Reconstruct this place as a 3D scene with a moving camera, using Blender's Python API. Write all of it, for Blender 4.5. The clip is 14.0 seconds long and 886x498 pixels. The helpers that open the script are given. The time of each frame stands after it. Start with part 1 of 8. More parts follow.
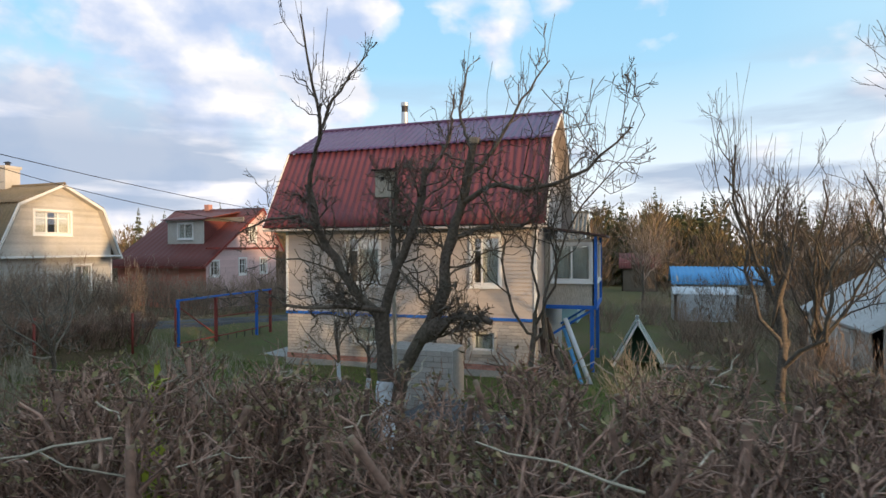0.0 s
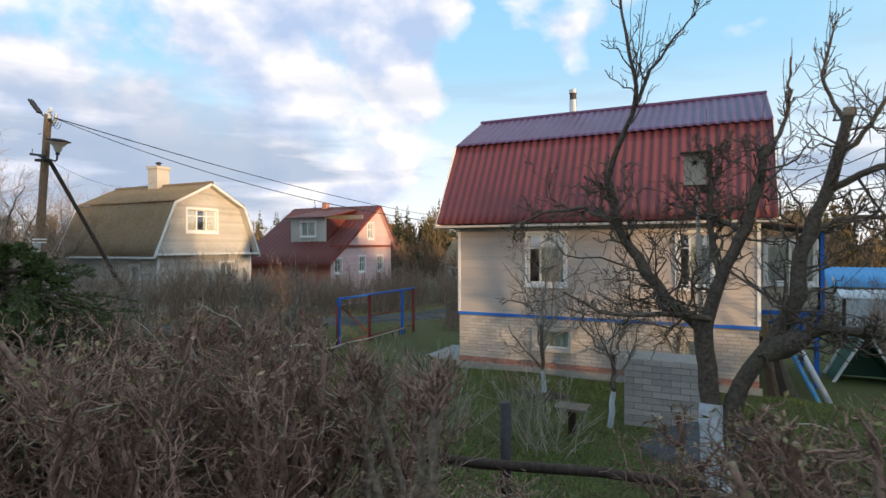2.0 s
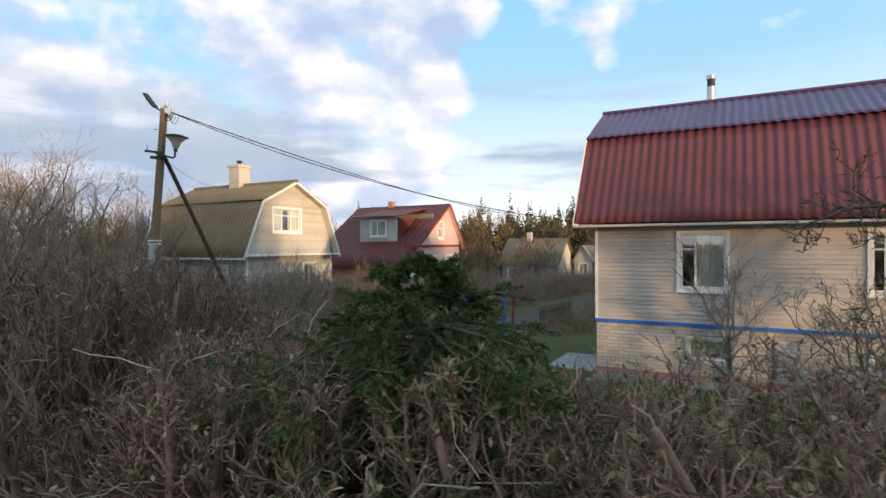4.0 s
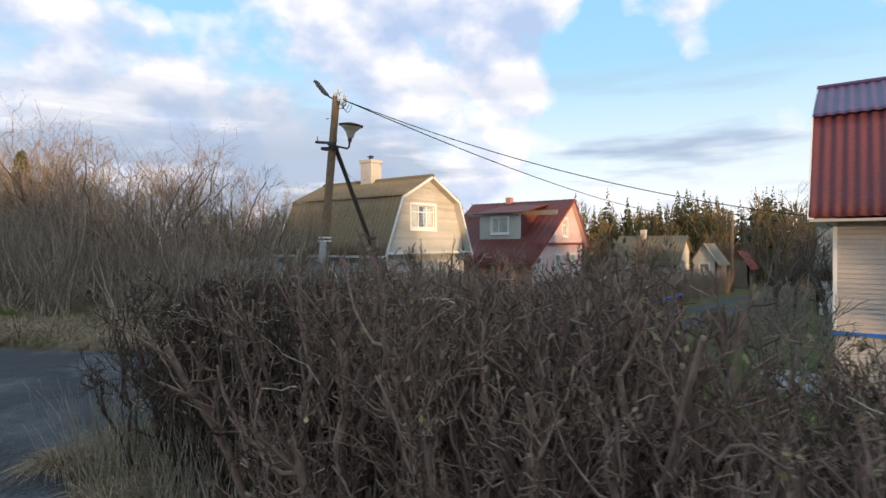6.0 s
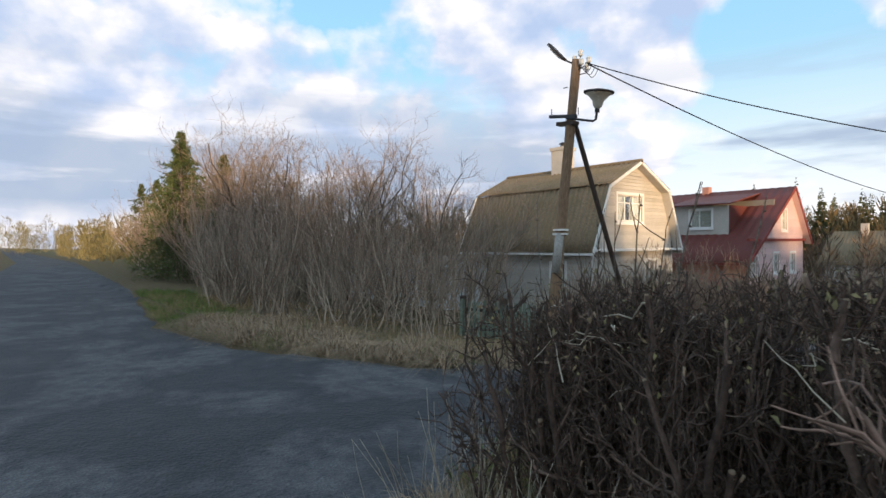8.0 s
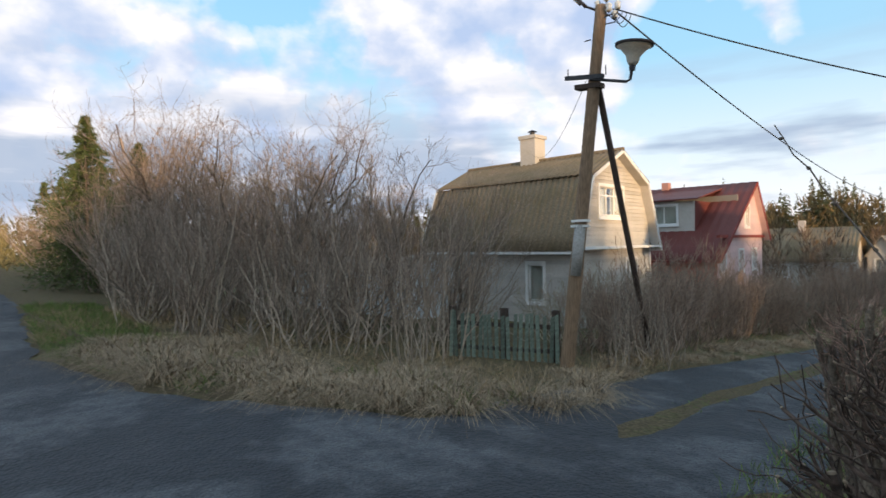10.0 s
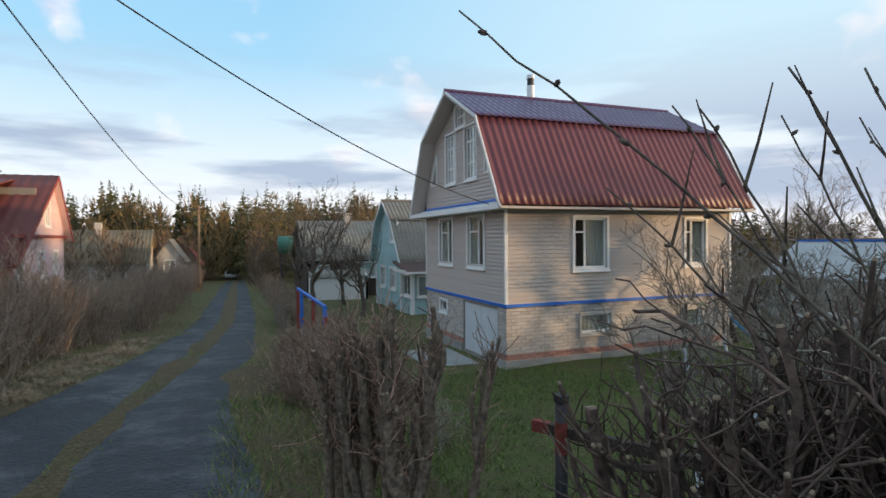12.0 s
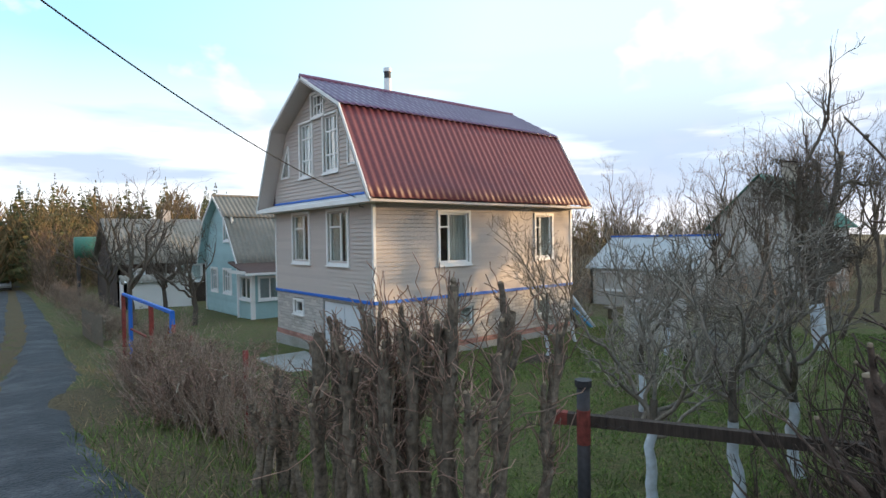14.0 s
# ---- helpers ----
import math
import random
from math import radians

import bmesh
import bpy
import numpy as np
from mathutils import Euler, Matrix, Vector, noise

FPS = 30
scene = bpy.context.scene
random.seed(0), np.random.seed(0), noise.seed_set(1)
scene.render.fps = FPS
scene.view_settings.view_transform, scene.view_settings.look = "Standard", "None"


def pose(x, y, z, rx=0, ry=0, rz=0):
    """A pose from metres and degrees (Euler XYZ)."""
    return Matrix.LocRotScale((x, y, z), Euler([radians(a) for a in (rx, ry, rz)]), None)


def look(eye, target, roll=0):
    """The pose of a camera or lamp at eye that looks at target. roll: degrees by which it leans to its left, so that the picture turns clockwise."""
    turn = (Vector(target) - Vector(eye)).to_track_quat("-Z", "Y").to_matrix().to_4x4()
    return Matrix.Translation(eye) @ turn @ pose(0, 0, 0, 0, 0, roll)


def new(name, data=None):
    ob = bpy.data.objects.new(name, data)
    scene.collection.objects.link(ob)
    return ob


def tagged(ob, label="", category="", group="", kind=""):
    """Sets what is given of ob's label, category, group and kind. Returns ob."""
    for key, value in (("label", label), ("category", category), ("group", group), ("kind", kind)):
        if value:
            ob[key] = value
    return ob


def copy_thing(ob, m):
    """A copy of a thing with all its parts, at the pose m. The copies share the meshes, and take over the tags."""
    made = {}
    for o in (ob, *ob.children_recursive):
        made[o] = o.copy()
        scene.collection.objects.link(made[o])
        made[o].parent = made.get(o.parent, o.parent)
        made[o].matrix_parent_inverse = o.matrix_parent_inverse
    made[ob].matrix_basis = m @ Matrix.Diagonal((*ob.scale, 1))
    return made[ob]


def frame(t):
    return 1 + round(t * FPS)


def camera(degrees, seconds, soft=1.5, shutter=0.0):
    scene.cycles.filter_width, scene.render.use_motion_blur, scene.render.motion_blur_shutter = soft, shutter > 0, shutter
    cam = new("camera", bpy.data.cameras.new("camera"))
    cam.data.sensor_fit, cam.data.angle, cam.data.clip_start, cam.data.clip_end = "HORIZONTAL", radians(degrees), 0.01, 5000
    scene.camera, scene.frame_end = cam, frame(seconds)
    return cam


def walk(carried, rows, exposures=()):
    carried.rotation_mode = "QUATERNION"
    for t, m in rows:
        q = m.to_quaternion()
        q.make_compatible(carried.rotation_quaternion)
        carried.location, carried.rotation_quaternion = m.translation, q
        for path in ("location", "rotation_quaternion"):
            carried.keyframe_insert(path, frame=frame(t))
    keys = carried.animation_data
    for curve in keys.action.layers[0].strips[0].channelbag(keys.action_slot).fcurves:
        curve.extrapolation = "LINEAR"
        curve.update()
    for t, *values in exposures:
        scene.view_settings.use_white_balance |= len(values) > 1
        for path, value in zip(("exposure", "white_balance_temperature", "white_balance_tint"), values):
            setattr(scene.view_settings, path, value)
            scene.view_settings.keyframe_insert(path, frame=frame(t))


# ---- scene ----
cam = camera(77.1, 14.0, shutter=0.12)
PATH = [
    (0, (0.338, -0.357, 2.04), (-0.3, 1.539, 2.036), -0.3),
    (0.5, (-0.416, -0.385, 2.073), (-1.081, 1.501, 2.062), -0.4),
    (1, (-1.225, -0.488, 2.072), (-1.94, 1.38, 2.062), -0.4),
    (1.5, (-2.063, -0.502, 2.085), (-2.861, 1.333, 2.071), -0.4),
    (2, (-2.765, -0.48, 2.034), (-3.639, 1.319, 2.025), -0.2),
    (2.5, (-3.468, -0.542, 1.995), (-4.396, 1.23, 1.988), -0.2),
    (4.8, (-6.878, -0.673, 2.146), (-7.877, 1.06, 2.13), -0.4),
    (5, (-7.181, -0.683, 2.137), (-8.204, 1.036, 2.122), -0.4),
    (5.5, (-7.896, -0.781, 2.121), (-9.013, 0.878, 2.104), -0.3),
    (6, (-8.602, -0.747, 2.108), (-9.798, 0.856, 2.089), -0.2),
    (6.5, (-9.385, -0.776, 2.069), (-10.67, 0.757, 2.047), -0.4),
    (7, (-10.13, -0.756, 2.012), (-11.521, 0.682, 1.995), -0.5),
    (7.5, (-10.884, -0.737, 2.0), (-12.402, 0.565, 1.983), -0.5),
    (7.7, (-11.123, -0.701, 2.012), (-12.679, 0.555, 1.993), -0.4),
    (9.8, (-13.825, 0.091, 1.922), (-15.313, 1.428, 1.909), -1.0),
    (10, (-14.0, 0.279, 1.927), (-15.396, 1.712, 1.912), -1.0),
    (10.5, (-14.33, 0.643, 1.983), (-15.339, 2.37, 1.96), -0.9),
    (11, (-14.596, 0.991, 1.982), (-15.025, 2.944, 1.956), -0.8),
    (11.5, (-14.893, 1.33, 1.884), (-14.704, 3.321, 1.852), -0.7),
    (12, (-15.162, 1.65, 1.844), (-14.432, 3.512, 1.808), -0.5),
    (12.5, (-15.329, 1.982, 1.801), (-14.28, 3.684, 1.758), -0.7),
    (13, (-15.54, 2.282, 1.785), (-14.284, 3.838, 1.739), -0.6),
    (13.5, (-15.688, 2.519, 1.717), (-14.42, 4.065, 1.67), -0.7),
    (14, (-15.778, 2.557, 1.702), (-14.512, 4.105, 1.663), -0.9),
]
EXPOSURES = [(0.0, 0.47), (7.0, 0.47), (10.0, 0.47), (11.0, 0.42), (11.8, 0.42), (12.5, 0.6), (13.2, 0.82), (14.0, 0.92)]
walk(cam, [(t, look(eye, target, roll)) for t, eye, target, roll in PATH], EXPOSURES)

# ---- world, sun, exposure ----
SUN_AZ, SUN_EL = math.atan2(-0.40, 0.92), radians(4.2)
world = bpy.data.worlds.new("world")
scene.world = world
world.use_nodes = True
wt = world.node_tree
wt.nodes.clear()


def node(tree, kind, **values):
    n = tree.nodes.new(kind)
    for key, value in values.items():
        if key in n.inputs:
            n.inputs[key].default_value = value
    return n


def link(tree, a, b):
    tree.links.new(a, b)


def mathn(tree, op, a, b=None, c=None, clamp=False):
    n = tree.nodes.new("ShaderNodeMath")
    n.operation, n.use_clamp = op, clamp
    for i, v in enumerate((a, b, c)):
        if v is None:
            continue
        if isinstance(v, (int, float)):
            n.inputs[i].default_value = v
        else:
            tree.links.new(v, n.inputs[i])
    return n.outputs[0]


def mixc(tree, fac, a, b, mode="MIX"):
    n = tree.nodes.new("ShaderNodeMix")
    n.data_type, n.blend_type = "RGBA", mode
    for sock, v in ((n.inputs[0], fac), (n.inputs[6], a), (n.inputs[7], b)):
        if isinstance(v, (int, float)):
            sock.default_value = v
        elif isinstance(v, tuple):
            sock.default_value = (*v, 1) if len(v) == 3 else v
        else:
            tree.links.new(v, sock)
    return n.outputs[2]


def ramp(tree, fac, *stops):
    n = tree.nodes.new("ShaderNodeValToRGB")
    el = n.color_ramp.elements
    while len(el) < len(stops):
        el.new(0.5)
    for e, (p, c) in zip(el, stops):
        e.position = p
        e.color = (*c, 1) if isinstance(c, tuple) else (c, c, c, 1)
    tree.links.new(fac, n.inputs[0])
    return n.outputs[0]


def build_sky():
    sky = wt.nodes.new("ShaderNodeTexSky")
    sky.sky_type, sky.sun_disc = "NISHITA", False
    sky.sun_elevation, sky.sun_rotation = SUN_EL, math.pi / 2 - SUN_AZ
    sky.air_density, sky.dust_density, sky.ozone_density = 1.0, 0.6, 2.5
    tc = wt.nodes.new("ShaderNodeTexCoord")
    sep = wt.nodes.new("ShaderNodeSeparateXYZ")
    link(wt, tc.outputs["Generated"], sep.inputs[0])
    up = sep.outputs[2]
    mp = wt.nodes.new("ShaderNodeMapping")
    mp.inputs["Location"].default_value = CLOUD_SHIFT
    mp.inputs["Scale"].default_value = (1.0, 1.0, 1.45)
    link(wt, tc.outputs["Generated"], mp.inputs[0])
    lit = wt.nodes.new("ShaderNodeMapping")
    lit.inputs["Location"].default_value = tuple(a + b for a, b in zip(CLOUD_SHIFT, (0.030, -0.014, 0.055)))
    lit.inputs["Scale"].default_value = (1.0, 1.0, 1.45)
    link(wt, tc.outputs["Generated"], lit.inputs[0])
    big = node(wt, "ShaderNodeTexNoise", Scale=2.3, Detail=2.0, Roughness=0.5)
    fine = node(wt, "ShaderNodeTexNoise", Scale=7.5, Detail=5.0, Roughness=0.50)
    fine_lit = node(wt, "ShaderNodeTexNoise", Scale=7.5, Detail=5.0, Roughness=0.50)
    for n in (big, fine):
        link(wt, mp.outputs[0], n.inputs["Vector"])
    link(wt, lit.outputs[0], fine_lit.inputs["Vector"])
    dens = mathn(wt, "ADD", mathn(wt, "MULTIPLY", big.outputs[0], 0.42), mathn(wt, "MULTIPLY", fine.outputs[0], 0.62))
    # the cumulus field in the north-west, single puffs beside it, clear sky between
    for way, wide, amount in (((-0.70, 0.66, 0.30), 20, 0.10), ((-0.60, 0.77, 0.20), 14, 0.06), ((-0.45, 0.83, 0.33), 7, 0.11), ((-0.25, 0.90, 0.36), 6, 0.12), ((-0.95, 0.22, 0.20), 16, 0.17), ((-0.88, 0.45, 0.16), 12, 0.10),
                              ((-0.87, 0.38, 0.38), 14, -0.12), ((-0.33, 0.89, 0.28), 7, -0.10), ((0.25, 0.90, 0.34), 40, -0.11), ((0.72, 0.58, 0.38), 30, -0.13), ((0.90, 0.40, 0.17), 16, 0.10)):
        dp = wt.nodes.new("ShaderNodeVectorMath")
        dp.operation = "DOT_PRODUCT"
        link(wt, tc.outputs["Generated"], dp.inputs[0])
        dp.inputs[1].default_value = Vector(way).normalized()
        c1 = math.cos(radians(wide))
        f = mathn(wt, "MULTIPLY", mathn(wt, "SUBTRACT", dp.outputs["Value"], c1), 1.0 / (1 - c1), clamp=True)
        dens = mathn(wt, "ADD", dens, mathn(wt, "MULTIPLY", mathn(wt, "SQRT", f), amount))
    cover = ramp(wt, dens, (0.475, 0.0), (0.59, 1.0))
    slope = mathn(wt, "SUBTRACT", fine_lit.outputs[0], fine.outputs[0])
    thick = mathn(wt, "ADD", mathn(wt, "MULTIPLY", slope, 3.0), mathn(wt, "MULTIPLY", mathn(wt, "SUBTRACT", dens, 0.56), 0.8))
    thick = ramp(wt, mathn(wt, "ADD", thick, 0.36), (0.12, 0.0), (0.6, 0.55), (1.0, 0.8))
    cloud = mixc(wt, thick, (0.95, 0.91, 0.93), (0.33, 0.46, 0.73))
    clear = mixc(wt, 1.0, sky.outputs[0], tuple(CLEAR * v for v in (0.70, 1.0, 1.05)), "MULTIPLY")
    blue = ramp(wt, up, (0.05, (0.52, 0.76, 0.90)), (0.5, (0.27, 0.58, 0.85)))
    clear = mixc(wt, 0.92, clear, blue)
    east = ramp(wt, sep.outputs[0], (0.1, 0.0), (0.65, 0.9))
    clear = mixc(wt, east, clear, (0.58, 0.77, 0.88))
    haze = ramp(wt, up, (0.0, 0.95), (0.30, 0.0))
    clear = mixc(wt, haze, clear, (0.97, 0.93, 0.94))
    out = mixc(wt, mathn(wt, "MULTIPLY", cover, 0.92), clear, cloud)
    # flat grey-blue banks low over the horizon
    mp2 = wt.nodes.new("ShaderNodeMapping")
    mp2.inputs["Location"].default_value = (5.2, 0.4, 0.0)
    mp2.inputs["Scale"].default_value = (1.0, 1.0, 6.5)
    link(wt, tc.outputs["Generated"], mp2.inputs[0])
    bank = node(wt, "ShaderNodeTexNoise", Scale=2.4, Detail=6.0, Roughness=0.5)
    link(wt, mp2.outputs[0], bank.inputs["Vector"])
    low = mathn(wt, "MULTIPLY", ramp(wt, up, (0.03, 0.0), (0.07, 1.0)), ramp(wt, up, (0.16, 1.0), (0.32, 0.0)))
    ne = wt.nodes.new("ShaderNodeVectorMath")
    ne.operation = "DOT_PRODUCT"
    link(wt, tc.outputs["Generated"], ne.inputs[0])
    ne.inputs[1].default_value = Vector((0.88, 0.42, 0.15)).normalized()
    more = mathn(wt, "MULTIPLY", mathn(wt, "SUBTRACT", ne.outputs["Value"], 0.93), 1.9, clamp=True)
    bk = mathn(wt, "MULTIPLY", ramp(wt, mathn(wt, "ADD", mathn(wt, "ADD", bank.outputs[0], more), mathn(wt, "MULTIPLY", mathn(wt, "MULTIPLY", sep.outputs[0], sep.outputs[0]), 0.11)), (0.50, 0.0), (0.62, 0.85)), low)
    out = mixc(wt, bk, out, (0.36, 0.45, 0.60))
    bg = node(wt, "ShaderNodeBackground", Strength=SKY)
    link(wt, out, bg.inputs[0])
    link(wt, bg.outputs[0], wt.nodes.new("ShaderNodeOutputWorld").inputs[0])


CLOUD_SHIFT, CLEAR, SKY = (3.1, 1.7, 0.4), 0.45, 0.84
build_sky()
sun = new("sun", bpy.data.lights.new("sun", "SUN"))
sun.data.energy, sun.data.angle, sun.data.color = 4.2, radians(1.2), (1.0, 0.67, 0.36)
sun.matrix_world = look((30, -14, 6), (30 - math.cos(SUN_AZ) * math.cos(SUN_EL), -14 - math.sin(SUN_AZ) * math.cos(SUN_EL), 6 - math.sin(SUN_EL)))
scene.view_settings.exposure = 0.0


# ---- materials ----
def material(name, colour, rough=0.8, metal=0.0, grain=0.15, scale=30.0, stain=0.2, stain_scale=1.2, stain_colour=None, bump=0.15, rand=0.0, spec=0.3, stretch=(1, 1, 1), island=False):
    """Colour with fine grain, larger stains, relief and a shift from piece to piece."""
    m = bpy.data.materials.new(name)
    m.use_nodes = True
    t = m.node_tree
    b = t.nodes["Principled BSDF"]
    tc = t.nodes.new("ShaderNodeTexCoord")
    mp = t.nodes.new("ShaderNodeMapping")
    mp.inputs["Scale"].default_value = stretch
    link(t, tc.outputs["Object"], mp.inputs[0])
    f = node(t, "ShaderNodeTexNoise", Scale=scale, Detail=4.0, Roughness=0.6)
    s = node(t, "ShaderNodeTexNoise", Scale=stain_scale, Detail=5.0, Roughness=0.65)
    link(t, mp.outputs[0], f.inputs["Vector"])
    link(t, mp.outputs[0], s.inputs["Vector"])
    c = Vector(colour)
    dark = tuple(c * (1 - grain * 1.6))
    lite = tuple(min(1, v) for v in c * (1 + grain))
    col = ramp(t, f.outputs[0], (0.3, dark), (0.7, lite))
    sc = stain_colour or tuple(c * 0.55)
    mask = mathn(t, "MULTIPLY", ramp(t, s.outputs[0], (0.45, 0.0), (0.72, 1.0)), stain)
    col = mixc(t, mask, col, tuple(sc))
    if rand:
        info = t.nodes.new("ShaderNodeNewGeometry" if island else "ShaderNodeObjectInfo")
        r = info.outputs["Random Per Island" if island else "Random"]
        k = mathn(t, "ADD", mathn(t, "MULTIPLY", r, 2 * rand), 1 - rand)
        cc = t.nodes.new("ShaderNodeCombineXYZ")
        for i in range(3):
            link(t, k, cc.inputs[i])
        col = mixc(t, 1.0, col, cc.outputs[0], "MULTIPLY")
    link(t, col, b.inputs["Base Color"])
    b.inputs["Metallic"].default_value = metal
    b.inputs["Specular IOR Level"].default_value = spec
    rr = mathn(t, "ADD", mathn(t, "MULTIPLY", s.outputs[0], 0.2), rough - 0.1, clamp=True)
    link(t, rr, b.inputs["Roughness"])
    if bump:
        bp = node(t, "ShaderNodeBump", Strength=bump, Distance=0.02)
        link(t, f.outputs[0], bp.inputs["Height"])
        link(t, bp.outputs[0], b.inputs["Normal"])
    return m


SIDING = material("pale_siding", (0.47, 0.41, 0.37), 0.6, grain=0.05, stain=0.25, stain_scale=0.8, stain_colour=(0.48, 0.42, 0.36), bump=0.05, rand=0.05, island=True)
YSIDING = material("cream_boards", (0.50, 0.468, 0.43), 0.75, grain=0.1, stain=0.4, stain_colour=(0.33, 0.29, 0.2), rand=0.1, island=True)
PINK = material("pink_boards", (0.66, 0.47, 0.46), 0.75, grain=0.08, stain=0.3, rand=0.06, island=True)
PINKRED = material("salmon_boards", (0.62, 0.25, 0.18), 0.75, grain=0.1, stain=0.3, rand=0.08, island=True)
TEAL = material("mint_boards", (0.33, 0.49, 0.50), 0.7, grain=0.08, stain=0.3, rand=0.06, island=True)
BRICK = material("white_brick", (0.50, 0.46, 0.425), 0.85, grain=0.15, scale=60, stain=0.35, stain_colour=(0.38, 0.33, 0.29), bump=0.4, rand=0.16, island=True)
REDBRICK = material("pink_brick", (0.42, 0.22, 0.18), 0.85, grain=0.2, stain=0.3, bump=0.4, rand=0.2, island=True)
MORTAR = material("mortar", (0.30, 0.28, 0.26), 0.95, grain=0.2)
CONCRETE = material("concrete", (0.36, 0.35, 0.33), 0.9, grain=0.2, scale=40, stain=0.6, stain_colour=(0.16, 0.17, 0.12), bump=0.4)
WHITE = material("white_paint", (0.78, 0.77, 0.75), 0.5, grain=0.04, stain=0.15, bump=0.05)
BLUE = material("blue_paint", (0.03, 0.15, 0.56), 0.5, grain=0.1, stain=0.3, bump=0.1)
LIGHTBLUE = material("light_blue_paint", (0.10, 0.33, 0.62), 0.55, grain=0.1, stain=0.3, bump=0.1)
RUST = material("red_rust_paint", (0.28, 0.055, 0.045), 0.75, grain=0.3, stain=0.5, stain_colour=(0.10, 0.05, 0.03), bump=0.3)
REDROOF = material("red_corrugated", (0.135, 0.036, 0.043), 0.5, grain=0.12, scale=18, stain=0.35, stain_scale=0.9, stain_colour=(0.10, 0.028, 0.03), bump=0.1, spec=0.4)
# violet in the base colour paints the sky's sheen on the upper slope
SHEENROOF = material("sky_sheen_metal_tile", (0.088, 0.045, 0.11), 0.38, grain=0.1, scale=14, stain=0.3, stain_colour=(0.06, 0.035, 0.08), bump=0.05, spec=0.4)
PINKROOF = material("red_sheet_roof", (0.135, 0.036, 0.03), 0.6, grain=0.12, scale=10, stain=0.35, stain_colour=(0.13, 0.045, 0.035), bump=0.1)
SLATE = material("mossy_slate", (0.235, 0.178, 0.115), 0.92, grain=0.25, scale=22, stain=0.65, stain_scale=1.3, stain_colour=(0.15, 0.12, 0.06), bump=0.4)
GREYSLATE = material("grey_slate", (0.25, 0.225, 0.19), 0.92, grain=0.2, scale=22, stain=0.5, stain_scale=1.1, stain_colour=(0.13, 0.12, 0.09), bump=0.4)
BROWNROOF = material("brown_roof", (0.10, 0.055, 0.045), 0.6, grain=0.15, stain=0.3)
WOOD = material("grey_wood", (0.20, 0.16, 0.12), 0.9, grain=0.3, scale=14, stretch=(4, 4, 0.6), stain=0.4, bump=0.4)
POLEWOOD = material("pole_wood", (0.27, 0.18, 0.115), 0.9, grain=0.3, scale=12, stretch=(6, 6, 0.5), stain=0.4, bump=0.5)
BIRDWOOD = material("weathered_board", (0.52, 0.46, 0.38), 0.9, grain=0.25, scale=14, stretch=(4, 4, 0.6), stain=0.4, bump=0.3)
DARKWOOD = material("dark_wood", (0.07, 0.05, 0.04), 0.9, grain=0.3, scale=12, stretch=(4, 4, 0.6), stain=0.3, bump=0.4)
STEEL = material("steel", (0.55, 0.55, 0.55), 0.35, metal=0.9, grain=0.08, stain=0.3, bump=0.05)
DARKSTEEL = material("dark_steel", (0.055, 0.055, 0.06), 0.6, metal=0.4, grain=0.2, stain=0.4, stain_colour=(0.10, 0.05, 0.03))
CABLE = material("black_cable", (0.02, 0.02, 0.022), 0.6, grain=0.1, stain=0.0, bump=0)
ENAMEL = material("lamp_enamel", (0.62, 0.58, 0.50), 0.5, grain=0.08, stain=0.4, stain_colour=(0.3, 0.2, 0.12))
PORCELAIN = material("porcelain", (0.75, 0.74, 0.70), 0.3, grain=0.03, stain=0.1, bump=0)
CURTAIN = material("curtain", (0.72, 0.70, 0.64), 0.9, grain=0.1, scale=8, stain=0.2)
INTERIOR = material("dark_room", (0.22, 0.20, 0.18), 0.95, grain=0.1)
GREENPAINT = material("green_paint", (0.07, 0.20, 0.14), 0.7, grain=0.2, stain=0.5, stain_colour=(0.12, 0.13, 0.09))
DULLGREEN = material("worn_green_paint", (0.16, 0.20, 0.16), 0.85, grain=0.3, stain=0.6, stain_colour=(0.12, 0.10, 0.075), rand=0.3)
PALEGREEN = material("pale_green_sheet", (0.13, 0.27, 0.21), 0.6, grain=0.1, stain=0.3)
TIN = material("white_tin", (0.60, 0.63, 0.66), 0.5, grain=0.05, stain=0.3)
CARPAINT = material("white_car_paint", (0.75, 0.76, 0.78), 0.25, grain=0.02, stain=0.1, bump=0, spec=0.6)
TYRE = material("tyre_rubber", (0.02, 0.02, 0.02), 0.8, grain=0.1)
SOIL = material("soil", (0.075, 0.055, 0.04), 0.95, grain=0.4, bump=0.6)
GRAVEL = material("dark_gravel", (0.10, 0.10, 0.105), 0.95, grain=0.5, scale=50, bump=0.8)
# wood of the corner shrubs, its colour lowered to hold their shade
SHADEWOOD = material("shaded_corner_wood", (0.116, 0.080, 0.063), 0.95, grain=0.4, scale=25, stain=0.5, stain_colour=(0.06, 0.042, 0.032), bump=0.8, rand=0.4, island=True)
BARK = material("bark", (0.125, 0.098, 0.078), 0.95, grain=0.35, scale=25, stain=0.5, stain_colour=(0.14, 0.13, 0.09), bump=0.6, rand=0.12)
# hedge twig colour darkened to carry the shade of the western hedge
SHADETWIG = material("shaded_hedge_twig", (0.245, 0.163, 0.128), 0.9, grain=0.3, scale=20, stain=0.4, stain_colour=(0.10, 0.07, 0.055), rand=0.55, island=True, bump=0.3)
TWIG = material("hedge_twig", (0.305, 0.192, 0.145), 0.85, grain=0.3, scale=20, stain=0.4, stain_colour=(0.17, 0.125, 0.095), rand=0.6, island=True, bump=0.2)
TWIGPALE = material("pale_twig", (0.40, 0.35, 0.27), 0.85, grain=0.25, scale=20, stain=0.3, rand=0.35, island=True, bump=0.2)
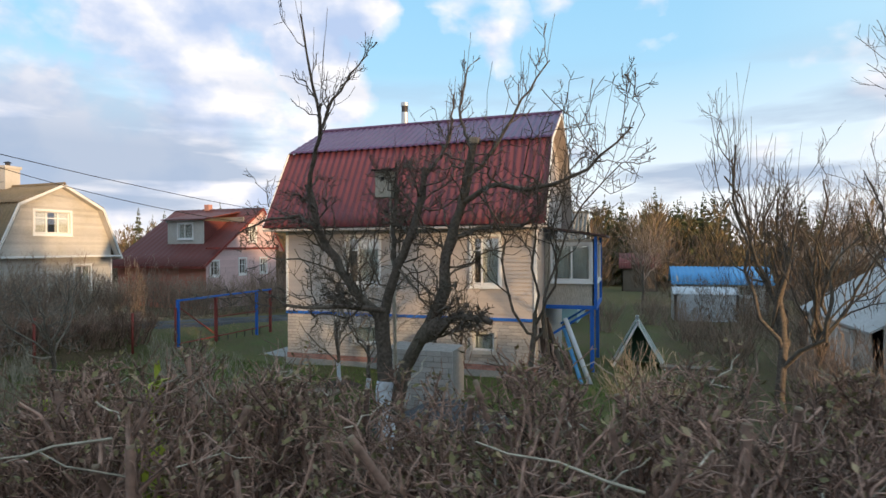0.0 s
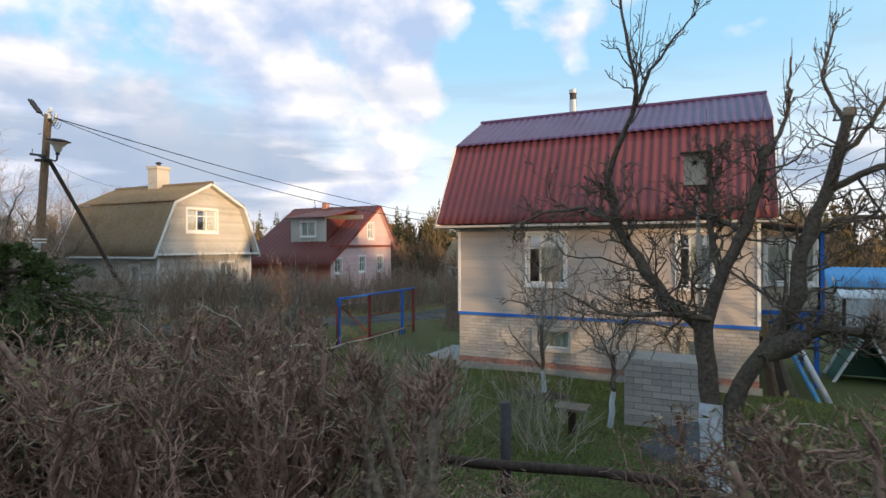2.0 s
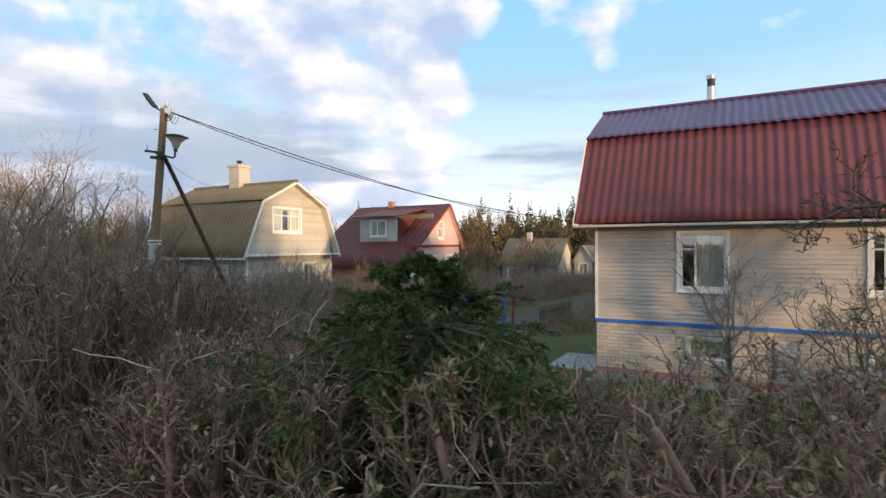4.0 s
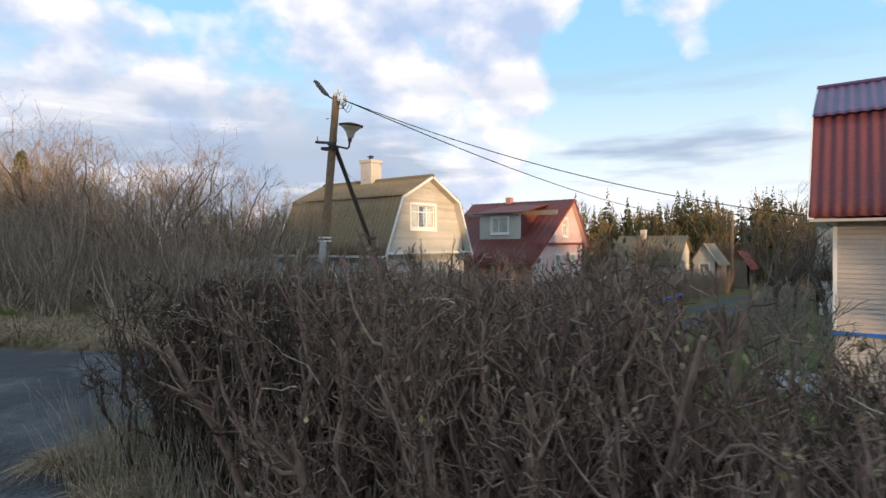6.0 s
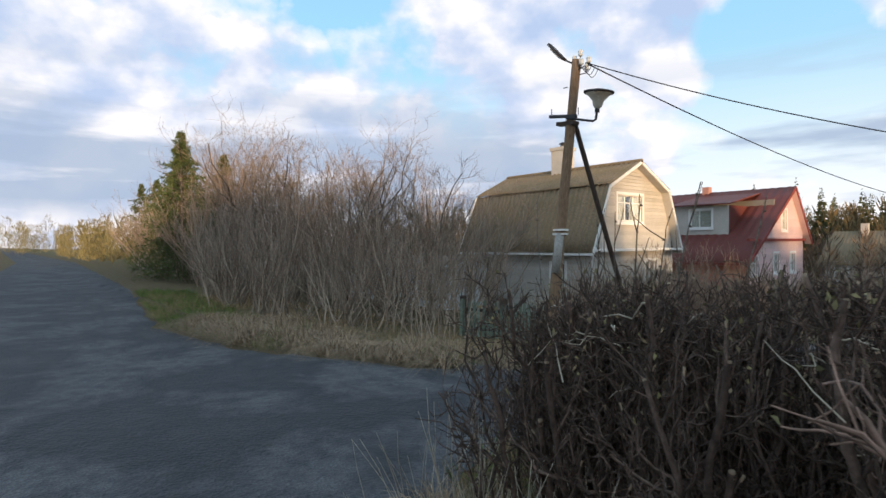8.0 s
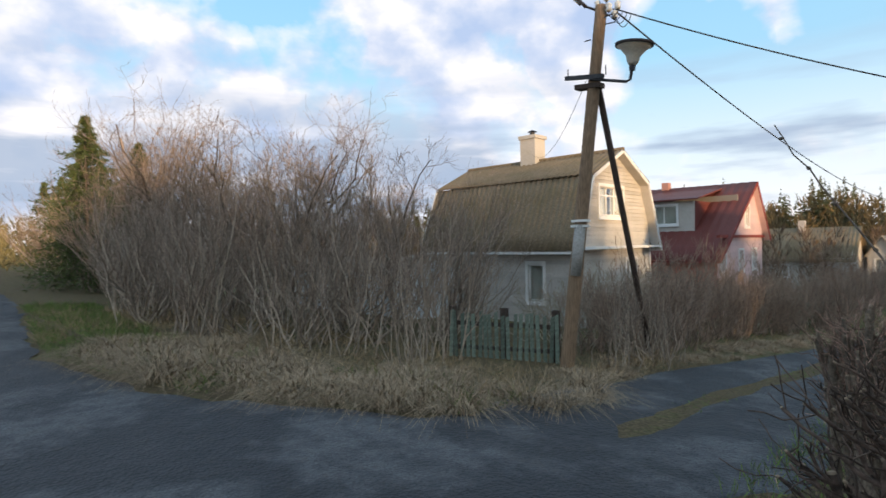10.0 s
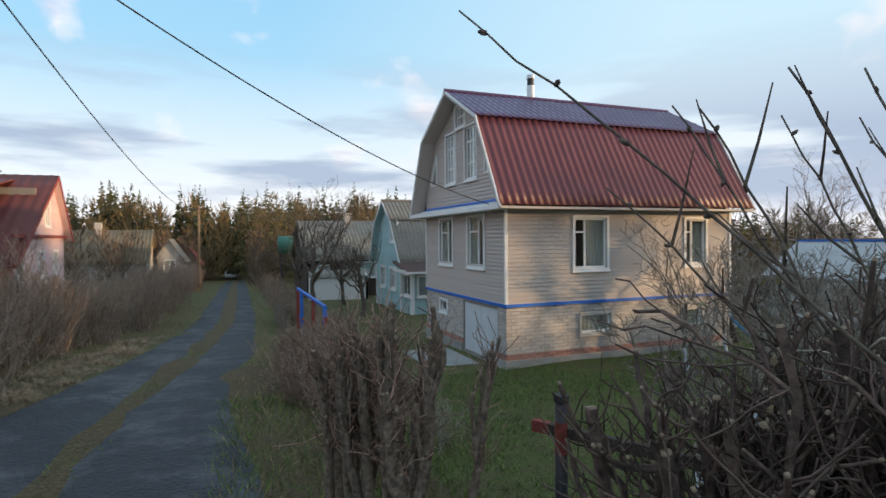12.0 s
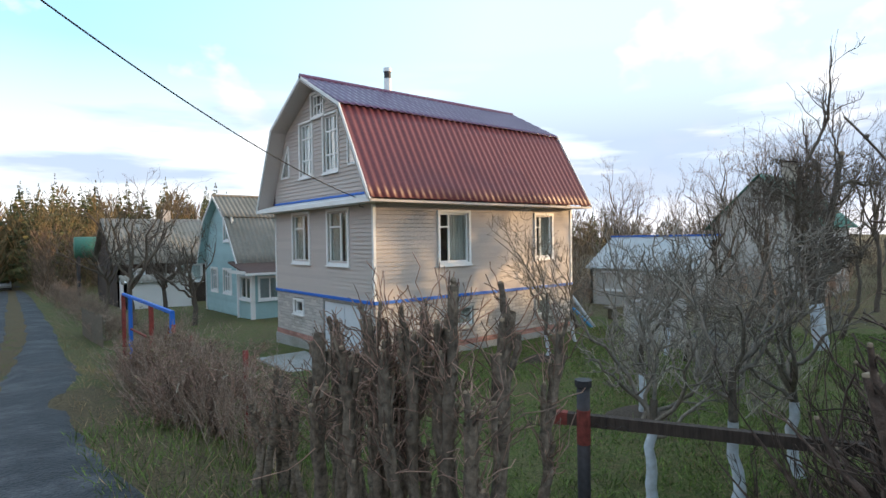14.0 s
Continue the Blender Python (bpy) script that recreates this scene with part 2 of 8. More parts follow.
REDTWIG = material("reddish_twig", (0.34, 0.245, 0.185), 0.85, grain=0.25, scale=20, stain=0.3, rand=0.3, island=True, bump=0.2)
PRUNED = material("pruned_bark", (0.20, 0.155, 0.115), 0.95, grain=0.4, scale=35, stain=0.5, stain_scale=6, stain_colour=(0.11, 0.085, 0.065), bump=0.9, rand=0.25, island=True)
CUTWOOD = material("cut_wood", (0.27, 0.20, 0.135), 0.85, grain=0.2, rand=0.2, island=True)
LIME = material("whitewash", (0.60, 0.63, 0.68), 0.9, grain=0.12, scale=14, stain=0.6, stain_scale=5, stain_colour=(0.26, 0.24, 0.22), bump=0.4)
WILDTWIG = material("wild_twig", (0.30, 0.228, 0.178), 0.85, grain=0.25, scale=20, stain=0.4, stain_colour=(0.22, 0.16, 0.12), rand=0.5, island=True, bump=0.2)
DRYLEAF = material("dry_leaf", (0.29, 0.22, 0.13), 0.8, grain=0.2, stain=0.3, rand=0.5, island=True, bump=0)
FRESHLEAF = material("fresh_leaf", (0.34, 0.38, 0.05), 0.6, grain=0.15, stain=0.2, rand=0.3, island=True, bump=0)
GREYTWIG = material("grey_fruit_twig", (0.25, 0.212, 0.172), 0.9, grain=0.25, scale=25, stain=0.3, rand=0.3, island=True, bump=0.2)
CANE = material("pale_cane", (0.36, 0.285, 0.22), 0.8, grain=0.2, scale=20, stain=0.4, stain_colour=(0.24, 0.18, 0.13), rand=0.45, island=True, bump=0.2)
FIBRE = material("fibre_cement", (0.44, 0.45, 0.45), 0.85, grain=0.12, scale=30, stain=0.5, stain_colour=(0.26, 0.26, 0.24))
LEAF = material("yellow_green_leaf", (0.215, 0.185, 0.085), 0.7, grain=0.2, stain=0.3, rand=0.4, island=True, bump=0)
NEEDLE = material("spruce_needles", (0.085, 0.115, 0.036), 0.8, grain=0.3, stain=0.3, rand=0.4, island=True, bump=0)
DEADGRASS = material("dead_grass", (0.33, 0.24, 0.155), 0.9, grain=0.2, stain=0.5, stain_scale=0.9, stain_colour=(0.17, 0.115, 0.075), rand=0.6, island=True, bump=0)
STRAW = material("dry_grass", (0.36, 0.255, 0.145), 0.9, grain=0.2, stain=0.3, rand=0.4, island=True, bump=0)
GREENGRASS = material("green_grass", (0.13, 0.19, 0.045), 0.85, grain=0.3, stain=0.4, stain_colour=(0.13, 0.12, 0.04), rand=0.65, island=True, bump=0)
FARCONIFER = material("far_conifer", (0.098, 0.105, 0.045), 0.9, grain=0.3, stain=0.3, rand=0.4, island=True, bump=0)
FARBIRCH = material("far_birch", (0.19, 0.135, 0.065), 0.9, grain=0.3, stain=0.3, rand=0.35, island=True, bump=0)
FARBUSH = material("far_bush", (0.16, 0.11, 0.075), 0.9, grain=0.3, stain=0.3, rand=0.3, island=True, bump=0)


def glass_material():
    m = bpy.data.materials.new("window_glass")
    m.use_nodes = True
    t = m.node_tree
    t.nodes.clear()
    tr = node(t, "ShaderNodeBsdfTransparent", Color=(0.90, 0.93, 0.93, 1))
    gl = node(t, "ShaderNodeBsdfGlossy", Roughness=0.03)
    fr = node(t, "ShaderNodeLayerWeight", Blend=0.3)
    mx = t.nodes.new("ShaderNodeMixShader")
    link(t, mathn(t, "ADD", mathn(t, "MULTIPLY", mathn(t, "POWER", fr.outputs[1], 2.5), 0.45), 0.2, clamp=True), mx.inputs[0])
    link(t, tr.outputs[0], mx.inputs[1])
    link(t, gl.outputs[0], mx.inputs[2])
    link(t, mx.outputs[0], t.nodes.new("ShaderNodeOutputMaterial").inputs[0])
    return m


GLASS = glass_material()


# ---- building helpers ----
class Geo:
    """Vertices and faces of one mesh, filled piece by piece."""

    def __init__(self):
        self.v, self.f = [], []

    def add(self, verts, faces):
        n = len(self.v)
        self.v += [tuple(p) for p in verts]
        self.f += [tuple(i + n for i in q) for q in faces]
        return self

    def prism(self, a, b):
        """A closed body between two rings with equal counts."""
        n = len(a)
        quads = [(i, (i + 1) % n, n + (i + 1) % n, n + i) for i in range(n)]
        return self.add([*a, *b], quads + [tuple(range(n - 1, -1, -1)), tuple(range(n, 2 * n))])

    def box(self, x0, x1, y0, y1, z0, z1):
        return self.prism([(x0, y0, z0), (x1, y0, z0), (x1, y1, z0), (x0, y1, z0)], [(x0, y0, z1), (x1, y0, z1), (x1, y1, z1), (x0, y1, z1)])

    def bar(self, p, q, w, h=None, up=(0, 0, 1)):
        """A straight bar with a rectangular section between two points."""
        p, q = Vector(p), Vector(q)
        d = (q - p).normalized()
        s = d.cross(Vector(up))
        s = s.normalized() if s.length > 1e-4 else Vector((1, 0, 0))
        u = s.cross(d)
        s, u = s * w / 2, u * (h or w) / 2
        ring = [-s - u, s - u, s + u, -s + u]
        return self.prism([p + r for r in ring], [q + r for r in ring])

    def tube(self, pts, radii, n=8):
        pts = [Vector(p) for p in pts]
        rings = []
        for i, p in enumerate(pts):
            d = (pts[min(i + 1, len(pts) - 1)] - pts[max(i - 1, 0)]).normalized()
            s = d.cross(Vector((0, 0, 1)))
            s = s.normalized() if s.length > 1e-3 else Vector((1, 0, 0))
            u = s.cross(d)
            r = radii[i] if not isinstance(radii, (int, float)) else radii
            rings.append([p + (s * math.cos(a) + u * math.sin(a)) * r for a in [2 * math.pi * k / n for k in range(n)]])
        base = len(self.v)
        for ring in rings:
            self.v += [tuple(p) for p in ring]
        for i in range(len(rings) - 1):
            for k in range(n):
                a, b = base + i * n, base + (i + 1) * n
                self.f.append((a + k, b + k, b + (k + 1) % n, a + (k + 1) % n))
        self.f.append(tuple(base + k for k in range(n)))
        self.f.append(tuple(base + (len(rings) - 1) * n + k for k in range(n - 1, -1, -1)))
        return self

    def mesh(self, name, mat, smooth=False):
        me = bpy.data.meshes.new(name)
        me.from_pydata(self.v, [], self.f)
        me.materials.append(mat)
        bm = bmesh.new()
        bm.from_mesh(me)
        bmesh.ops.recalc_face_normals(bm, faces=bm.faces)
        bm.to_mesh(me)
        bm.free()
        if smooth:
            me.shade_smooth()
        return me


def thing(name, place, label, category, group="", kind=""):
    ob = new(name)
    ob.empty_display_size = 0.2
    ob.matrix_basis = Matrix.Translation(place)
    return tagged(ob, label, category, group, kind)


def part(name, geo, mat, parent=None, label="", smooth=False):
    """One mesh object under a thing or a part; the geometry is in the world's place."""
    ob = new(name, geo.mesh(name, mat, smooth) if isinstance(geo, Geo) else geo)
    if parent is not None:
        ob.parent = parent
        m = Matrix.Identity(4)
        o = parent
        while o is not None:
            m = o.matrix_basis @ m if o.parent is None else o.matrix_parent_inverse @ o.matrix_basis @ m
            o = o.parent
        ob.matrix_parent_inverse = m.inverted()
    return tagged(ob, label) if label else ob


def solid(name, geo, mat, label, category, kind="", group="", smooth=False):
    return tagged(part(name, geo, mat, None, "", smooth), label, category, group, kind)


# ---- ground ----
def lerp(x, *pts):
    return float(np.interp(x, [p[0] for p in pts], [p[1] for p in pts]))


def lane_x(y):
    return lerp(y, (4, -16.5), (9, -16.4), (15, -15.8), (27, -15.1), (53, -14.5), (120, -13.0))


def lane_z(y):
    return lerp(y, (-3, 0.25), (3, 0.22), (6, 0.05), (9, -0.15), (16, -0.72), (24, -1.35), (42, -1.85), (55, -2.3), (70, -3.0), (95, -4.3), (130, -4.8))


def ground_z(x, y):
    yard = lerp(y, (-3, 0.25), (0.8, 0.2), (2.2, 0.05), (4, -0.35), (7, -0.8), (12, -1.2), (20, -1.4), (40, -1.9), (55, -2.3), (70, -3.0), (95, -4.3), (130, -4.8))
    w = lerp(x, (-30, 0.0), (-14.6, 0.0), (-12.8, 1.0))
    z = lane_z(y) * (1 - w) + yard * w
    if x < -17.6:
        z += lerp(y, (2, 0.0), (4, 0.04), (8, 0.0)) + lerp(x, (-30, 0.12), (-19, 0.04), (-17.6, 0.0)) * (1 if y > 3 else 0)
    return z


def axis_values(lo, hi, fine0, fine1, step, grow=1.35):
    vals = list(np.arange(fine0, fine1 + 1e-6, step))
    d = step
    while vals[-1] < hi:
        d *= grow
        vals.append(min(hi, vals[-1] + d))
    d = step
    while vals[0] > lo:
        d *= grow
        vals.insert(0, max(lo, vals[0] - d))
    return vals


def ground_material():
    m = bpy.data.materials.new("grass_ground")
    m.use_nodes = True
    t = m.node_tree
    b = t.nodes["Principled BSDF"]
    tc = t.nodes.new("ShaderNodeTexCoord")
    at = t.nodes.new("ShaderNodeAttribute")
    at.attribute_name = "dryness"
    n1 = node(t, "ShaderNodeTexNoise", Scale=24.0, Detail=8.0, Roughness=0.75)
    n2 = node(t, "ShaderNodeTexNoise", Scale=1.1, Detail=6.0, Roughness=0.65)
    n3 = node(t, "ShaderNodeTexNoise", Scale=6.0, Detail=4.0, Roughness=0.6)
    for n in (n1, n2, n3):
        link(t, tc.outputs["Object"], n.inputs["Vector"])
    green = ramp(t, n1.outputs[0], (0.35, (0.035, 0.060, 0.014)), (0.65, (0.165, 0.195, 0.06)))
    brown = ramp(t, n1.outputs[0], (0.35, (0.055, 0.042, 0.026)), (0.65, (0.20, 0.15, 0.085)))
    k = mathn(t, "ADD", at.outputs["Fac"], mathn(t, "MULTIPLY", mathn(t, "SUBTRACT", n2.outputs[0], 0.5), 1.3))
    k = mathn(t, "ADD", k, mathn(t, "MULTIPLY", mathn(t, "SUBTRACT", n3.outputs[0], 0.5), 1.8), clamp=True)
    col = mixc(t, k, green, brown)
    link(t, col, b.inputs["Base Color"])
    b.inputs["Roughness"].default_value = 0.95
    b.inputs["Specular IOR Level"].default_value = 0.15
    bp = node(t, "ShaderNodeBump", Strength=0.8, Distance=0.06)
    link(t, n1.outputs[0], bp.inputs["Height"])
    link(t, bp.outputs[0], b.inputs["Normal"])
    return m


GROUNDMAT = ground_material()


def asphalt_material():
    m = bpy.data.materials.new("worn_asphalt")
    m.use_nodes = True
    t = m.node_tree
    b = t.nodes["Principled BSDF"]
    tc = t.nodes.new("ShaderNodeTexCoord")
    n1 = node(t, "ShaderNodeTexNoise", Scale=70.0, Detail=4.0, Roughness=0.7)
    n2 = node(t, "ShaderNodeTexNoise", Scale=0.7, Detail=7.0, Roughness=0.65)
    n3 = node(t, "ShaderNodeTexVoronoi", Scale=28.0)
    n4 = node(t, "ShaderNodeTexNoise", Scale=4.5, Detail=5.0, Roughness=0.7)
    for n in (n1, n2, n3, n4):
        link(t, tc.outputs["Object"], n.inputs["Vector"])
    col = ramp(t, n1.outputs[0], (0.3, (0.018, 0.019, 0.022)), (0.72, (0.056, 0.058, 0.066)))
    pale = ramp(t, n1.outputs[0], (0.3, (0.050, 0.051, 0.056)), (0.72, (0.20, 0.20, 0.21)))
    col = mixc(t, mathn(t, "MULTIPLY", ramp(t, n2.outputs[0], (0.47, 0.0), (0.58, 0.9)), ramp(t, n4.outputs[0], (0.35, 0.25), (0.6, 1.0))), col, pale)
    col = mixc(t, ramp(t, n4.outputs[0], (0.56, 0.0), (0.75, 0.7)), col, (0.055, 0.050, 0.045))
    link(t, col, b.inputs["Base Color"])
    link(t, ramp(t, n2.outputs[0], (0.3, 0.62), (0.7, 0.9)), b.inputs["Roughness"])
    b.inputs["Specular IOR Level"].default_value = 0.3
    h = mathn(t, "ADD", mathn(t, "MULTIPLY", n4.outputs[0], 1.4), mathn(t, "MULTIPLY", n3.outputs[0], 0.5))
    bp = node(t, "ShaderNodeBump", Strength=0.9, Distance=0.05)
    link(t, h, bp.inputs["Height"])
    link(t, bp.outputs[0], b.inputs["Normal"])
    return m


ASPHALT = asphalt_material()


def road_edge(x):
    """The north edge of the main road."""
    return lerp(x, (-90, 6.8), (-36, 3.4), (-25, 2.1), (-21.5, 2.5), (-19.4, 3.2), (-18.0, 4.2), (-17.4, 5.2)) if x < -17.4 else lerp(x, (-17.4, 5.2), (-15.9, 5.2), (-15.3, 4.2), (-14.9, 2.4), (-14.3, 1.5), (-13.4, 0.95), (-10, 0.75), (30, 0.6))


def build_ground():
    xs = axis_values(-1500, 1500, -34, 12, 0.45)
    ys = axis_values(-1500, 2500, -4, 44, 0.45)
    verts, dry = [], []
    for y in ys:
        for x in xs:
            z = ground_z(x, y) + 0.05 * noise.noise(Vector((x * 0.5, y * 0.5, 0)))
            verts.append((x, y, z - (0.05 if y < road_edge(x) + 0.2 else 0)))
            inyard = x > -13.2 and y > 3.0
            d = (0.40 if y < 19 else 0.62) if inyard else 0.78
            if abs(x - lane_x(y)) < 3.2 and y > 8:
                d = 0.55 if x > lane_x(y) else 0.68
            if x > 1.5 and y > 4:
                d = 0.85
            if abs(x - lane_x(y)) < 0.6:
                d = 1.15
            if x < -13 and y < 12:
                d = 1.0
            dry.append(d)
    n = len(xs)
    faces = [(j * n + i, j * n + i + 1, (j + 1) * n + i + 1, (j + 1) * n + i) for j in range(len(ys) - 1) for i in range(n - 1)]
    me = bpy.data.meshes.new("ground")
    me.from_pydata(verts, [], faces)
    me.attributes.new("dryness", "FLOAT", "POINT").data.foreach_set("value", dry)
    me.materials.append(GROUNDMAT)
    me.shade_smooth()
    tagged(new("ground", me), "short patchy autumn grass and bare earth", "ground", kind="structure")


def strip(name, line, half, mat, label, lift=0.02, category="road"):
    """A sheet that follows the ground along a line of (x, y), with uneven edges."""
    g = Geo()
    cols = 7
    verts = []
    for i, (x, y) in enumerate(line):
        a, b = line[max(0, i - 1)], line[min(len(line) - 1, i + 1)]
        d = Vector((b[0] - a[0], b[1] - a[1], 0)).normalized()
        s = Vector((d.y, -d.x, 0))
        for k in range(cols):
            u = -1 + 2 * k / (cols - 1)
            h = half(y) if callable(half) else half
            if abs(u) > 0.99:
                h *= 1 + 0.22 * noise.noise(Vector((x * 1.7 + u * 9, y * 1.7, 3)))
            px, py = x + s.x * u * h, y + s.y * u * h
            verts.append((px, py, ground_z(px, py) + lift * (1 - 0.6 * u * u) + 0.012 - (lerp(y, (4.2, 0.06), (5.1, 0.0)) if name == "wheel_track" else 0) - (0.05 if abs(u) > 0.99 else 0)))
    faces = [(i * cols + k, i * cols + k + 1, (i + 1) * cols + k + 1, (i + 1) * cols + k) for i in range(len(line) - 1) for k in range(cols - 1)]
    g.add(verts, faces)
    return solid(name, g, mat, label, category, "structure", smooth=True)


def build_roads():
    g = Geo()
    xs = [x for x in axis_values(-900, 300, -40, 14, 0.3, 1.2)]
    rows = 18
    for x in xs:
        e = road_edge(x) + 0.18 * noise.noise(Vector((x * 1.3, 0, 7)))
        e = min(e, 6.6)
        s = -3.2 + (e - 2.2 if x < -36 else 0)
        for k in range(rows):
            y = s + (e - s) * k / (rows - 1)
            z = ground_z(x, y) + 0.03 * noise.noise(Vector((x * 0.8, y * 0.8, 1)))
            g.v.append((x, y, z + 0.02 - (0.035 if k in (0, rows - 1) else 0)))
    for i in range(len(xs) - 1):
        for k in range(rows - 1):
            a = i * rows + k
            g.f.append((a, a + rows, a + rows + 1, a + 1))
    solid("road", g, ASPHALT, "worn dark grey asphalt village road with pale patches", "road", "structure", smooth=True)
    ys = [4.2 + 0.4 * i for i in range(60)] + [28.5 + 2.0 * i for i in range(40)]
    for side in (-1, 1):
        strip("wheel_track", [(lane_x(y) + side * lerp(y, (4, 0.95), (7, 0.72), (120, 0.66)), y) for y in ys], lambda y: lerp(y, (4, 0.9), (8, 0.66), (14, 0.57), (30, 0.49), (120, 0.41)), ASPHALT, "grey gravelly wheel track of a village lane", 0.02)


build_ground()
build_roads()


# ---- houses ----
class Wall:
    """A vertical wall face: start, way along it, way out of it."""

    def __init__(self, start, along, out):
        self.o, self.a, self.n = Vector((*start, 0)), Vector((*along, 0)), Vector((*out, 0))

    def at(self, u, z, d=0.0):
        p = self.o + self.a * u + self.n * d
        return (p.x, p.y, z)

    def block(self, g, u0, u1, z0, z1, d0, d1, z1b=None):
        zb = z1 if z1b is None else z1b
        g.prism([self.at(u0, z0, d0), self.at(u1, z0, d0), self.at(u1, zb, d0), self.at(u0, z1, d0)], [self.at(u0, z0, d1), self.at(u1, z0, d1), self.at(u1, zb, d1), self.at(u0, z1, d1)])


def wall_body(wall, u0, u1, z0, profile, holes, thick=0.14):
    """Wall with through openings; profile: list of (u, top)."""
    g = Geo()
    cuts = sorted({u0, u1, *[p[0] for p in profile if u0 < p[0] < u1], *[c for h in holes for c in h[:2] if u0 < c < u1]})
    top = lambda u: lerp(u, *profile)
    for a, b in zip(cuts, cuts[1:]):
        mid = (a + b) / 2
        z = z0
        for h in sorted([h for h in holes if h[0] < mid < h[1]], key=lambda h: h[2]):
            if h[2] > z:
                wall.block(g, a, b, z, h[2], -thick, 0)
            z = h[3]
        if min(top(a), top(b)) > z - 0.001 or max(top(a), top(b)) > z:
            wall.block(g, a, b, z, max(top(a), z), -thick, 0, max(top(b), z))
    return g


def courses(wall, u0, u1, z0, z1, profile, holes, step, out=0.026, lap=True, brick=None):
    """Overlapping boards, or bricks with joints, laid course by course round the openings."""
    g = Geo()
    rnd = random.Random(5)
    us = [p[0] for p in profile]
    z, row = z0, 0
    while z < z1 - 0.01:
        zt = min(z + step, z1)
        mid = (z + zt) / 2
        grid = np.linspace(u0, u1, 241)
        ok = [u for u in grid if lerp(u, *profile) >= zt - 0.02]
        if ok:
            spans = [(ok[0], ok[-1])]
            for h in holes:
                if h[2] < mid < h[3]:
                    nxt = []
                    for a, b in spans:
                        if h[0] > a:
                            nxt.append((a, min(b, h[0])))
                        if h[1] < b:
                            nxt.append((max(a, h[1]), b))
                    spans = [s for s in nxt if s[1] - s[0] > 0.01]
            for a, b in spans:
                if brick is None:
                    g.prism([wall.at(a, z, out), wall.at(b, z, out), wall.at(b, zt - 0.004, 0.004), wall.at(a, zt - 0.004, 0.004)],
                            [wall.at(a, z, 0.001), wall.at(b, z, 0.001), wall.at(b, zt - 0.004, 0.001), wall.at(a, zt - 0.004, 0.001)])
                else:
                    u = a - (brick / 2 if row % 2 else 0)
                    while u < b:
                        p, q = max(a, u), min(b, u + brick - 0.012)
                        if q - p > 0.03:
                            wall.block(g, p, q, z, zt - 0.012, 0.0005, out + rnd.uniform(-0.003, 0.003))
                        u += brick
        z, row = z + step, row + 1
    return g


def window(parent, wall, u0, u1, z0, z1, bars=(0.38,), rails=(), trim=0.07, trim_mat=None, curtain=0, number=0, tri=None, low_bar=None):
    """A framed window in an opening: casing, sash bars, panes, a sill, curtains behind."""
    tm = trim_mat or WHITE
    g = Geo()
    for a, b, c, d in ((u0 - trim, u0, z0 - trim, z1 + trim), (u1, u1 + trim, z0 - trim, z1 + trim), (u0, u1, z1, z1 + trim), (u0, u1, z0 - trim, z0)):
        wall.block(g, a, b, c, d, 0.002, 0.045)
    fr = part("window", g, tm, parent, "")
    sash = Geo()
    f = 0.05
    for a, b, c, d in ((u0, u0 + f, z0, z1), (u1 - f, u1, z0, z1), (u0 + f, u1 - f, z1 - f, z1), (u0 + f, u1 - f, z0, z0 + f)):
        wall.block(sash, a, b, c, d, -0.07, -0.02)
    w = u1 - u0
    for x in bars:
        wall.block(sash, u0 + w * x - 0.025, u0 + w * x + 0.025, z0 + f, z1 - f, -0.068, -0.022)
    for a, b, zz in rails:
        wall.block(sash, u0 + w * a + 0.025, u0 + w * b - 0.025, z0 + (z1 - z0) * zz - 0.02, z0 + (z1 - z0) * zz + 0.02, -0.066, -0.024)
    part("sash", sash, WHITE, fr)
    pane = Geo()
    wall.block(pane, u0 + f * 0.8, u1 - f * 0.8, z0 + f * 0.8, z1 - f * 0.8, -0.048, -0.044)
    ob = part("pane", pane, GLASS, fr)
    ob.visible_shadow = False
    sill = Geo()
    wall.block(sill, u0 - trim - 0.02, u1 + trim + 0.02, z0 - trim - 0.03, z0 - trim, 0.002, 0.08)
    part("sill", sill, tm, fr)
    if curtain:
        cg = Geo()
        for a, b in {1: ((0.0, 0.42), (0.60, 1.0)), 2: ((0.0, 1.0),), 3: ((0.36, 1.0),), 4: ((0.0, 0.36), (0.55, 1.0))}[curtain]:
            n = 22
            ring0 = [wall.at(u0 + w * (a + (b - a) * i / n), z0 + 0.005, -0.115 + 0.012 * math.sin(i * 1.9)) for i in range(n + 1)]
            ring1 = [wall.at(u0 + w * (a + (b - a) * i / n), z1 - 0.005, -0.115 + 0.012 * math.sin(i * 1.9 + 0.4)) for i in range(n + 1)]
            cg.add([*ring0, *ring1], [(i, i + 1, n + 2 + i, n + 1 + i) for i in range(n)])
        part("curtain", cg, CURTAIN, fr)
    return fr


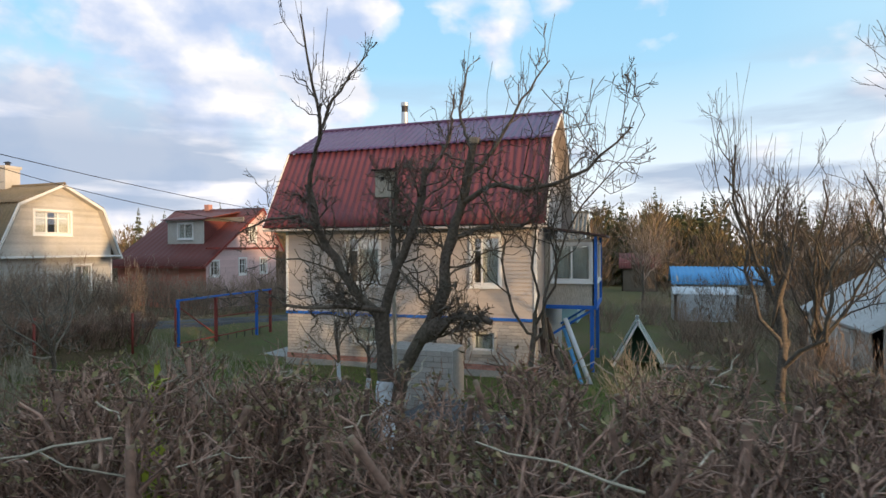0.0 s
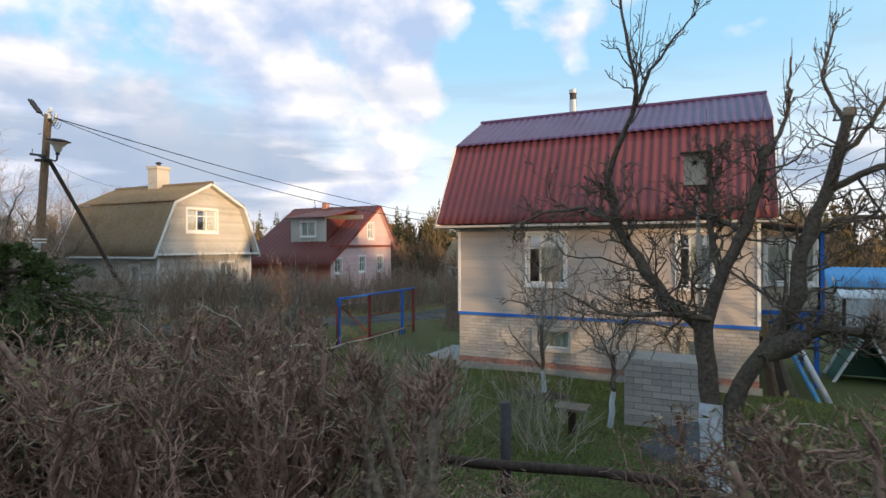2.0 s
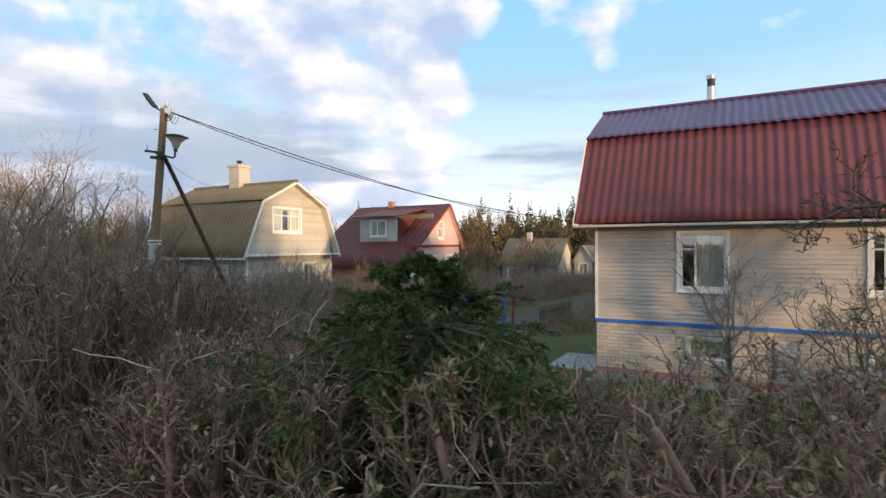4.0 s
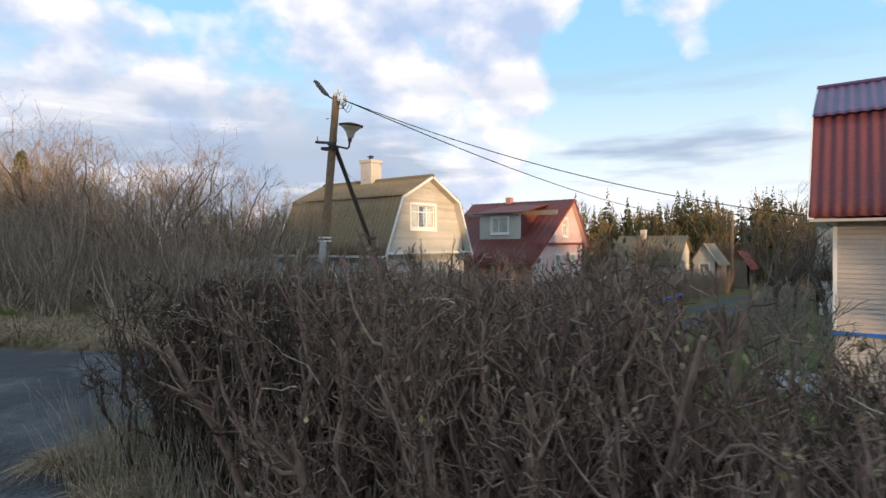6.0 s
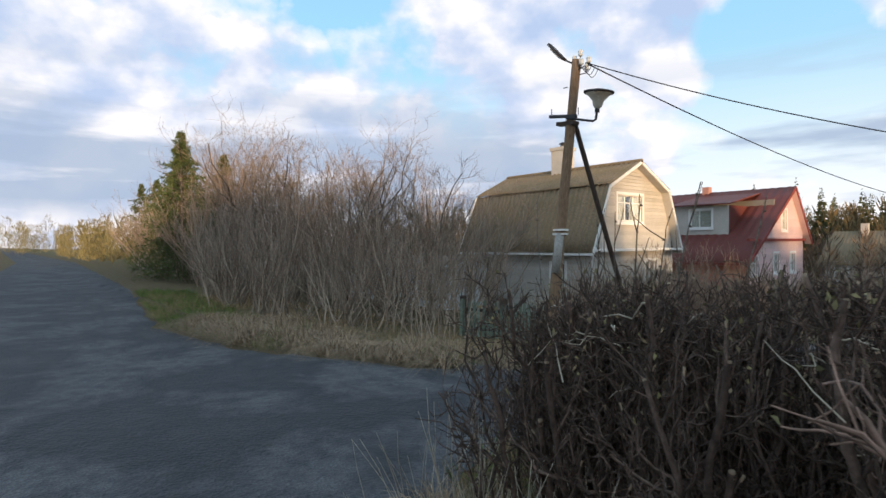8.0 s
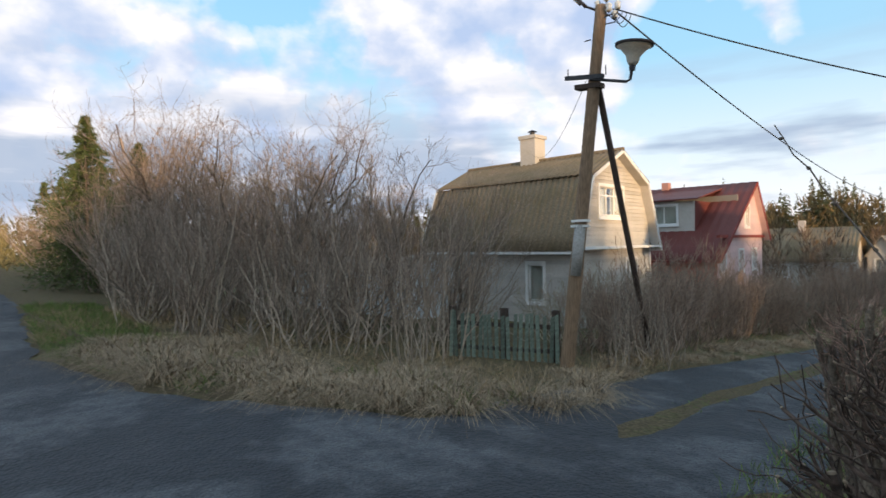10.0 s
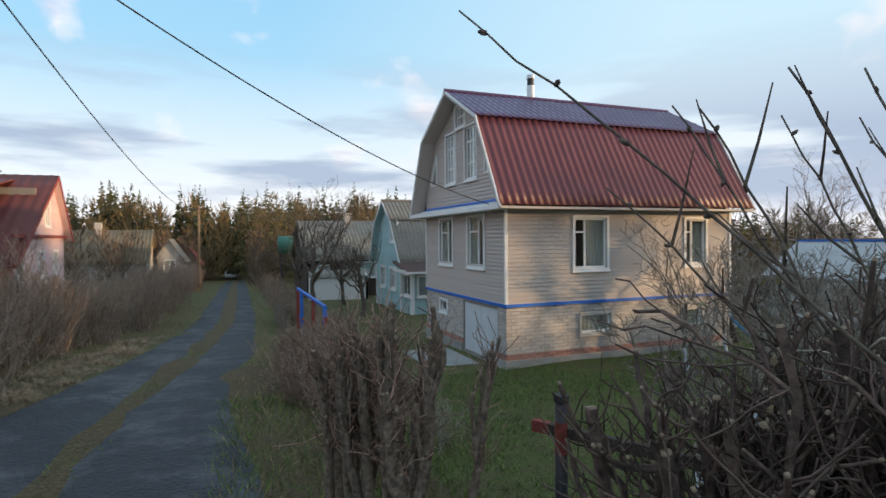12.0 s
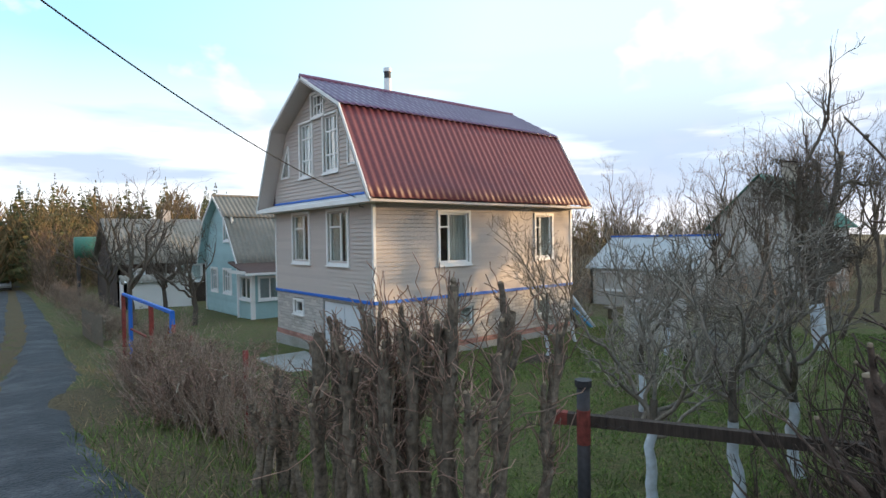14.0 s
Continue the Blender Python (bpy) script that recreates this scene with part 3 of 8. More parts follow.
def roof_sheet(x0, x1, a, b, wave=0.25, height=0.028, thick=0.012, steps=3, tile=0.0, run=8):
    """A corrugated sheet between the lower line a=(y, z) and upper line b=(y, z), with waves along x."""
    g = Geo()
    ny = max(1, run)
    nx = int((x1 - x0) / wave * 6)
    dy, dz = b[0] - a[0], b[1] - a[1]
    ln = math.hypot(dy, dz)
    ny_, nz_ = -dz / ln, dy / ln
    if nz_ < 0:
        ny_, nz_ = -ny_, -nz_
    for s in (0, 1):
        for j in range(ny + 1):
            t = j / ny
            for i in range(nx + 1):
                x = x0 + (x1 - x0) * i / nx
                h = height * math.sin(2 * math.pi * x / wave) + (0.014 * (j % 2) if tile else 0.0) - s * thick + 0.006 * math.sin(x * 1.3 + t * 4)
                g.v.append((x, a[0] + dy * t + ny_ * h, a[1] + dz * t + nz_ * h))
    n = nx + 1
    off = n * (ny + 1)
    for j in range(ny):
        for i in range(nx):
            p = j * n + i
            g.f.append((p, p + 1, p + n + 1, p + n))
            g.f.append((off + p, off + p + n, off + p + n + 1, off + p + 1))
    for j in range(ny):
        for i in (0, nx):
            p = j * n + i
            g.f.append((p, p + n, off + p + n, off + p))
    for i in range(nx):
        for j in (0, ny):
            p = j * n + i
            g.f.append((p, off + p, off + p + 1, p + 1))
    return g


def verge_boards(x, pts, mat, parent, w=0.13, t=0.03, inward=0.4, soffit=None):
    """Boards along the gable's edge, with the soffit behind them."""
    g = Geo()
    for p, q in zip(pts, pts[1:]):
        g.bar((x, p[0], p[1] - w / 2), (x, q[0], q[1] - w / 2), t, w)
    part("verge_board", g, mat, parent)
    if soffit is not None:
        s = Geo()
        for p, q in zip(pts, pts[1:]):
            dy, dz = q[0] - p[0], q[1] - p[1]
            ln = math.hypot(dy, dz)
            oy, oz = dz / ln * 0.1, -abs(dy) / ln * 0.1
            oy = abs(oy) if p[0] < pts[2][0] - 0.01 and len(pts) > 3 or len(pts) == 3 and p is pts[0] else -abs(oy)
            a0, a1 = (x, p[0] + oy, p[1] + oz), (x, q[0] + oy, q[1] + oz)
            b0, b1 = (x + inward, a0[1], a0[2]), (x + inward, a1[1], a1[2])
            s.prism([a0, a1, b1, b0], [(v[0], v[1], v[2] - 0.02) for v in (a0, a1, b1, b0)])
        part("soffit", s, soffit, parent)


def chimney(name, parent, x, y, z0, z1, w, mat, cap):
    g = Geo()
    g.box(x - w / 2, x + w / 2, y - w / 2, y + w / 2, z0, z1 - 0.18)
    g.box(x - w / 2 - 0.05, x + w / 2 + 0.05, y - w / 2 - 0.05, y + w / 2 + 0.05, z1 - 0.18, z1 - 0.06)
    ob = part(name, g, mat, parent)
    c = Geo()
    c.tube([(x, y, z1 - 0.06), (x, y, z1 + 0.08)], 0.09, 10)
    c.tube([(x, y, z1 + 0.10), (x, y, z1 + 0.16)], [0.17, 0.05], 10)
    c.bar((x, y, z1 + 0.05), (x, y, z1 + 0.12), 0.02)
    part("cowl", c, cap, ob)


def red_house():
    X0, X1, Y0, Y1 = -8.98, -1.87, 13.35, 18.86
    ZB, ZF, ZT = -1.40, 0.20, 2.60
    YM = 16.08
    EY0, EY1, EZ = 12.80, 19.30, 2.60
    KY0, KY1, KZ = 14.12, 18.04, 4.89
    RZ = 5.96
    RX0, RX1 = -9.43, -1.515
    house = thing("house", (X0, Y0, ZB), "two-storey dacha with pale siding and a wine-red gambrel roof", "house")
    gam = [(Y0, EZ + 0.55), (KY0 + 0.05, KZ - 0.08), (YM, RZ - 0.08), (KY1 - 0.05, KZ - 0.08), (Y1, EZ + 0.55)]
    side = Wall((X0, Y0), (1, 0), (0, -1))
    back = Wall((X0, Y1), (1, 0), (0, 1))
    front = Wall((X0, Y0), (0, 1), (-1, 0))
    rear = Wall((X1, Y0), (0, 1), (1, 0))
    L, W = X1 - X0, Y1 - Y0
    flat = lambda n, z: [(0, z), (n, z)]
    gp = [(y - Y0, z) for y, z in gam]
    # south side
    s_low = [(2.10, 3.0, -0.55, -0.08), (5.50, 6.06, -0.58, -0.10)]
    s_high = [(1.92, 2.88, 1.08, 2.34), (5.50, 6.20, 1.10, 2.32)]
    f_low = [(3.72, 4.28, -0.34, 0.0), (0.45, 2.50, -1.20, 0.10)]
    f_high = [(3.27, 4.27, 1.12, 2.42), (1.16, 2.16, 1.12, 2.42)]
    attic = [(2.98, 3.70, 3.46, 4.88), (1.57, 2.30, 3.46, 4.88), (2.30, 2.95, 4.98, 5.55)]
    part("brick_wall", wall_body(side, 0, L, ZB, flat(L, ZF), s_low, 0.25), MORTAR, house, "white brick basement wall")
    part("brick_wall", wall_body(front, 0, W, ZB, flat(W, ZF), f_low, 0.25), MORTAR, house, "white brick basement wall")
    part("brick_wall", wall_body(back, 0, L, ZB, flat(L, ZF), [], 0.25), BRICK, house)
    part("brick_wall", wall_body(rear, 0, W, ZB, flat(W, ZF), [], 0.25), BRICK, house)
    for wl, n, holes in ((side, L, s_low), (front, W, f_low)):
        ob = part("brick_facing", courses(wl, 0, n, -0.92, ZF, flat(n, 9), [(h[0] - 0.06, h[1] + 0.06, h[2] - 0.06, h[3] + 0.06) for h in holes], 0.085, 0.012, brick=0.262), BRICK, house, "rows of white silicate bricks")
        tagged(ob, kind="stuff")
        ob = part("brick_footing", courses(wl, 0, n, -1.06, -0.92, flat(n, 9), [h for h in holes if h[3] - h[2] > 1], 0.07, 0.035, brick=0.255), REDBRICK, house, "two courses of red brick")
        tagged(ob, kind="stuff")
        for a, b in (((-0.06, n + 0.06),) if n == L else ((2.55, n), (0, 0.40))):
            g = Geo()
            wl.block(g, a, b, ZB - 0.2, -1.06, 0.0, 0.07)
            part("plinth", g, CONCRETE, house, "stained concrete plinth")
    part("wall", wall_body(side, 0, L, ZF, flat(L, ZT), s_high), SIDING, house)
    part("wall", wall_body(front, 0, W, ZF, gp, f_high + attic), SIDING, house)
    part("wall", wall_body(back, 0, L, ZF, flat(L, ZT), []), SIDING, house)
    part("wall", wall_body(rear, 0, W, ZF, gp, [(1.5, 3.6, 0.3, 2.3)]), SIDING, house)
    part("siding", courses(side, 0, L, ZF + 0.07, ZT, flat(L, 9), s_high, 0.1), SIDING, house)
    part("siding", courses(front, 0, W, ZF + 0.07, RZ, gp, f_high + attic, 0.1), SIDING, house)
    part("siding", courses(rear, 0, W, ZF + 0.07, RZ, gp, [(1.5, 3.6, 0.3, 2.3)], 0.1), SIDING, house)
    g = Geo()
    side.block(g, -0.03, L + 0.03, ZF, ZF + 0.075, 0.0, 0.05)
    front.block(g, 0.0, W + 0.03, ZF, ZF + 0.075, 0.0, 0.05)
    part("drip_board", g, BLUE, house, "bright blue painted drip board")
    for x, y in ((X0, Y0), (X1, Y0), (X0, Y1), (X1, Y1)):
        g = Geo()
        g.box(x - 0.035, x + 0.035, y - 0.035, y + 0.035, ZF + 0.08, ZT - 0.02)
        part("corner_trim", g, WHITE, house)
    # windows
    for h in s_high:
        window(house, side, *h, bars=(0.34,), rails=((0.0, 0.34, 0.72),), curtain=3)
    for h in f_high:
        window(house, front, *h, bars=(0.42,), rails=((0.58, 1.0, 0.70),) if h[0] > 9 else ((0.42, 1.0, 0.70),), curtain=4)
    for h in attic[:2]:
        window(house, front, *h, bars=(0.33, 0.66), rails=((0, 1, 0.72), (0, 1, 0.30)), curtain=2, trim=0.06)
    window(house, front, *attic[2], bars=(0.36, 0.68), rails=((0, 1, 0.52),), trim=0.06)
    for h in s_low:
        window(house, side, *h, bars=(), curtain=2, trim=0.06, trim_mat=YSIDING)
    window(house, front, *f_low[0], bars=(), trim=0.05)
    # small three-cornered attic lights
    for u0, u1 in ((4.98, 4.46), (0.53, 1.05)):
        g = Geo()
        a, b, c = (u0, 3.52), (u1, 3.52), (u1, 4.42)
        for p, q in ((a, b), (b, c), (c, a)):
            g.bar(front.at(p[0], p[1], 0.028), front.at(q[0], q[1], 0.028), 0.05, 0.045, up=(1, 0, 0))
        fr = part("window", g, WHITE, house)
        g = Geo()
        g.prism([front.at(u, z, 0.022) for u, z in (a, b, c)], [front.at(u, z, 0.026) for u, z in (a, b, c)])
        part("pane", g, GLASS, fr)
    g = Geo()
    front.block(g, 0.45, 2.50, -1.35, 0.10, -0.12, -0.03)
    front.block(g, 1.46, 1.49, -1.3, 0.06, -0.03, -0.015)
    part("basement_door", g, TIN, house, "grey-white metal basement door")
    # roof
    for nm, a, b, mat, tile in (("roof_sheet", (EY0, EZ + 0.02), (KY0, KZ), REDROOF, 0), ("roof_sheet", (KY0 - 0.07, KZ + 0.0), (YM, RZ), SHEENROOF, 1), ("roof_sheet", (EY1, EZ + 0.02), (KY1, KZ), REDROOF, 0), ("roof_sheet", (KY1 + 0.07, KZ + 0.0), (YM, RZ), SHEENROOF, 1)):
        part(nm, roof_sheet(RX0 + 0.02, RX1 - 0.02, a, b, 0.2 if tile else 0.205, 0.014 if tile else 0.016, tile=tile, run=12 if tile else 6), mat, house, "wine-red corrugated sheet" if not tile else "darker wine-red metal tiles tinted violet for sky sheen", smooth=True)
    g = Geo()
    g.tube([(RX0, YM, RZ + 0.0), (RX1, YM, RZ + 0.0)], 0.07, 8)
    part("ridge_cap", g, SHEENROOF, house)
    edge = [(EY0, EZ), (KY0 - 0.04, KZ), (YM, RZ), (KY1 + 0.04, KZ), (EY1, EZ)]
    verge_boards(RX0 + 0.015, edge, WHITE, house, w=0.075, inward=0.44, soffit=SIDING)
    verge_boards(RX1 - 0.015, edge, WHITE, house, w=0.075, inward=-0.34, soffit=SIDING)
    for y0, y1 in ((EY0, Y0), (EY1, Y1)):
        part("eaves_soffit", Geo().box(RX0 + 0.03, RX1 - 0.03, min(y0, y1), max(y0, y1), EZ - 0.07, EZ - 0.045), SIDING, house)
    for y in (EY0, EY1):
        part("fascia", Geo().box(RX0 + 0.03, RX1 - 0.03, y - 0.012, y + 0.012, EZ - 0.075, EZ - 0.02), SIDING, house)
    # pent board over the gable's first storey
    g = Geo()
    g.prism([(RX0, EY0, 2.52), (RX0, EY1, 2.52), (RX0, EY1, 2.62), (RX0, EY0, 2.62)], [(X0, Y0 - 0.1, 2.52), (X0, Y1 + 0.1, 2.52), (X0, Y1 + 0.1, 2.76), (X0, Y0 - 0.1, 2.76)])
    part("pent_roof", g, WHITE, house, "white pent board between the storeys")
    g = Geo()
    g.bar((X0 - 0.04, Y0 + 0.12, 2.78), (X0 - 0.04, Y1 - 0.12, 2.78), 0.08, 0.05)
    part("flashing", g, BLUE, house)
    # stove pipe
    g = Geo()
    g.tube([(-6.55, 16.3, 5.7), (-6.55, 16.3, 6.42)], 0.11, 14)
    ob = part("stove_pipe", g, STEEL, house, "shiny steel stove pipe")
    g = Geo()
    g.tube([(-6.55, 16.3, 6.40), (-6.55, 16.3, 6.63)], 0.10, 12)
    part("soot_band", g, DARKSTEEL, ob)
    g = Geo()
    g.tube([(-6.55, 16.3, 6.62), (-6.55, 16.3, 6.73)], 0.12, 14)
    part("pipe_cap", g, STEEL, ob)
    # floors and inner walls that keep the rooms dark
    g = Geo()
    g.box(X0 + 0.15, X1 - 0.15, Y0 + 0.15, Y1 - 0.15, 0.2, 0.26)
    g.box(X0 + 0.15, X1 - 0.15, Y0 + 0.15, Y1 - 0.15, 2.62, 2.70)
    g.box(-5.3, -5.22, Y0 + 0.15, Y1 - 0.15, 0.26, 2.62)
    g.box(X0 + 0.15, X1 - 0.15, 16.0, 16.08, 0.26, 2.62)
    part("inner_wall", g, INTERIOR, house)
    # glazed porch on posts at the far gable
    px0, px1, py0, py1 = X1 + 0.03, -0.55, 14.75, 17.4
    por = Wall((px0, py0), (1, 0), (0, -1))
    pe = Wall((px1, py0), (0, 1), (1, 0))
    g = Geo()
    g.box(px0, px1 + 0.06, py0 - 0.05, py1, 0.40, 0.50)
    ob = part("porch_floor", g, BLUE, house, "blue-edged porch platform")
    part("porch_wall", wall_body(por, 0, px1 - px0, 0.50, flat(px1 - px0, 2.25), [(0.2, 1.2, 1.15, 2.12)], 0.06), BIRDWOOD, house, "unpainted plywood porch wall")
    part("porch_wall", wall_body(pe, 0, py1 - py0, 0.50, flat(py1 - py0, 2.25), [(0.2, 2.3, 1.15, 2.12)], 0.06), BIRDWOOD, house)
    window(house, por, 0.2, 1.2, 1.15, 2.12, bars=(0.5,), trim=0.05, curtain=2)
    window(house, pe, 0.2, 2.3, 1.15, 2.12, bars=(0.33, 0.66), trim=0.05)
    g = Geo()
    g.prism([(px0, py0 - 0.25, 2.60), (px1 + 0.3, py0 - 0.25, 2.36), (px1 + 0.3, py1 + 0.2, 2.36), (px0, py1 + 0.2, 2.60)], [(px0, py0 - 0.25, 2.55), (px1 + 0.3, py0 - 0.25, 2.31), (px1 + 0.3, py1 + 0.2, 2.31), (px0, py1 + 0.2, 2.55)])
    part("porch_roof", g, BROWNROOF, house, "dark brown lean-to porch roof")
    for y in (py0 + 0.05, py1 - 0.1):
        g = Geo()
        g.box(px1 - 0.01, px1 + 0.07, y - 0.10, y - 0.02, 0.5, 2.33)
        part("porch_post", g, BLUE, house)
        g = Geo()
        g.box(px1 - 0.12, px1 - 0.02, y - 0.04, y + 0.06, ZB - 0.1, 0.40)
        part("porch_leg", g, BLUE, house)
        g = Geo()
        g.bar((px0 + 0.1, y + 0.02, -0.35), (px1 - 0.1, y + 0.02, 0.36), 0.06)
        part("porch_brace", g, BLUE, house)


def gambrel_house(label, face, x_face, depth, ym, eave, knee, apex, base, wall_y, walls, roofmat, gable_holes, side_holes, winbars, course, trim=WHITE, over=0.3, roof_label=""):
    """A small gambrel house whose gable faces the lane. face: +1 gable looks to +x, -1 to -x."""
    x_far = x_face - face * depth
    w0 = x_face - face * over
    w1 = x_far + face * over
    (ey0, ey1, ez), (ky0, ky1, kz), rz = eave, knee, apex
    y0, y1 = wall_y
    house = thing("house", (w0, ym, base), label, "house")
    prof = [(y0, lerp(y0, (ey0, ez), (ky0, kz)) - 0.14), (ky0 + 0.05, kz - 0.08), (ym, rz - 0.06), (ky1 - 0.05, kz - 0.08), (y1, lerp(y1, (ky1, kz), (ey1, ez)) - 0.14)]
    gp = [(y - y0, z) for y, z in prof]
    front = Wall((w0, y0), (0, 1), (face, 0))
    rear = Wall((w1, y0), (0, 1), (-face, 0))
    lo, hi = min(w0, w1), max(w0, w1)
    side = Wall((lo, y0), (1, 0), (0, -1))
    back = Wall((lo, y1), (1, 0), (0, 1))
    flat = [(0, ez + 0.1), (hi - lo, ez + 0.1)]
    part("wall", wall_body(front, 0, y1 - y0, base, gp, gable_holes), walls[0], house)
    part("wall", wall_body(rear, 0, y1 - y0, base, gp, []), walls[0], house)
    part("wall", wall_body(side, 0, hi - lo, base, flat, side_holes), walls[1], house)
    part("wall", wall_body(back, 0, hi - lo, base, flat, []), walls[1], house)
    part("siding", courses(front, 0, y1 - y0, base + 0.25, rz, gp, gable_holes, course), walls[0], house)
    part("siding", courses(side, 0, hi - lo, base + 0.25, ez + 0.08, flat, side_holes, course), walls[1], house)
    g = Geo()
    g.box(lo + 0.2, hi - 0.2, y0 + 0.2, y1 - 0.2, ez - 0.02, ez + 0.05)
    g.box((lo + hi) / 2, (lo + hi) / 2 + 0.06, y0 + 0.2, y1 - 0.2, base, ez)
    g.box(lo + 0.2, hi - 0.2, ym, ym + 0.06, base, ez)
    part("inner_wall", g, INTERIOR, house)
    for i, h in enumerate(gable_holes):
        window(house, front, *h, bars=winbars[i], rails=((0, 1, 0.7),) if len(winbars[i]) > 1 else (), trim=0.09, trim_mat=trim, curtain=1)
    for h in side_holes:
        window(house, side, *h, bars=(), trim=0.09, trim_mat=trim, curtain=2)
    rx0, rx1 = min(x_face, x_far), max(x_face, x_far)
    for a, b in (((ey0, ez), (ky0, kz)), ((ky0 - 0.05, kz + 0.03), (ym, rz)), ((ey1, ez), (ky1, kz)), ((ky1 + 0.05, kz + 0.03), (ym, rz))):
        part("roof_sheet", roof_sheet(rx0, rx1, a, b, 0.2, 0.025, run=4), roofmat, house, roof_label, smooth=True)
    g = Geo()
    g.tube([(rx0, ym, rz), (rx1, ym, rz)], 0.07, 8)
    part("ridge_cap", g, roofmat, house)
    edge = [(ey0, ez), (ky0 - 0.03, kz), (ym, rz), (ky1 + 0.03, kz), (ey1, ez)]
    verge_boards(x_face - face * 0.015, edge, trim, house, w=0.1, inward=-face * over, soffit=walls[0])
    verge_boards(x_far + face * 0.015, edge, trim, house, w=0.1)
    for y in (ey0, ey1):
        part("fascia", Geo().box(rx0, rx1, y - 0.012, y + 0.012, ez - 0.1, ez - 0.03), trim, house)
    for y in (y0, y1):
        part("corner_trim", Geo().box(w0 - 0.04, w0 + 0.04, y - 0.04, y + 0.04, base, ez), trim, house)
    return house, front, side


def yellow_house():
    house, front, side = gambrel_house("cream boarded cottage with a mossy slate gambrel roof and brick chimney", 1, -22.0, 6.4, 16.6, (13.85, 19.35, 1.70), (14.82, 18.38, 3.88), 4.80, -0.75, (14.2, 19.0),
        (YSIDING, YSIDING), SLATE, [(1.36, 2.84, 2.72, 3.62), (3.05, 3.75, 0.25, 1.35)], [(4.15, 4.7, 0.18, 1.30)], [(0.33, 0.66), (0.5,)], 0.12, roof_label="mossy brown corrugated slate")
    chimney("chimney", house, -25.4, 16.6, 4.2, 5.75, 0.62, YSIDING, DARKSTEEL)
    g = Geo()
    g.box(-22.32, -21.95, 13.95, 19.25, 1.72, 1.80)
    part("pent_board", g, WHITE, house)
    # lower annexe behind
    g = Geo()
    g.box(-31.2, -28.15, 14.5, 17.5, -0.75, 1.25)
    ob = part("annexe", g, YSIDING, house)
    part("annexe_siding", courses(Wall((-31.2, 14.5), (1, 0), (0, -1)), 0, 3.05, -0.6, 1.25, [(0, 9), (3.05, 9)], [], 0.12), YSIDING, ob)
    g = Geo()
    g.prism([(-31.5, 14.2, 1.22), (-28.12, 14.2, 1.5), (-28.12, 17.7, 1.8), (-31.5, 17.7, 1.6)], [(-31.5, 14.2, 1.28), (-28.12, 14.2, 1.56), (-28.12, 17.7, 1.86), (-31.5, 17.7, 1.66)])
    part("annexe_roof", g, GREYSLATE, ob)


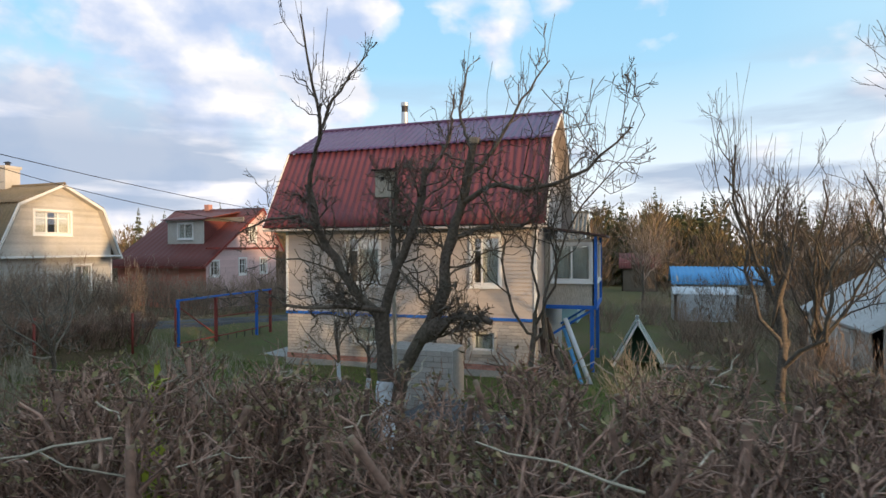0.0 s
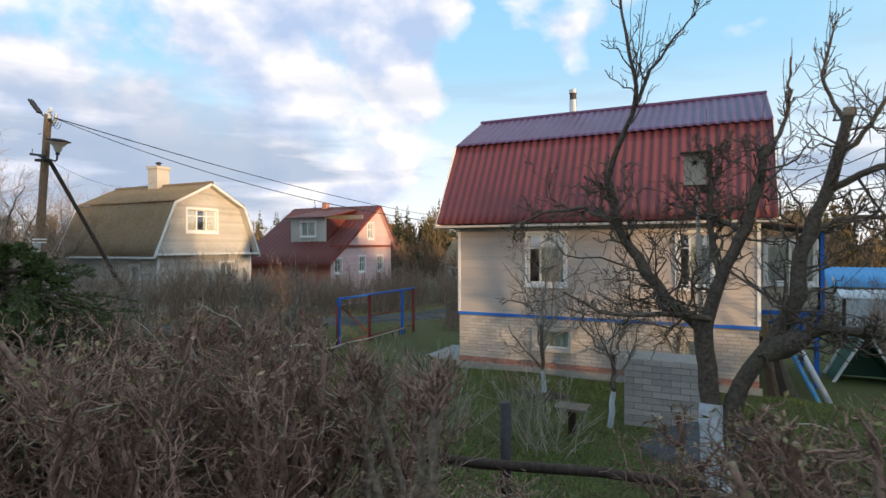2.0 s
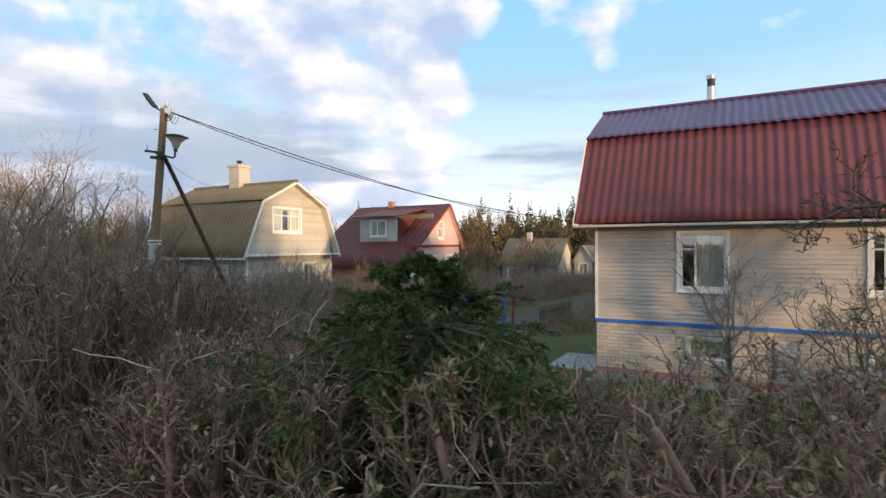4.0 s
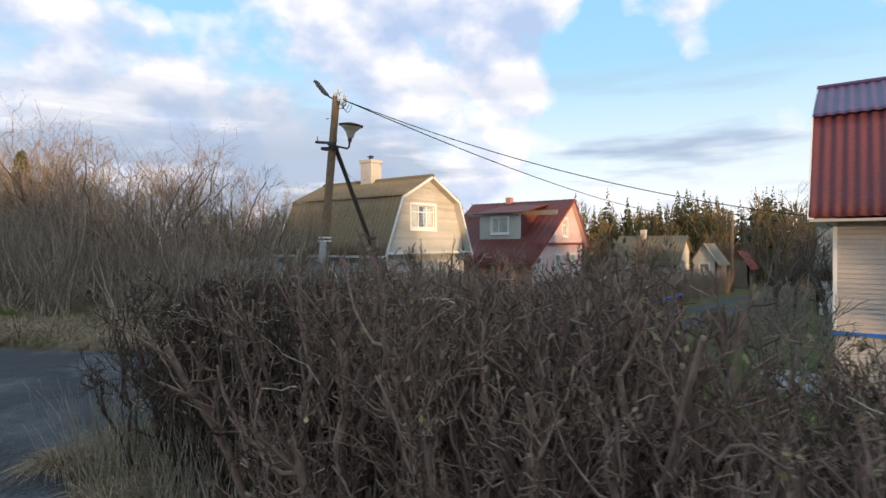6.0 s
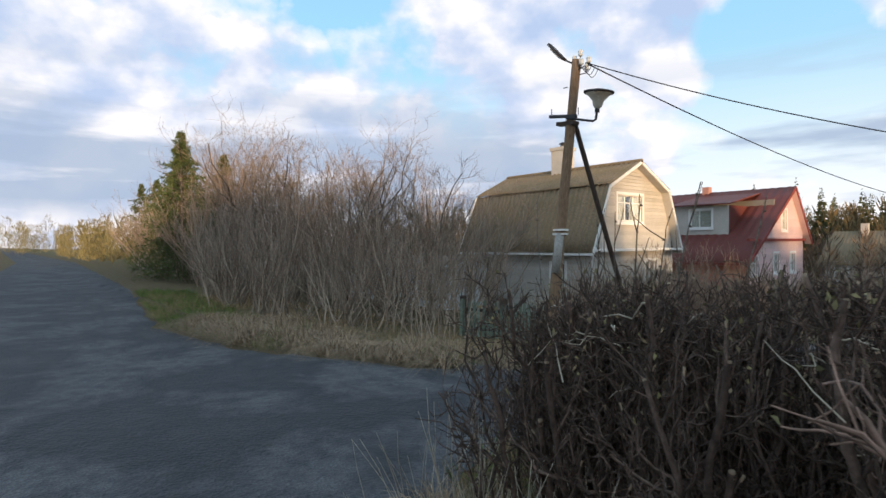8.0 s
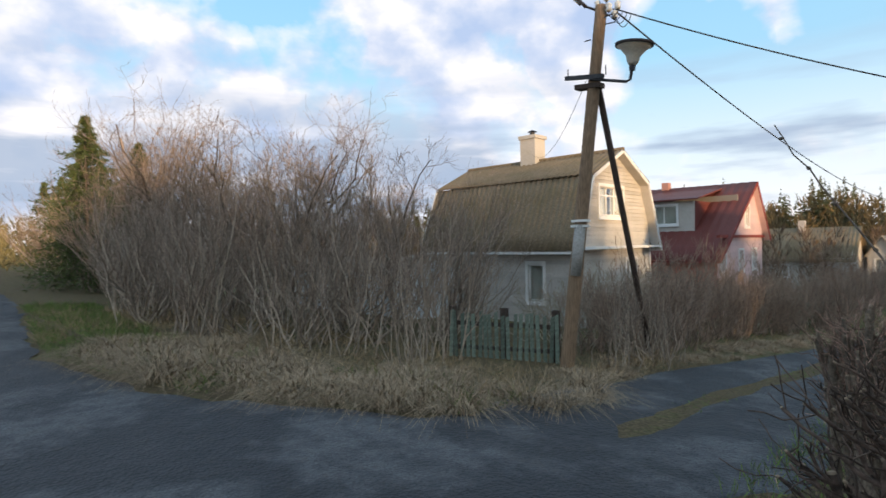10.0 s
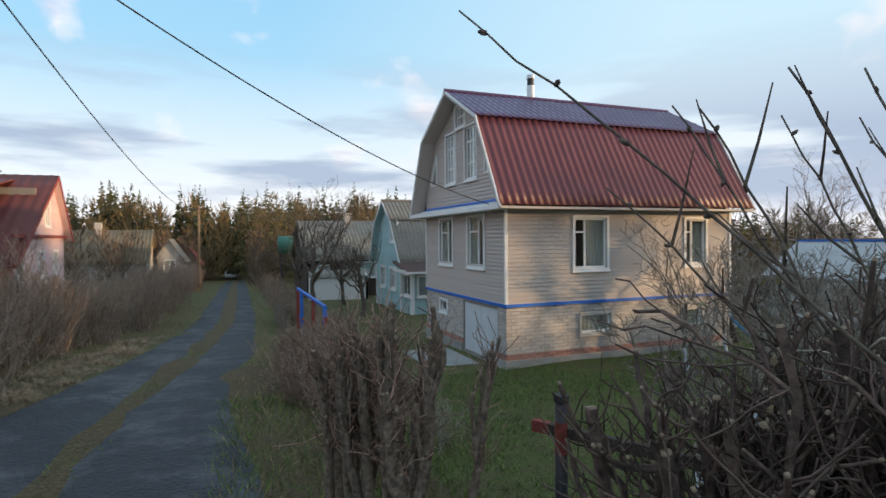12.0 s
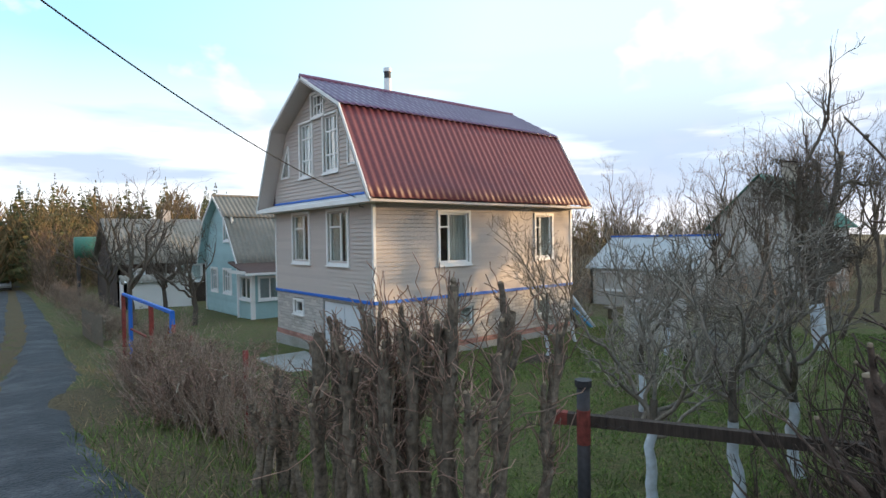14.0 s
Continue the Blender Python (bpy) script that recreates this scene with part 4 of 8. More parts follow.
def pink_house():
    x, xf = -21.6, -28.6
    ym, rz = 29.35, 4.65
    ey0, ez0, ey1, ez1 = 24.1, 1.10, 31.5, 1.95
    y0, y1, base = 24.6, 31.0, -1.5
    house = thing("house", (x - 0.3, ym, base), "pink boarded house with a red sheet roof and a dormer", "house")
    prof = [(y0, lerp(y0, (ey0, ez0), (ym, rz)) - 0.06), (ym, rz - 0.08), (y1, lerp(y1, (ym, rz), (ey1, ez1)) - 0.06)]
    gp = [(y - y0, z) for y, z in prof]
    front = Wall((x - 0.3, y0), (0, 1), (1, 0))
    rear = Wall((xf + 0.3, y0), (0, 1), (-1, 0))
    side = Wall((xf + 0.3, y0), (1, 0), (0, -1))
    L = x - xf - 0.6
    holes = [(3.7, 4.3, 2.55, 3.5), (0.35, 0.95, 0.55, 1.35), (2.75, 3.35, 0.55, 1.45), (4.75, 5.35, 0.55, 1.45)]
    part("wall", wall_body(front, 0, y1 - y0, base, gp, holes), PINK, house)
    part("wall", wall_body(rear, 0, y1 - y0, base, gp, []), PINK, house)
    part("wall", wall_body(side, 0, L, base, [(0, 1.2), (L, 1.2)], []), PINKRED, house)
    back = Wall((xf + 0.3, y1), (1, 0), (0, 1))
    part("wall", wall_body(back, 0, L, base, [(0, 2.2), (L, 2.2)], []), PINK, house)
    part("siding", courses(front, 0, y1 - y0, base + 0.3, rz, gp, holes, 0.13), PINK, house)
    part("siding", courses(side, 0, L, base + 0.3, 1.2, [(0, 9), (L, 9)], [], 0.13), PINKRED, house)
    for i, h in enumerate(holes):
        window(house, front, *h, bars=(0.5,), rails=((0, 1, 0.6),), trim=0.09, curtain=1)
    g = Geo()
    g.box(x - 0.32, x - 0.18, y0, y1 + 0.1, 2.02, 2.14)
    part("belt_board", g, RUST, house)
    for a, b in (((ey0, ez0), (ym, rz)), ((ey1, ez1), (ym, rz))):
        part("roof_sheet", roof_sheet(xf, x, a, b, 0.4, 0.012, run=6), PINKROOF, house, "faded red sheet metal", smooth=True)
    verge_boards(x - 0.015, [(ey0, ez0), (ym, rz), (ey1, ez1)], RUST, house, w=0.14, inward=-0.3, soffit=PINK)
    g = Geo()
    g.box(xf, x, ey0 - 0.015, ey0 + 0.015, ez0 - 0.12, ez0 - 0.02)
    part("fascia", g, RUST, house)
    # dormer on the long slope
    dw = Wall((-25.9, 25.95), (1, 0), (0, -1))
    slope = lambda y: lerp(y, (ey0, ez0), (ym, rz))
    g = wall_body(dw, 0, 2.6, 2.2, [(0, 3.72), (2.6, 3.72)], [(0.8, 1.85, 2.68, 3.55)], 0.1)
    dormer = part("dormer", g, YSIDING, house, "boarded dormer with a flat red roof")
    for xx in (-25.9, -23.34):
        g = Geo()
        g.prism([(xx, 26.06, 2.2), (xx, 28.3, 3.72), (xx, 26.06, 3.72)], [(xx + 0.05, 26.06, 2.2), (xx + 0.05, 28.3, 3.72), (xx + 0.05, 26.06, 3.72)])
        part("dormer_cheek", g, PINKROOF, dormer)
    g = Geo()
    g.prism([(-26.15, 25.65, 3.74), (-23.05, 25.65, 3.74), (-23.05, 28.9, 4.35), (-26.15, 28.9, 4.35)], [(-26.15, 25.65, 3.80), (-23.05, 25.65, 3.80), (-23.05, 28.9, 4.42), (-26.15, 28.9, 4.42)])
    part("dormer_roof", g, PINKROOF, dormer)
    window(house, dw, 0.8, 1.85, 2.68, 3.55, bars=(0.42,), trim=0.07, curtain=2)
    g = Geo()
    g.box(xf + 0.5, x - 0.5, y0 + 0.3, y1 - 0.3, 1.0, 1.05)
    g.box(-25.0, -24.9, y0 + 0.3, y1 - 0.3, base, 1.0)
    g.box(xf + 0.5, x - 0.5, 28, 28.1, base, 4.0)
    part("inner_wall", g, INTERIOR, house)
    g = Geo()
    g.box(-26.1, -25.75, 29.2, 29.55, 4.3, 4.95)
    part("chimney", g, REDBRICK, house)


def mint_house():
    house, front, side = gambrel_house("mint green cottage with grey corrugated slate gambrel roof", -1, -7.7, 6.0, 29.3, (26.2, 31.95, 0.70), (27.85, 30.8, 2.78), 3.84, -1.75, (26.6, 31.6),
        (TEAL, TEAL), GREYSLATE, [(1.1, 2.15, 1.78, 2.70), (1.3, 2.3, -0.6, 0.4), (3.2, 4.1, -0.6, 0.4)], [], [(0.5,), (0.33, 0.66), (0.33, 0.66)], 0.12, over=0.35, roof_label="grey weathered corrugated slate")
    # glazed porch towards the neighbour
    pw = Wall((-7.5, 25.0), (0, 1), (-1, 0))
    g = wall_body(pw, 0, 1.55, -1.75, [(0, 0.42), (1.55, 0.55)], [(0.15, 1.4, -0.7, 0.2)], 0.08)
    por = part("porch", g, TEAL, house)
    ps = Wall((-7.5, 25.0), (1, 0), (0, -1))
    part("porch_side", wall_body(ps, 0, 3.6, -1.75, [(0, 0.42), (3.6, 0.42)], [(0.3, 1.7, -0.7, 0.2), (2.0, 3.3, -0.7, 0.2)], 0.08), TEAL, por)
    window(house, ps, 0.3, 1.7, -0.7, 0.2, bars=(0.33, 0.66), trim=0.06)
    window(house, ps, 2.0, 3.3, -0.7, 0.2, bars=(0.33, 0.66), trim=0.06)
    window(house, pw, 0.15, 1.4, -0.7, 0.2, bars=(0.5,), trim=0.06)
    g = Geo()
    g.prism([(-7.9, 24.6, 0.36), (-3.6, 24.6, 0.36), (-3.6, 26.7, 0.78), (-7.9, 26.7, 0.78)], [(-7.9, 24.6, 0.43), (-3.6, 24.6, 0.43), (-3.6, 26.7, 0.85), (-7.9, 26.7, 0.85)])
    part("porch_roof", g, BROWNROOF, por, "dark brown porch roof with white edge")
    g = Geo()
    g.box(-7.92, -3.58, 24.57, 24.6, 0.32, 0.42)
    g.box(-7.93, -7.9, 24.6, 26.6, 0.36, 0.5)
    part("porch_fascia", g, WHITE, por)
    part("corner_trim", Geo().box(-7.56, -7.40, 24.93, 25.06, -1.75, 0.40), WHITE, por)
    part("corner_trim", Geo().box(-7.56, -7.42, 26.52, 26.64, -1.75, 0.52), WHITE, por)


def plain_house(label, x0, x1, y0, y1, base, eave, ridge, wallmat, roofmat, along="x", name="house", windows=(), trim=None, over=0.3, chim=None):
    """A small far house or shed with a ridge roof."""
    house = thing(name, (x0, y0, base), label, "house" if name == "house" else name.replace("_", " "))
    if along == "x":
        ym = (y0 + y1) / 2
        sd = Wall((x0, y0), (1, 0), (0, -1))
        part("wall", wall_body(sd, 0, x1 - x0, base, [(0, eave), (x1 - x0, eave)], [w for w in windows]), wallmat, house)
        part("wall", wall_body(Wall((x0, y1), (1, 0), (0, 1)), 0, x1 - x0, base, [(0, eave), (x1 - x0, eave)], []), wallmat, house)
        gp = [(0, eave), (ym - y0, ridge - 0.05), (y1 - y0, eave)]
        for xx, f in ((x0, -1), (x1, 1)):
            part("wall", wall_body(Wall((xx, y0), (0, 1), (f, 0)), 0, y1 - y0, base, gp, []), wallmat, house)
        k = (ridge - eave) / (ym - y0)
        for a, b in (((y0 - over, eave - over * k), (ym, ridge)), ((y1 + over, eave - over * k), (ym, ridge))):
            part("roof_sheet", roof_sheet(x0 - over, x1 + over, a, b, 0.25, 0.02, run=2), roofmat, house, smooth=True)
        for w in windows:
            window(house, sd, *w, bars=(0.5,), trim=0.07, trim_mat=trim or WHITE, curtain=2)
    else:
        xm = (x0 + x1) / 2
        sd = Wall((x0, y0), (1, 0), (0, -1))
        gp = [(0, eave), (xm - x0, ridge - 0.05), (x1 - x0, eave)]
        part("wall", wall_body(sd, 0, x1 - x0, base, gp, [w for w in windows]), wallmat, house)
        part("wall", wall_body(Wall((x0, y1), (1, 0), (0, 1)), 0, x1 - x0, base, gp, []), wallmat, house)
        for xx, f in ((x0, -1), (x1, 1)):
            part("wall", wall_body(Wall((xx, y0), (0, 1), (f, 0)), 0, y1 - y0, base, [(0, eave), (y1 - y0, eave)], []), wallmat, house)
        k = (ridge - eave) / (xm - x0)
        for s, xe in ((-1, x0 - over), (1, x1 + over)):
            g = Geo()
            ze = eave - over * k
            g.prism([(xe, y0 - over, ze), (xe, y1 + over, ze), (xm, y1 + over, ridge), (xm, y0 - over, ridge)], [(xe, y0 - over, ze + 0.05), (xe, y1 + over, ze + 0.05), (xm, y1 + over, ridge + 0.05), (xm, y0 - over, ridge + 0.05)])
            part("roof_sheet", g, roofmat, house)
        for w in windows:
            window(house, sd, *w, bars=(0.5,), trim=0.07, trim_mat=trim or WHITE, curtain=2)
    if chim:
        g = Geo()
        g.box(chim[0] - 0.22, chim[0] + 0.22, chim[1] - 0.22, chim[1] + 0.22, ridge - 0.5, ridge + 0.55)
        part("chimney", g, BRICK, house)
    return house


def far_houses():
    plain_house("old dark cottage with a large grey slate roof", -10.3, -5.2, 37.6, 44.5, -1.9, 0.75, 3.2, DARKWOOD, GREYSLATE, windows=((0.6, 1.3, -0.7, 0.2), (3.0, 4.4, -0.6, 0.35)), chim=(-7.0, 41.0))
    plain_house("long low shed with white painted wall", -10.4, -7.0, 35.2, 36.6, -1.95, -0.35, 0.0, WHITE, GREYSLATE, name="shed", over=0.12)
    plain_house("far cottage with a tan slate roof", -26.0, -20.6, 47.5, 53.0, -2.4, 0.5, 2.75, YSIDING, SLATE, windows=((0.8, 1.6, -0.9, 0.0), (3.2, 4.1, -0.9, 0.0)), chim=(-24.0, 50.0))
    plain_house("far small house with white wall and grey roof", -20.4, -18.4, 52.0, 56.5, -2.5, 0.5, 2.0, YSIDING, GREYSLATE, along="y", windows=((0.6, 1.4, -0.6, 0.3),))
    plain_house("far shed with a dark red roof", -19.6, -17.6, 64.0, 69.0, -3.0, -0.3, 1.2, WOOD, RUST, along="y")
    plain_house("low yellow shed with a bright blue roof", 2.9, 7.6, 34.5, 37.5, -1.9, 0.05, 0.85, YSIDING, LIGHTBLUE, name="shed", windows=((1.9, 2.6, -0.75, -0.2), (3.2, 3.9, -0.75, -0.2)))
    plain_house("red roofed cottage far behind the gardens", -0.5, 3.0, 60, 65, -3.0, 0.0, 1.4, WOOD, PINKROOF)
    plain_house("grey roofed cottage far behind the gardens", 12, 19, 48, 54, -2.4, 0.4, 2.0, WOOD, GREYSLATE)
    shed = plain_house("pale shed with a whitish roof and blue ridge", 5.0, 9.0, 13.0, 17.6, -1.5, 0.35, 1.6, YSIDING, FIBRE, along="y", name="shed", over=0.15)
    part("ridge_cap", Geo().bar((7.0, 12.8, 1.66), (7.0, 17.8, 1.66), 0.2, 0.06), BLUE, shed, "blue painted ridge board")
    plain_house("pale greenhouse beside the blue-roofed shed", 2.4, 5.3, 29.5, 31.5, -1.75, -0.3, 0.0, TIN, TIN, name="greenhouse", over=0.05)
    plain_house("cream house with a green tent roof behind the gardens", 11.5, 16.0, 10.8, 15.2, -1.5, 2.2, 4.4, YSIDING, PALEGREEN)
    sw = Wall((4.998, 13.0), (0, 1), (-1, 0))
    window(shed, sw, 1.2, 2.1, -0.6, 0.1, bars=(0.5,), trim=0.06)
    window(shed, sw, 3.0, 3.9, -0.6, 0.1, bars=(0.5,), trim=0.06)
    plain_house("low grey garden shed behind the shrubs", -32.6, -26.2, 11.2, 13.4, -0.6, 1.15, 1.55, TIN, GREYSLATE, name="shed", over=0.15)


red_house()
yellow_house()
pink_house()
mint_house()
far_houses()


# ---- plants ----
RNG = np.random.default_rng(11)


def unit(v):
    return v / np.maximum(np.linalg.norm(v, axis=-1, keepdims=True), 1e-9)


def grow(base, way, length, r0, k=5, wob=0.06, lift=0.0, taper=0.75):
    """Branches as bent lines: n x k points and radii."""
    n = len(base)
    t = np.linspace(0, 1, k)[None, :, None]
    L = np.asarray(length, float).reshape(-1, 1, 1) * np.ones((n, 1, 1))
    jig = np.cumsum(RNG.normal(0, wob, (n, k, 3)), axis=1)
    jig[:, 0] = 0
    P = base[:, None, :] + way[:, None, :] * L * t + jig * L
    P[:, :, 2] += (lift * L * t * t)[:, :, 0]
    R = (np.asarray(r0, float).reshape(-1, 1) * np.ones((n, 1))) * (1 - taper * t[:, :, 0])
    return P, R


def sprout(P, R, m, t0=0.3, t1=1.0, angle=(30, 70), lf=(0.3, 0.6), rf=0.6, up=0.0):
    """Starts, ways, lengths and radii of m side shoots on each branch."""
    n, k, _ = P.shape
    t = RNG.uniform(t0, t1, (n, m)) * (k - 1)
    i = np.minimum(t.astype(int), k - 2)
    f = (t - i)[..., None]
    rows = np.arange(n)[:, None]
    a, b = P[rows, i], P[rows, i + 1]
    start = a + (b - a) * f
    d = unit(b - a)
    side = unit(np.cross(d, RNG.normal(0, 1, d.shape)))
    ang = np.radians(RNG.uniform(*angle, (n, m)))[..., None]
    way = unit(d * np.cos(ang) + side * np.sin(ang) + np.array([0, 0, up]))
    L = np.linalg.norm(P[:, -1] - P[:, 0], axis=1)[:, None] * RNG.uniform(*lf, (n, m)) * (1.15 - 0.5 * t / (k - 1))
    r = (R[rows, i] + (R[rows, i + 1] - R[rows, i]) * f[..., 0]) * rf
    return start.reshape(-1, 3), way.reshape(-1, 3), L.ravel(), r.ravel()


def numpy_mesh(name, verts, faces, mat):
    me = bpy.data.meshes.new(name)
    k = faces.shape[1]
    me.vertices.add(len(verts))
    me.vertices.foreach_set("co", np.ascontiguousarray(verts, dtype=np.float32).ravel())
    me.loops.add(faces.size)
    me.loops.foreach_set("vertex_index", np.ascontiguousarray(faces, dtype=np.int32).ravel())
    me.polygons.add(len(faces))
    me.polygons.foreach_set("loop_start", np.arange(0, faces.size, k, dtype=np.int32))
    me.polygons.foreach_set("loop_total", np.full(len(faces), k, dtype=np.int32))
    me.update(calc_edges=True)
    me.materials.append(mat)
    return me


def tubes(name, groups, mat, smooth=True, rmin=0.0):
    """One mesh of many tapered tubes. groups: (points, radii, sides)."""
    V, F, off = [], [], 0
    for P, R, s in groups:
        n, k, _ = P.shape
        d = np.empty_like(P)
        d[:, 1:-1] = P[:, 2:] - P[:, :-2]
        d[:, 0], d[:, -1] = P[:, 1] - P[:, 0], P[:, -1] - P[:, -2]
        d = unit(d)
        ref = np.where(np.abs(d[:, :1, 2:3]) > 0.8, np.array([1.0, 0, 0]), np.array([0, 0, 1.0]))
        a = unit(np.cross(d, ref))
        b = np.cross(d, a)
        ang = 2 * np.pi * np.arange(s) / s
        R = np.maximum(R, rmin)
        ring = P[:, :, None] + (a[:, :, None] * np.cos(ang)[:, None] + b[:, :, None] * np.sin(ang)[:, None]) * R[:, :, None, None]
        V.append(ring.reshape(-1, 3))
        i, j, m = np.meshgrid(np.arange(n), np.arange(k - 1), np.arange(s), indexing="ij")
        p = off + (i * k + j) * s + m
        q = off + (i * k + j) * s + (m + 1) % s
        F.append(np.stack([p, q, q + s, p + s], -1).reshape(-1, 4))
        off += n * k * s
    me = numpy_mesh(name, np.concatenate(V), np.concatenate(F), mat)
    if smooth:
        me.shade_smooth()
    return me


def blades(name, base, way, length, width, mat, bend=0.0):
    """Many pointed four-cornered leaves or blades as one mesh."""
    n = len(base)
    side = unit(np.cross(way, RNG.normal(0, 1, way.shape)))
    L, W = np.asarray(length).reshape(-1, 1), np.asarray(width).reshape(-1, 1)
    nrm = np.cross(way, side)
    mid = base + way * L * 0.5 + nrm * L * bend
    V = np.stack([base, mid + side * W / 2, base + way * L, mid - side * W / 2], 1).reshape(-1, 3)
    F = np.arange(4 * n).reshape(-1, 4)
    return numpy_mesh(name, V, F, mat)


def along(P, m, t0=0.0, t1=1.0):
    """Random points on branches, with the branch's way there."""
    n, k, _ = P.shape
    t = RNG.uniform(t0, t1, (n, m)) * (k - 1)
    i = np.minimum(t.astype(int), k - 2)
    f = (t - i)[..., None]
    rows = np.arange(n)[:, None]
    a, b = P[rows, i], P[rows, i + 1]
    return (a + (b - a) * f).reshape(-1, 3), unit(b - a).reshape(-1, 3)


def clip_top(P, h, sloppy=0.05):
    """Cuts branches short where they rise over the clipped height."""
    lim = h + RNG.normal(0, sloppy, P.shape[0])
    z0, z1 = P[:, 0, 2], P[:, :, 2].max(1)
    k = np.where(z1 > lim, np.clip((lim - z0) / np.maximum(z1 - z0, 1e-6), 0.12, 1), 1.0)
    return P[:, :1] + (P - P[:, :1]) * k[:, None, None]


def shrub_thing(name, label, category, meshes, group=""):
    """A plant at the origin, from meshes by part name."""
    ob = thing(name, (0, 0, 0), label, category, group)
    for nm, me in meshes:
        o = part(nm, me, None, ob)
        if nm in ("sawn_wood", "pale_brushwood", "twig_mass", "withered_leaf", "foliage", "branchwork", "needles"):
            tagged(o, kind="stuff")
    return ob


def place_plant(ob, x, y, turn=0.0, size=1.0, tall=1.0, z=None, sink=0.04):
    zz = (ground_z(x, y) if z is None else z) - sink
    m = Matrix.Translation((x, y, zz)) @ Matrix.Rotation(turn, 4, "Z") @ Matrix.Diagonal((size, size, tall, 1))
    return m


def knuckle(R, amount=0.35):
    return R * (1 + amount * np.abs(RNG.normal(0, 1, R.shape)))


def hedge_meshes(h=1.45, stems=18, w=0.5, leaves=40, side=8, fine=6, mat=None):
    """A much-clipped shrub: gnarled stems, forked limbs and a dense crust of short spurs."""
    base = np.c_[RNG.normal(0, w * 0.42, (stems, 2)), np.zeros(stems)]
    way = unit(np.c_[base[:, :2] * 0.35 + np.clip(RNG.normal(0, 0.2, (stems, 2)), -0.3, 0.3), np.ones(stems)])
    P, R = grow(base, way, RNG.uniform(0.6, 0.98, stems) * h, RNG.uniform(0.010, 0.026, stems), 9, 0.026, 0.0, 0.4)
    P = clip_top(P, h - 0.06, 0.06)
    P2, R2 = grow(*sprout(P, R, side, 0.3, 1.0, (20, 65), (0.18, 0.38), 0.6, 0.45), 6, 0.06, 0.1, 0.45)
    P2 = clip_top(P2, h - 0.02, 0.05)
    P3, R3 = grow(*sprout(P2, R2, fine, 0.2, 1.0, (30, 85), (0.30, 0.70), 0.6, 0.35), 5, 0.09, 0.05, 0.4)
    P3 = clip_top(P3, h + 0.02, 0.05)
    P4, R4 = grow(*sprout(P3, R3, 3, 0.25, 1.0, (30, 80), (0.30, 0.75), 0.7, 0.3), 3, 0.10, 0.0, 0.3)
    P4 = clip_top(P4, h + 0.04, 0.04)
    g = [(P, knuckle(R, 0.15), 6), (P2, np.maximum(R2, 0.0045), 4), (P3, np.maximum(R3, 0.003), 3), (P4, np.maximum(R4, 0.0023), 3)]
    out = [("branchwork", tubes("branchwork", g, mat or TWIG))]
    tip = np.concatenate([P[:, -1], P2[::3, -1]])
    tw = unit(np.concatenate([P[:, -1] - P[:, -3], P2[::3, -1] - P2[::3, -3]]))
    rr = np.concatenate([R[:, -1], np.maximum(R2[::3, -1], 0.005)]) * 1.04
    cut = np.stack([tip - tw * 0.02, tip + tw * 0.005, tip + tw * 0.006], 1)
    out.append(("sawn_wood", tubes("sawn_wood", [(cut, np.stack([rr, rr, rr * 0.02], 1), 6)], CUTWOOD, False)))
    # dead sticks caught in the hedge at all heights
    n = 10 if mat else 18
    b = np.c_[RNG.uniform(-w, w, (n, 2)), RNG.uniform(0.35, 0.97, n) * h]
    d = unit(np.c_[RNG.normal(0, 1.0, (n, 2)), RNG.normal(0.1, 0.4, n)])
    Q, S = grow(b, d, RNG.uniform(0.12, 0.42, n), RNG.uniform(0.0025, 0.0055, n), 5, 0.06, 0.0, 0.5)
    out.append(("pale_brushwood", tubes("pale_brushwood", [(clip_top(Q, h + 0.05, 0.04), S, 4)], TWIGPALE)))
    if leaves:
        high = P4[P4[:, -1, 2] > h * 0.72]
        for nm, mt, k in (("foliage", LEAF, leaves), ("withered_leaf", DRYLEAF, leaves * 2 // 3)):
            b, d = along(high[RNG.choice(len(high), k)], 1, 0.4, 1.0)
            out.append((nm, blades(nm, b, unit(d + RNG.normal(0, 0.7, d.shape)), RNG.uniform(0.022, 0.045, len(b)), RNG.uniform(0.010, 0.022, len(b)), mt, 0.12)))
    return out


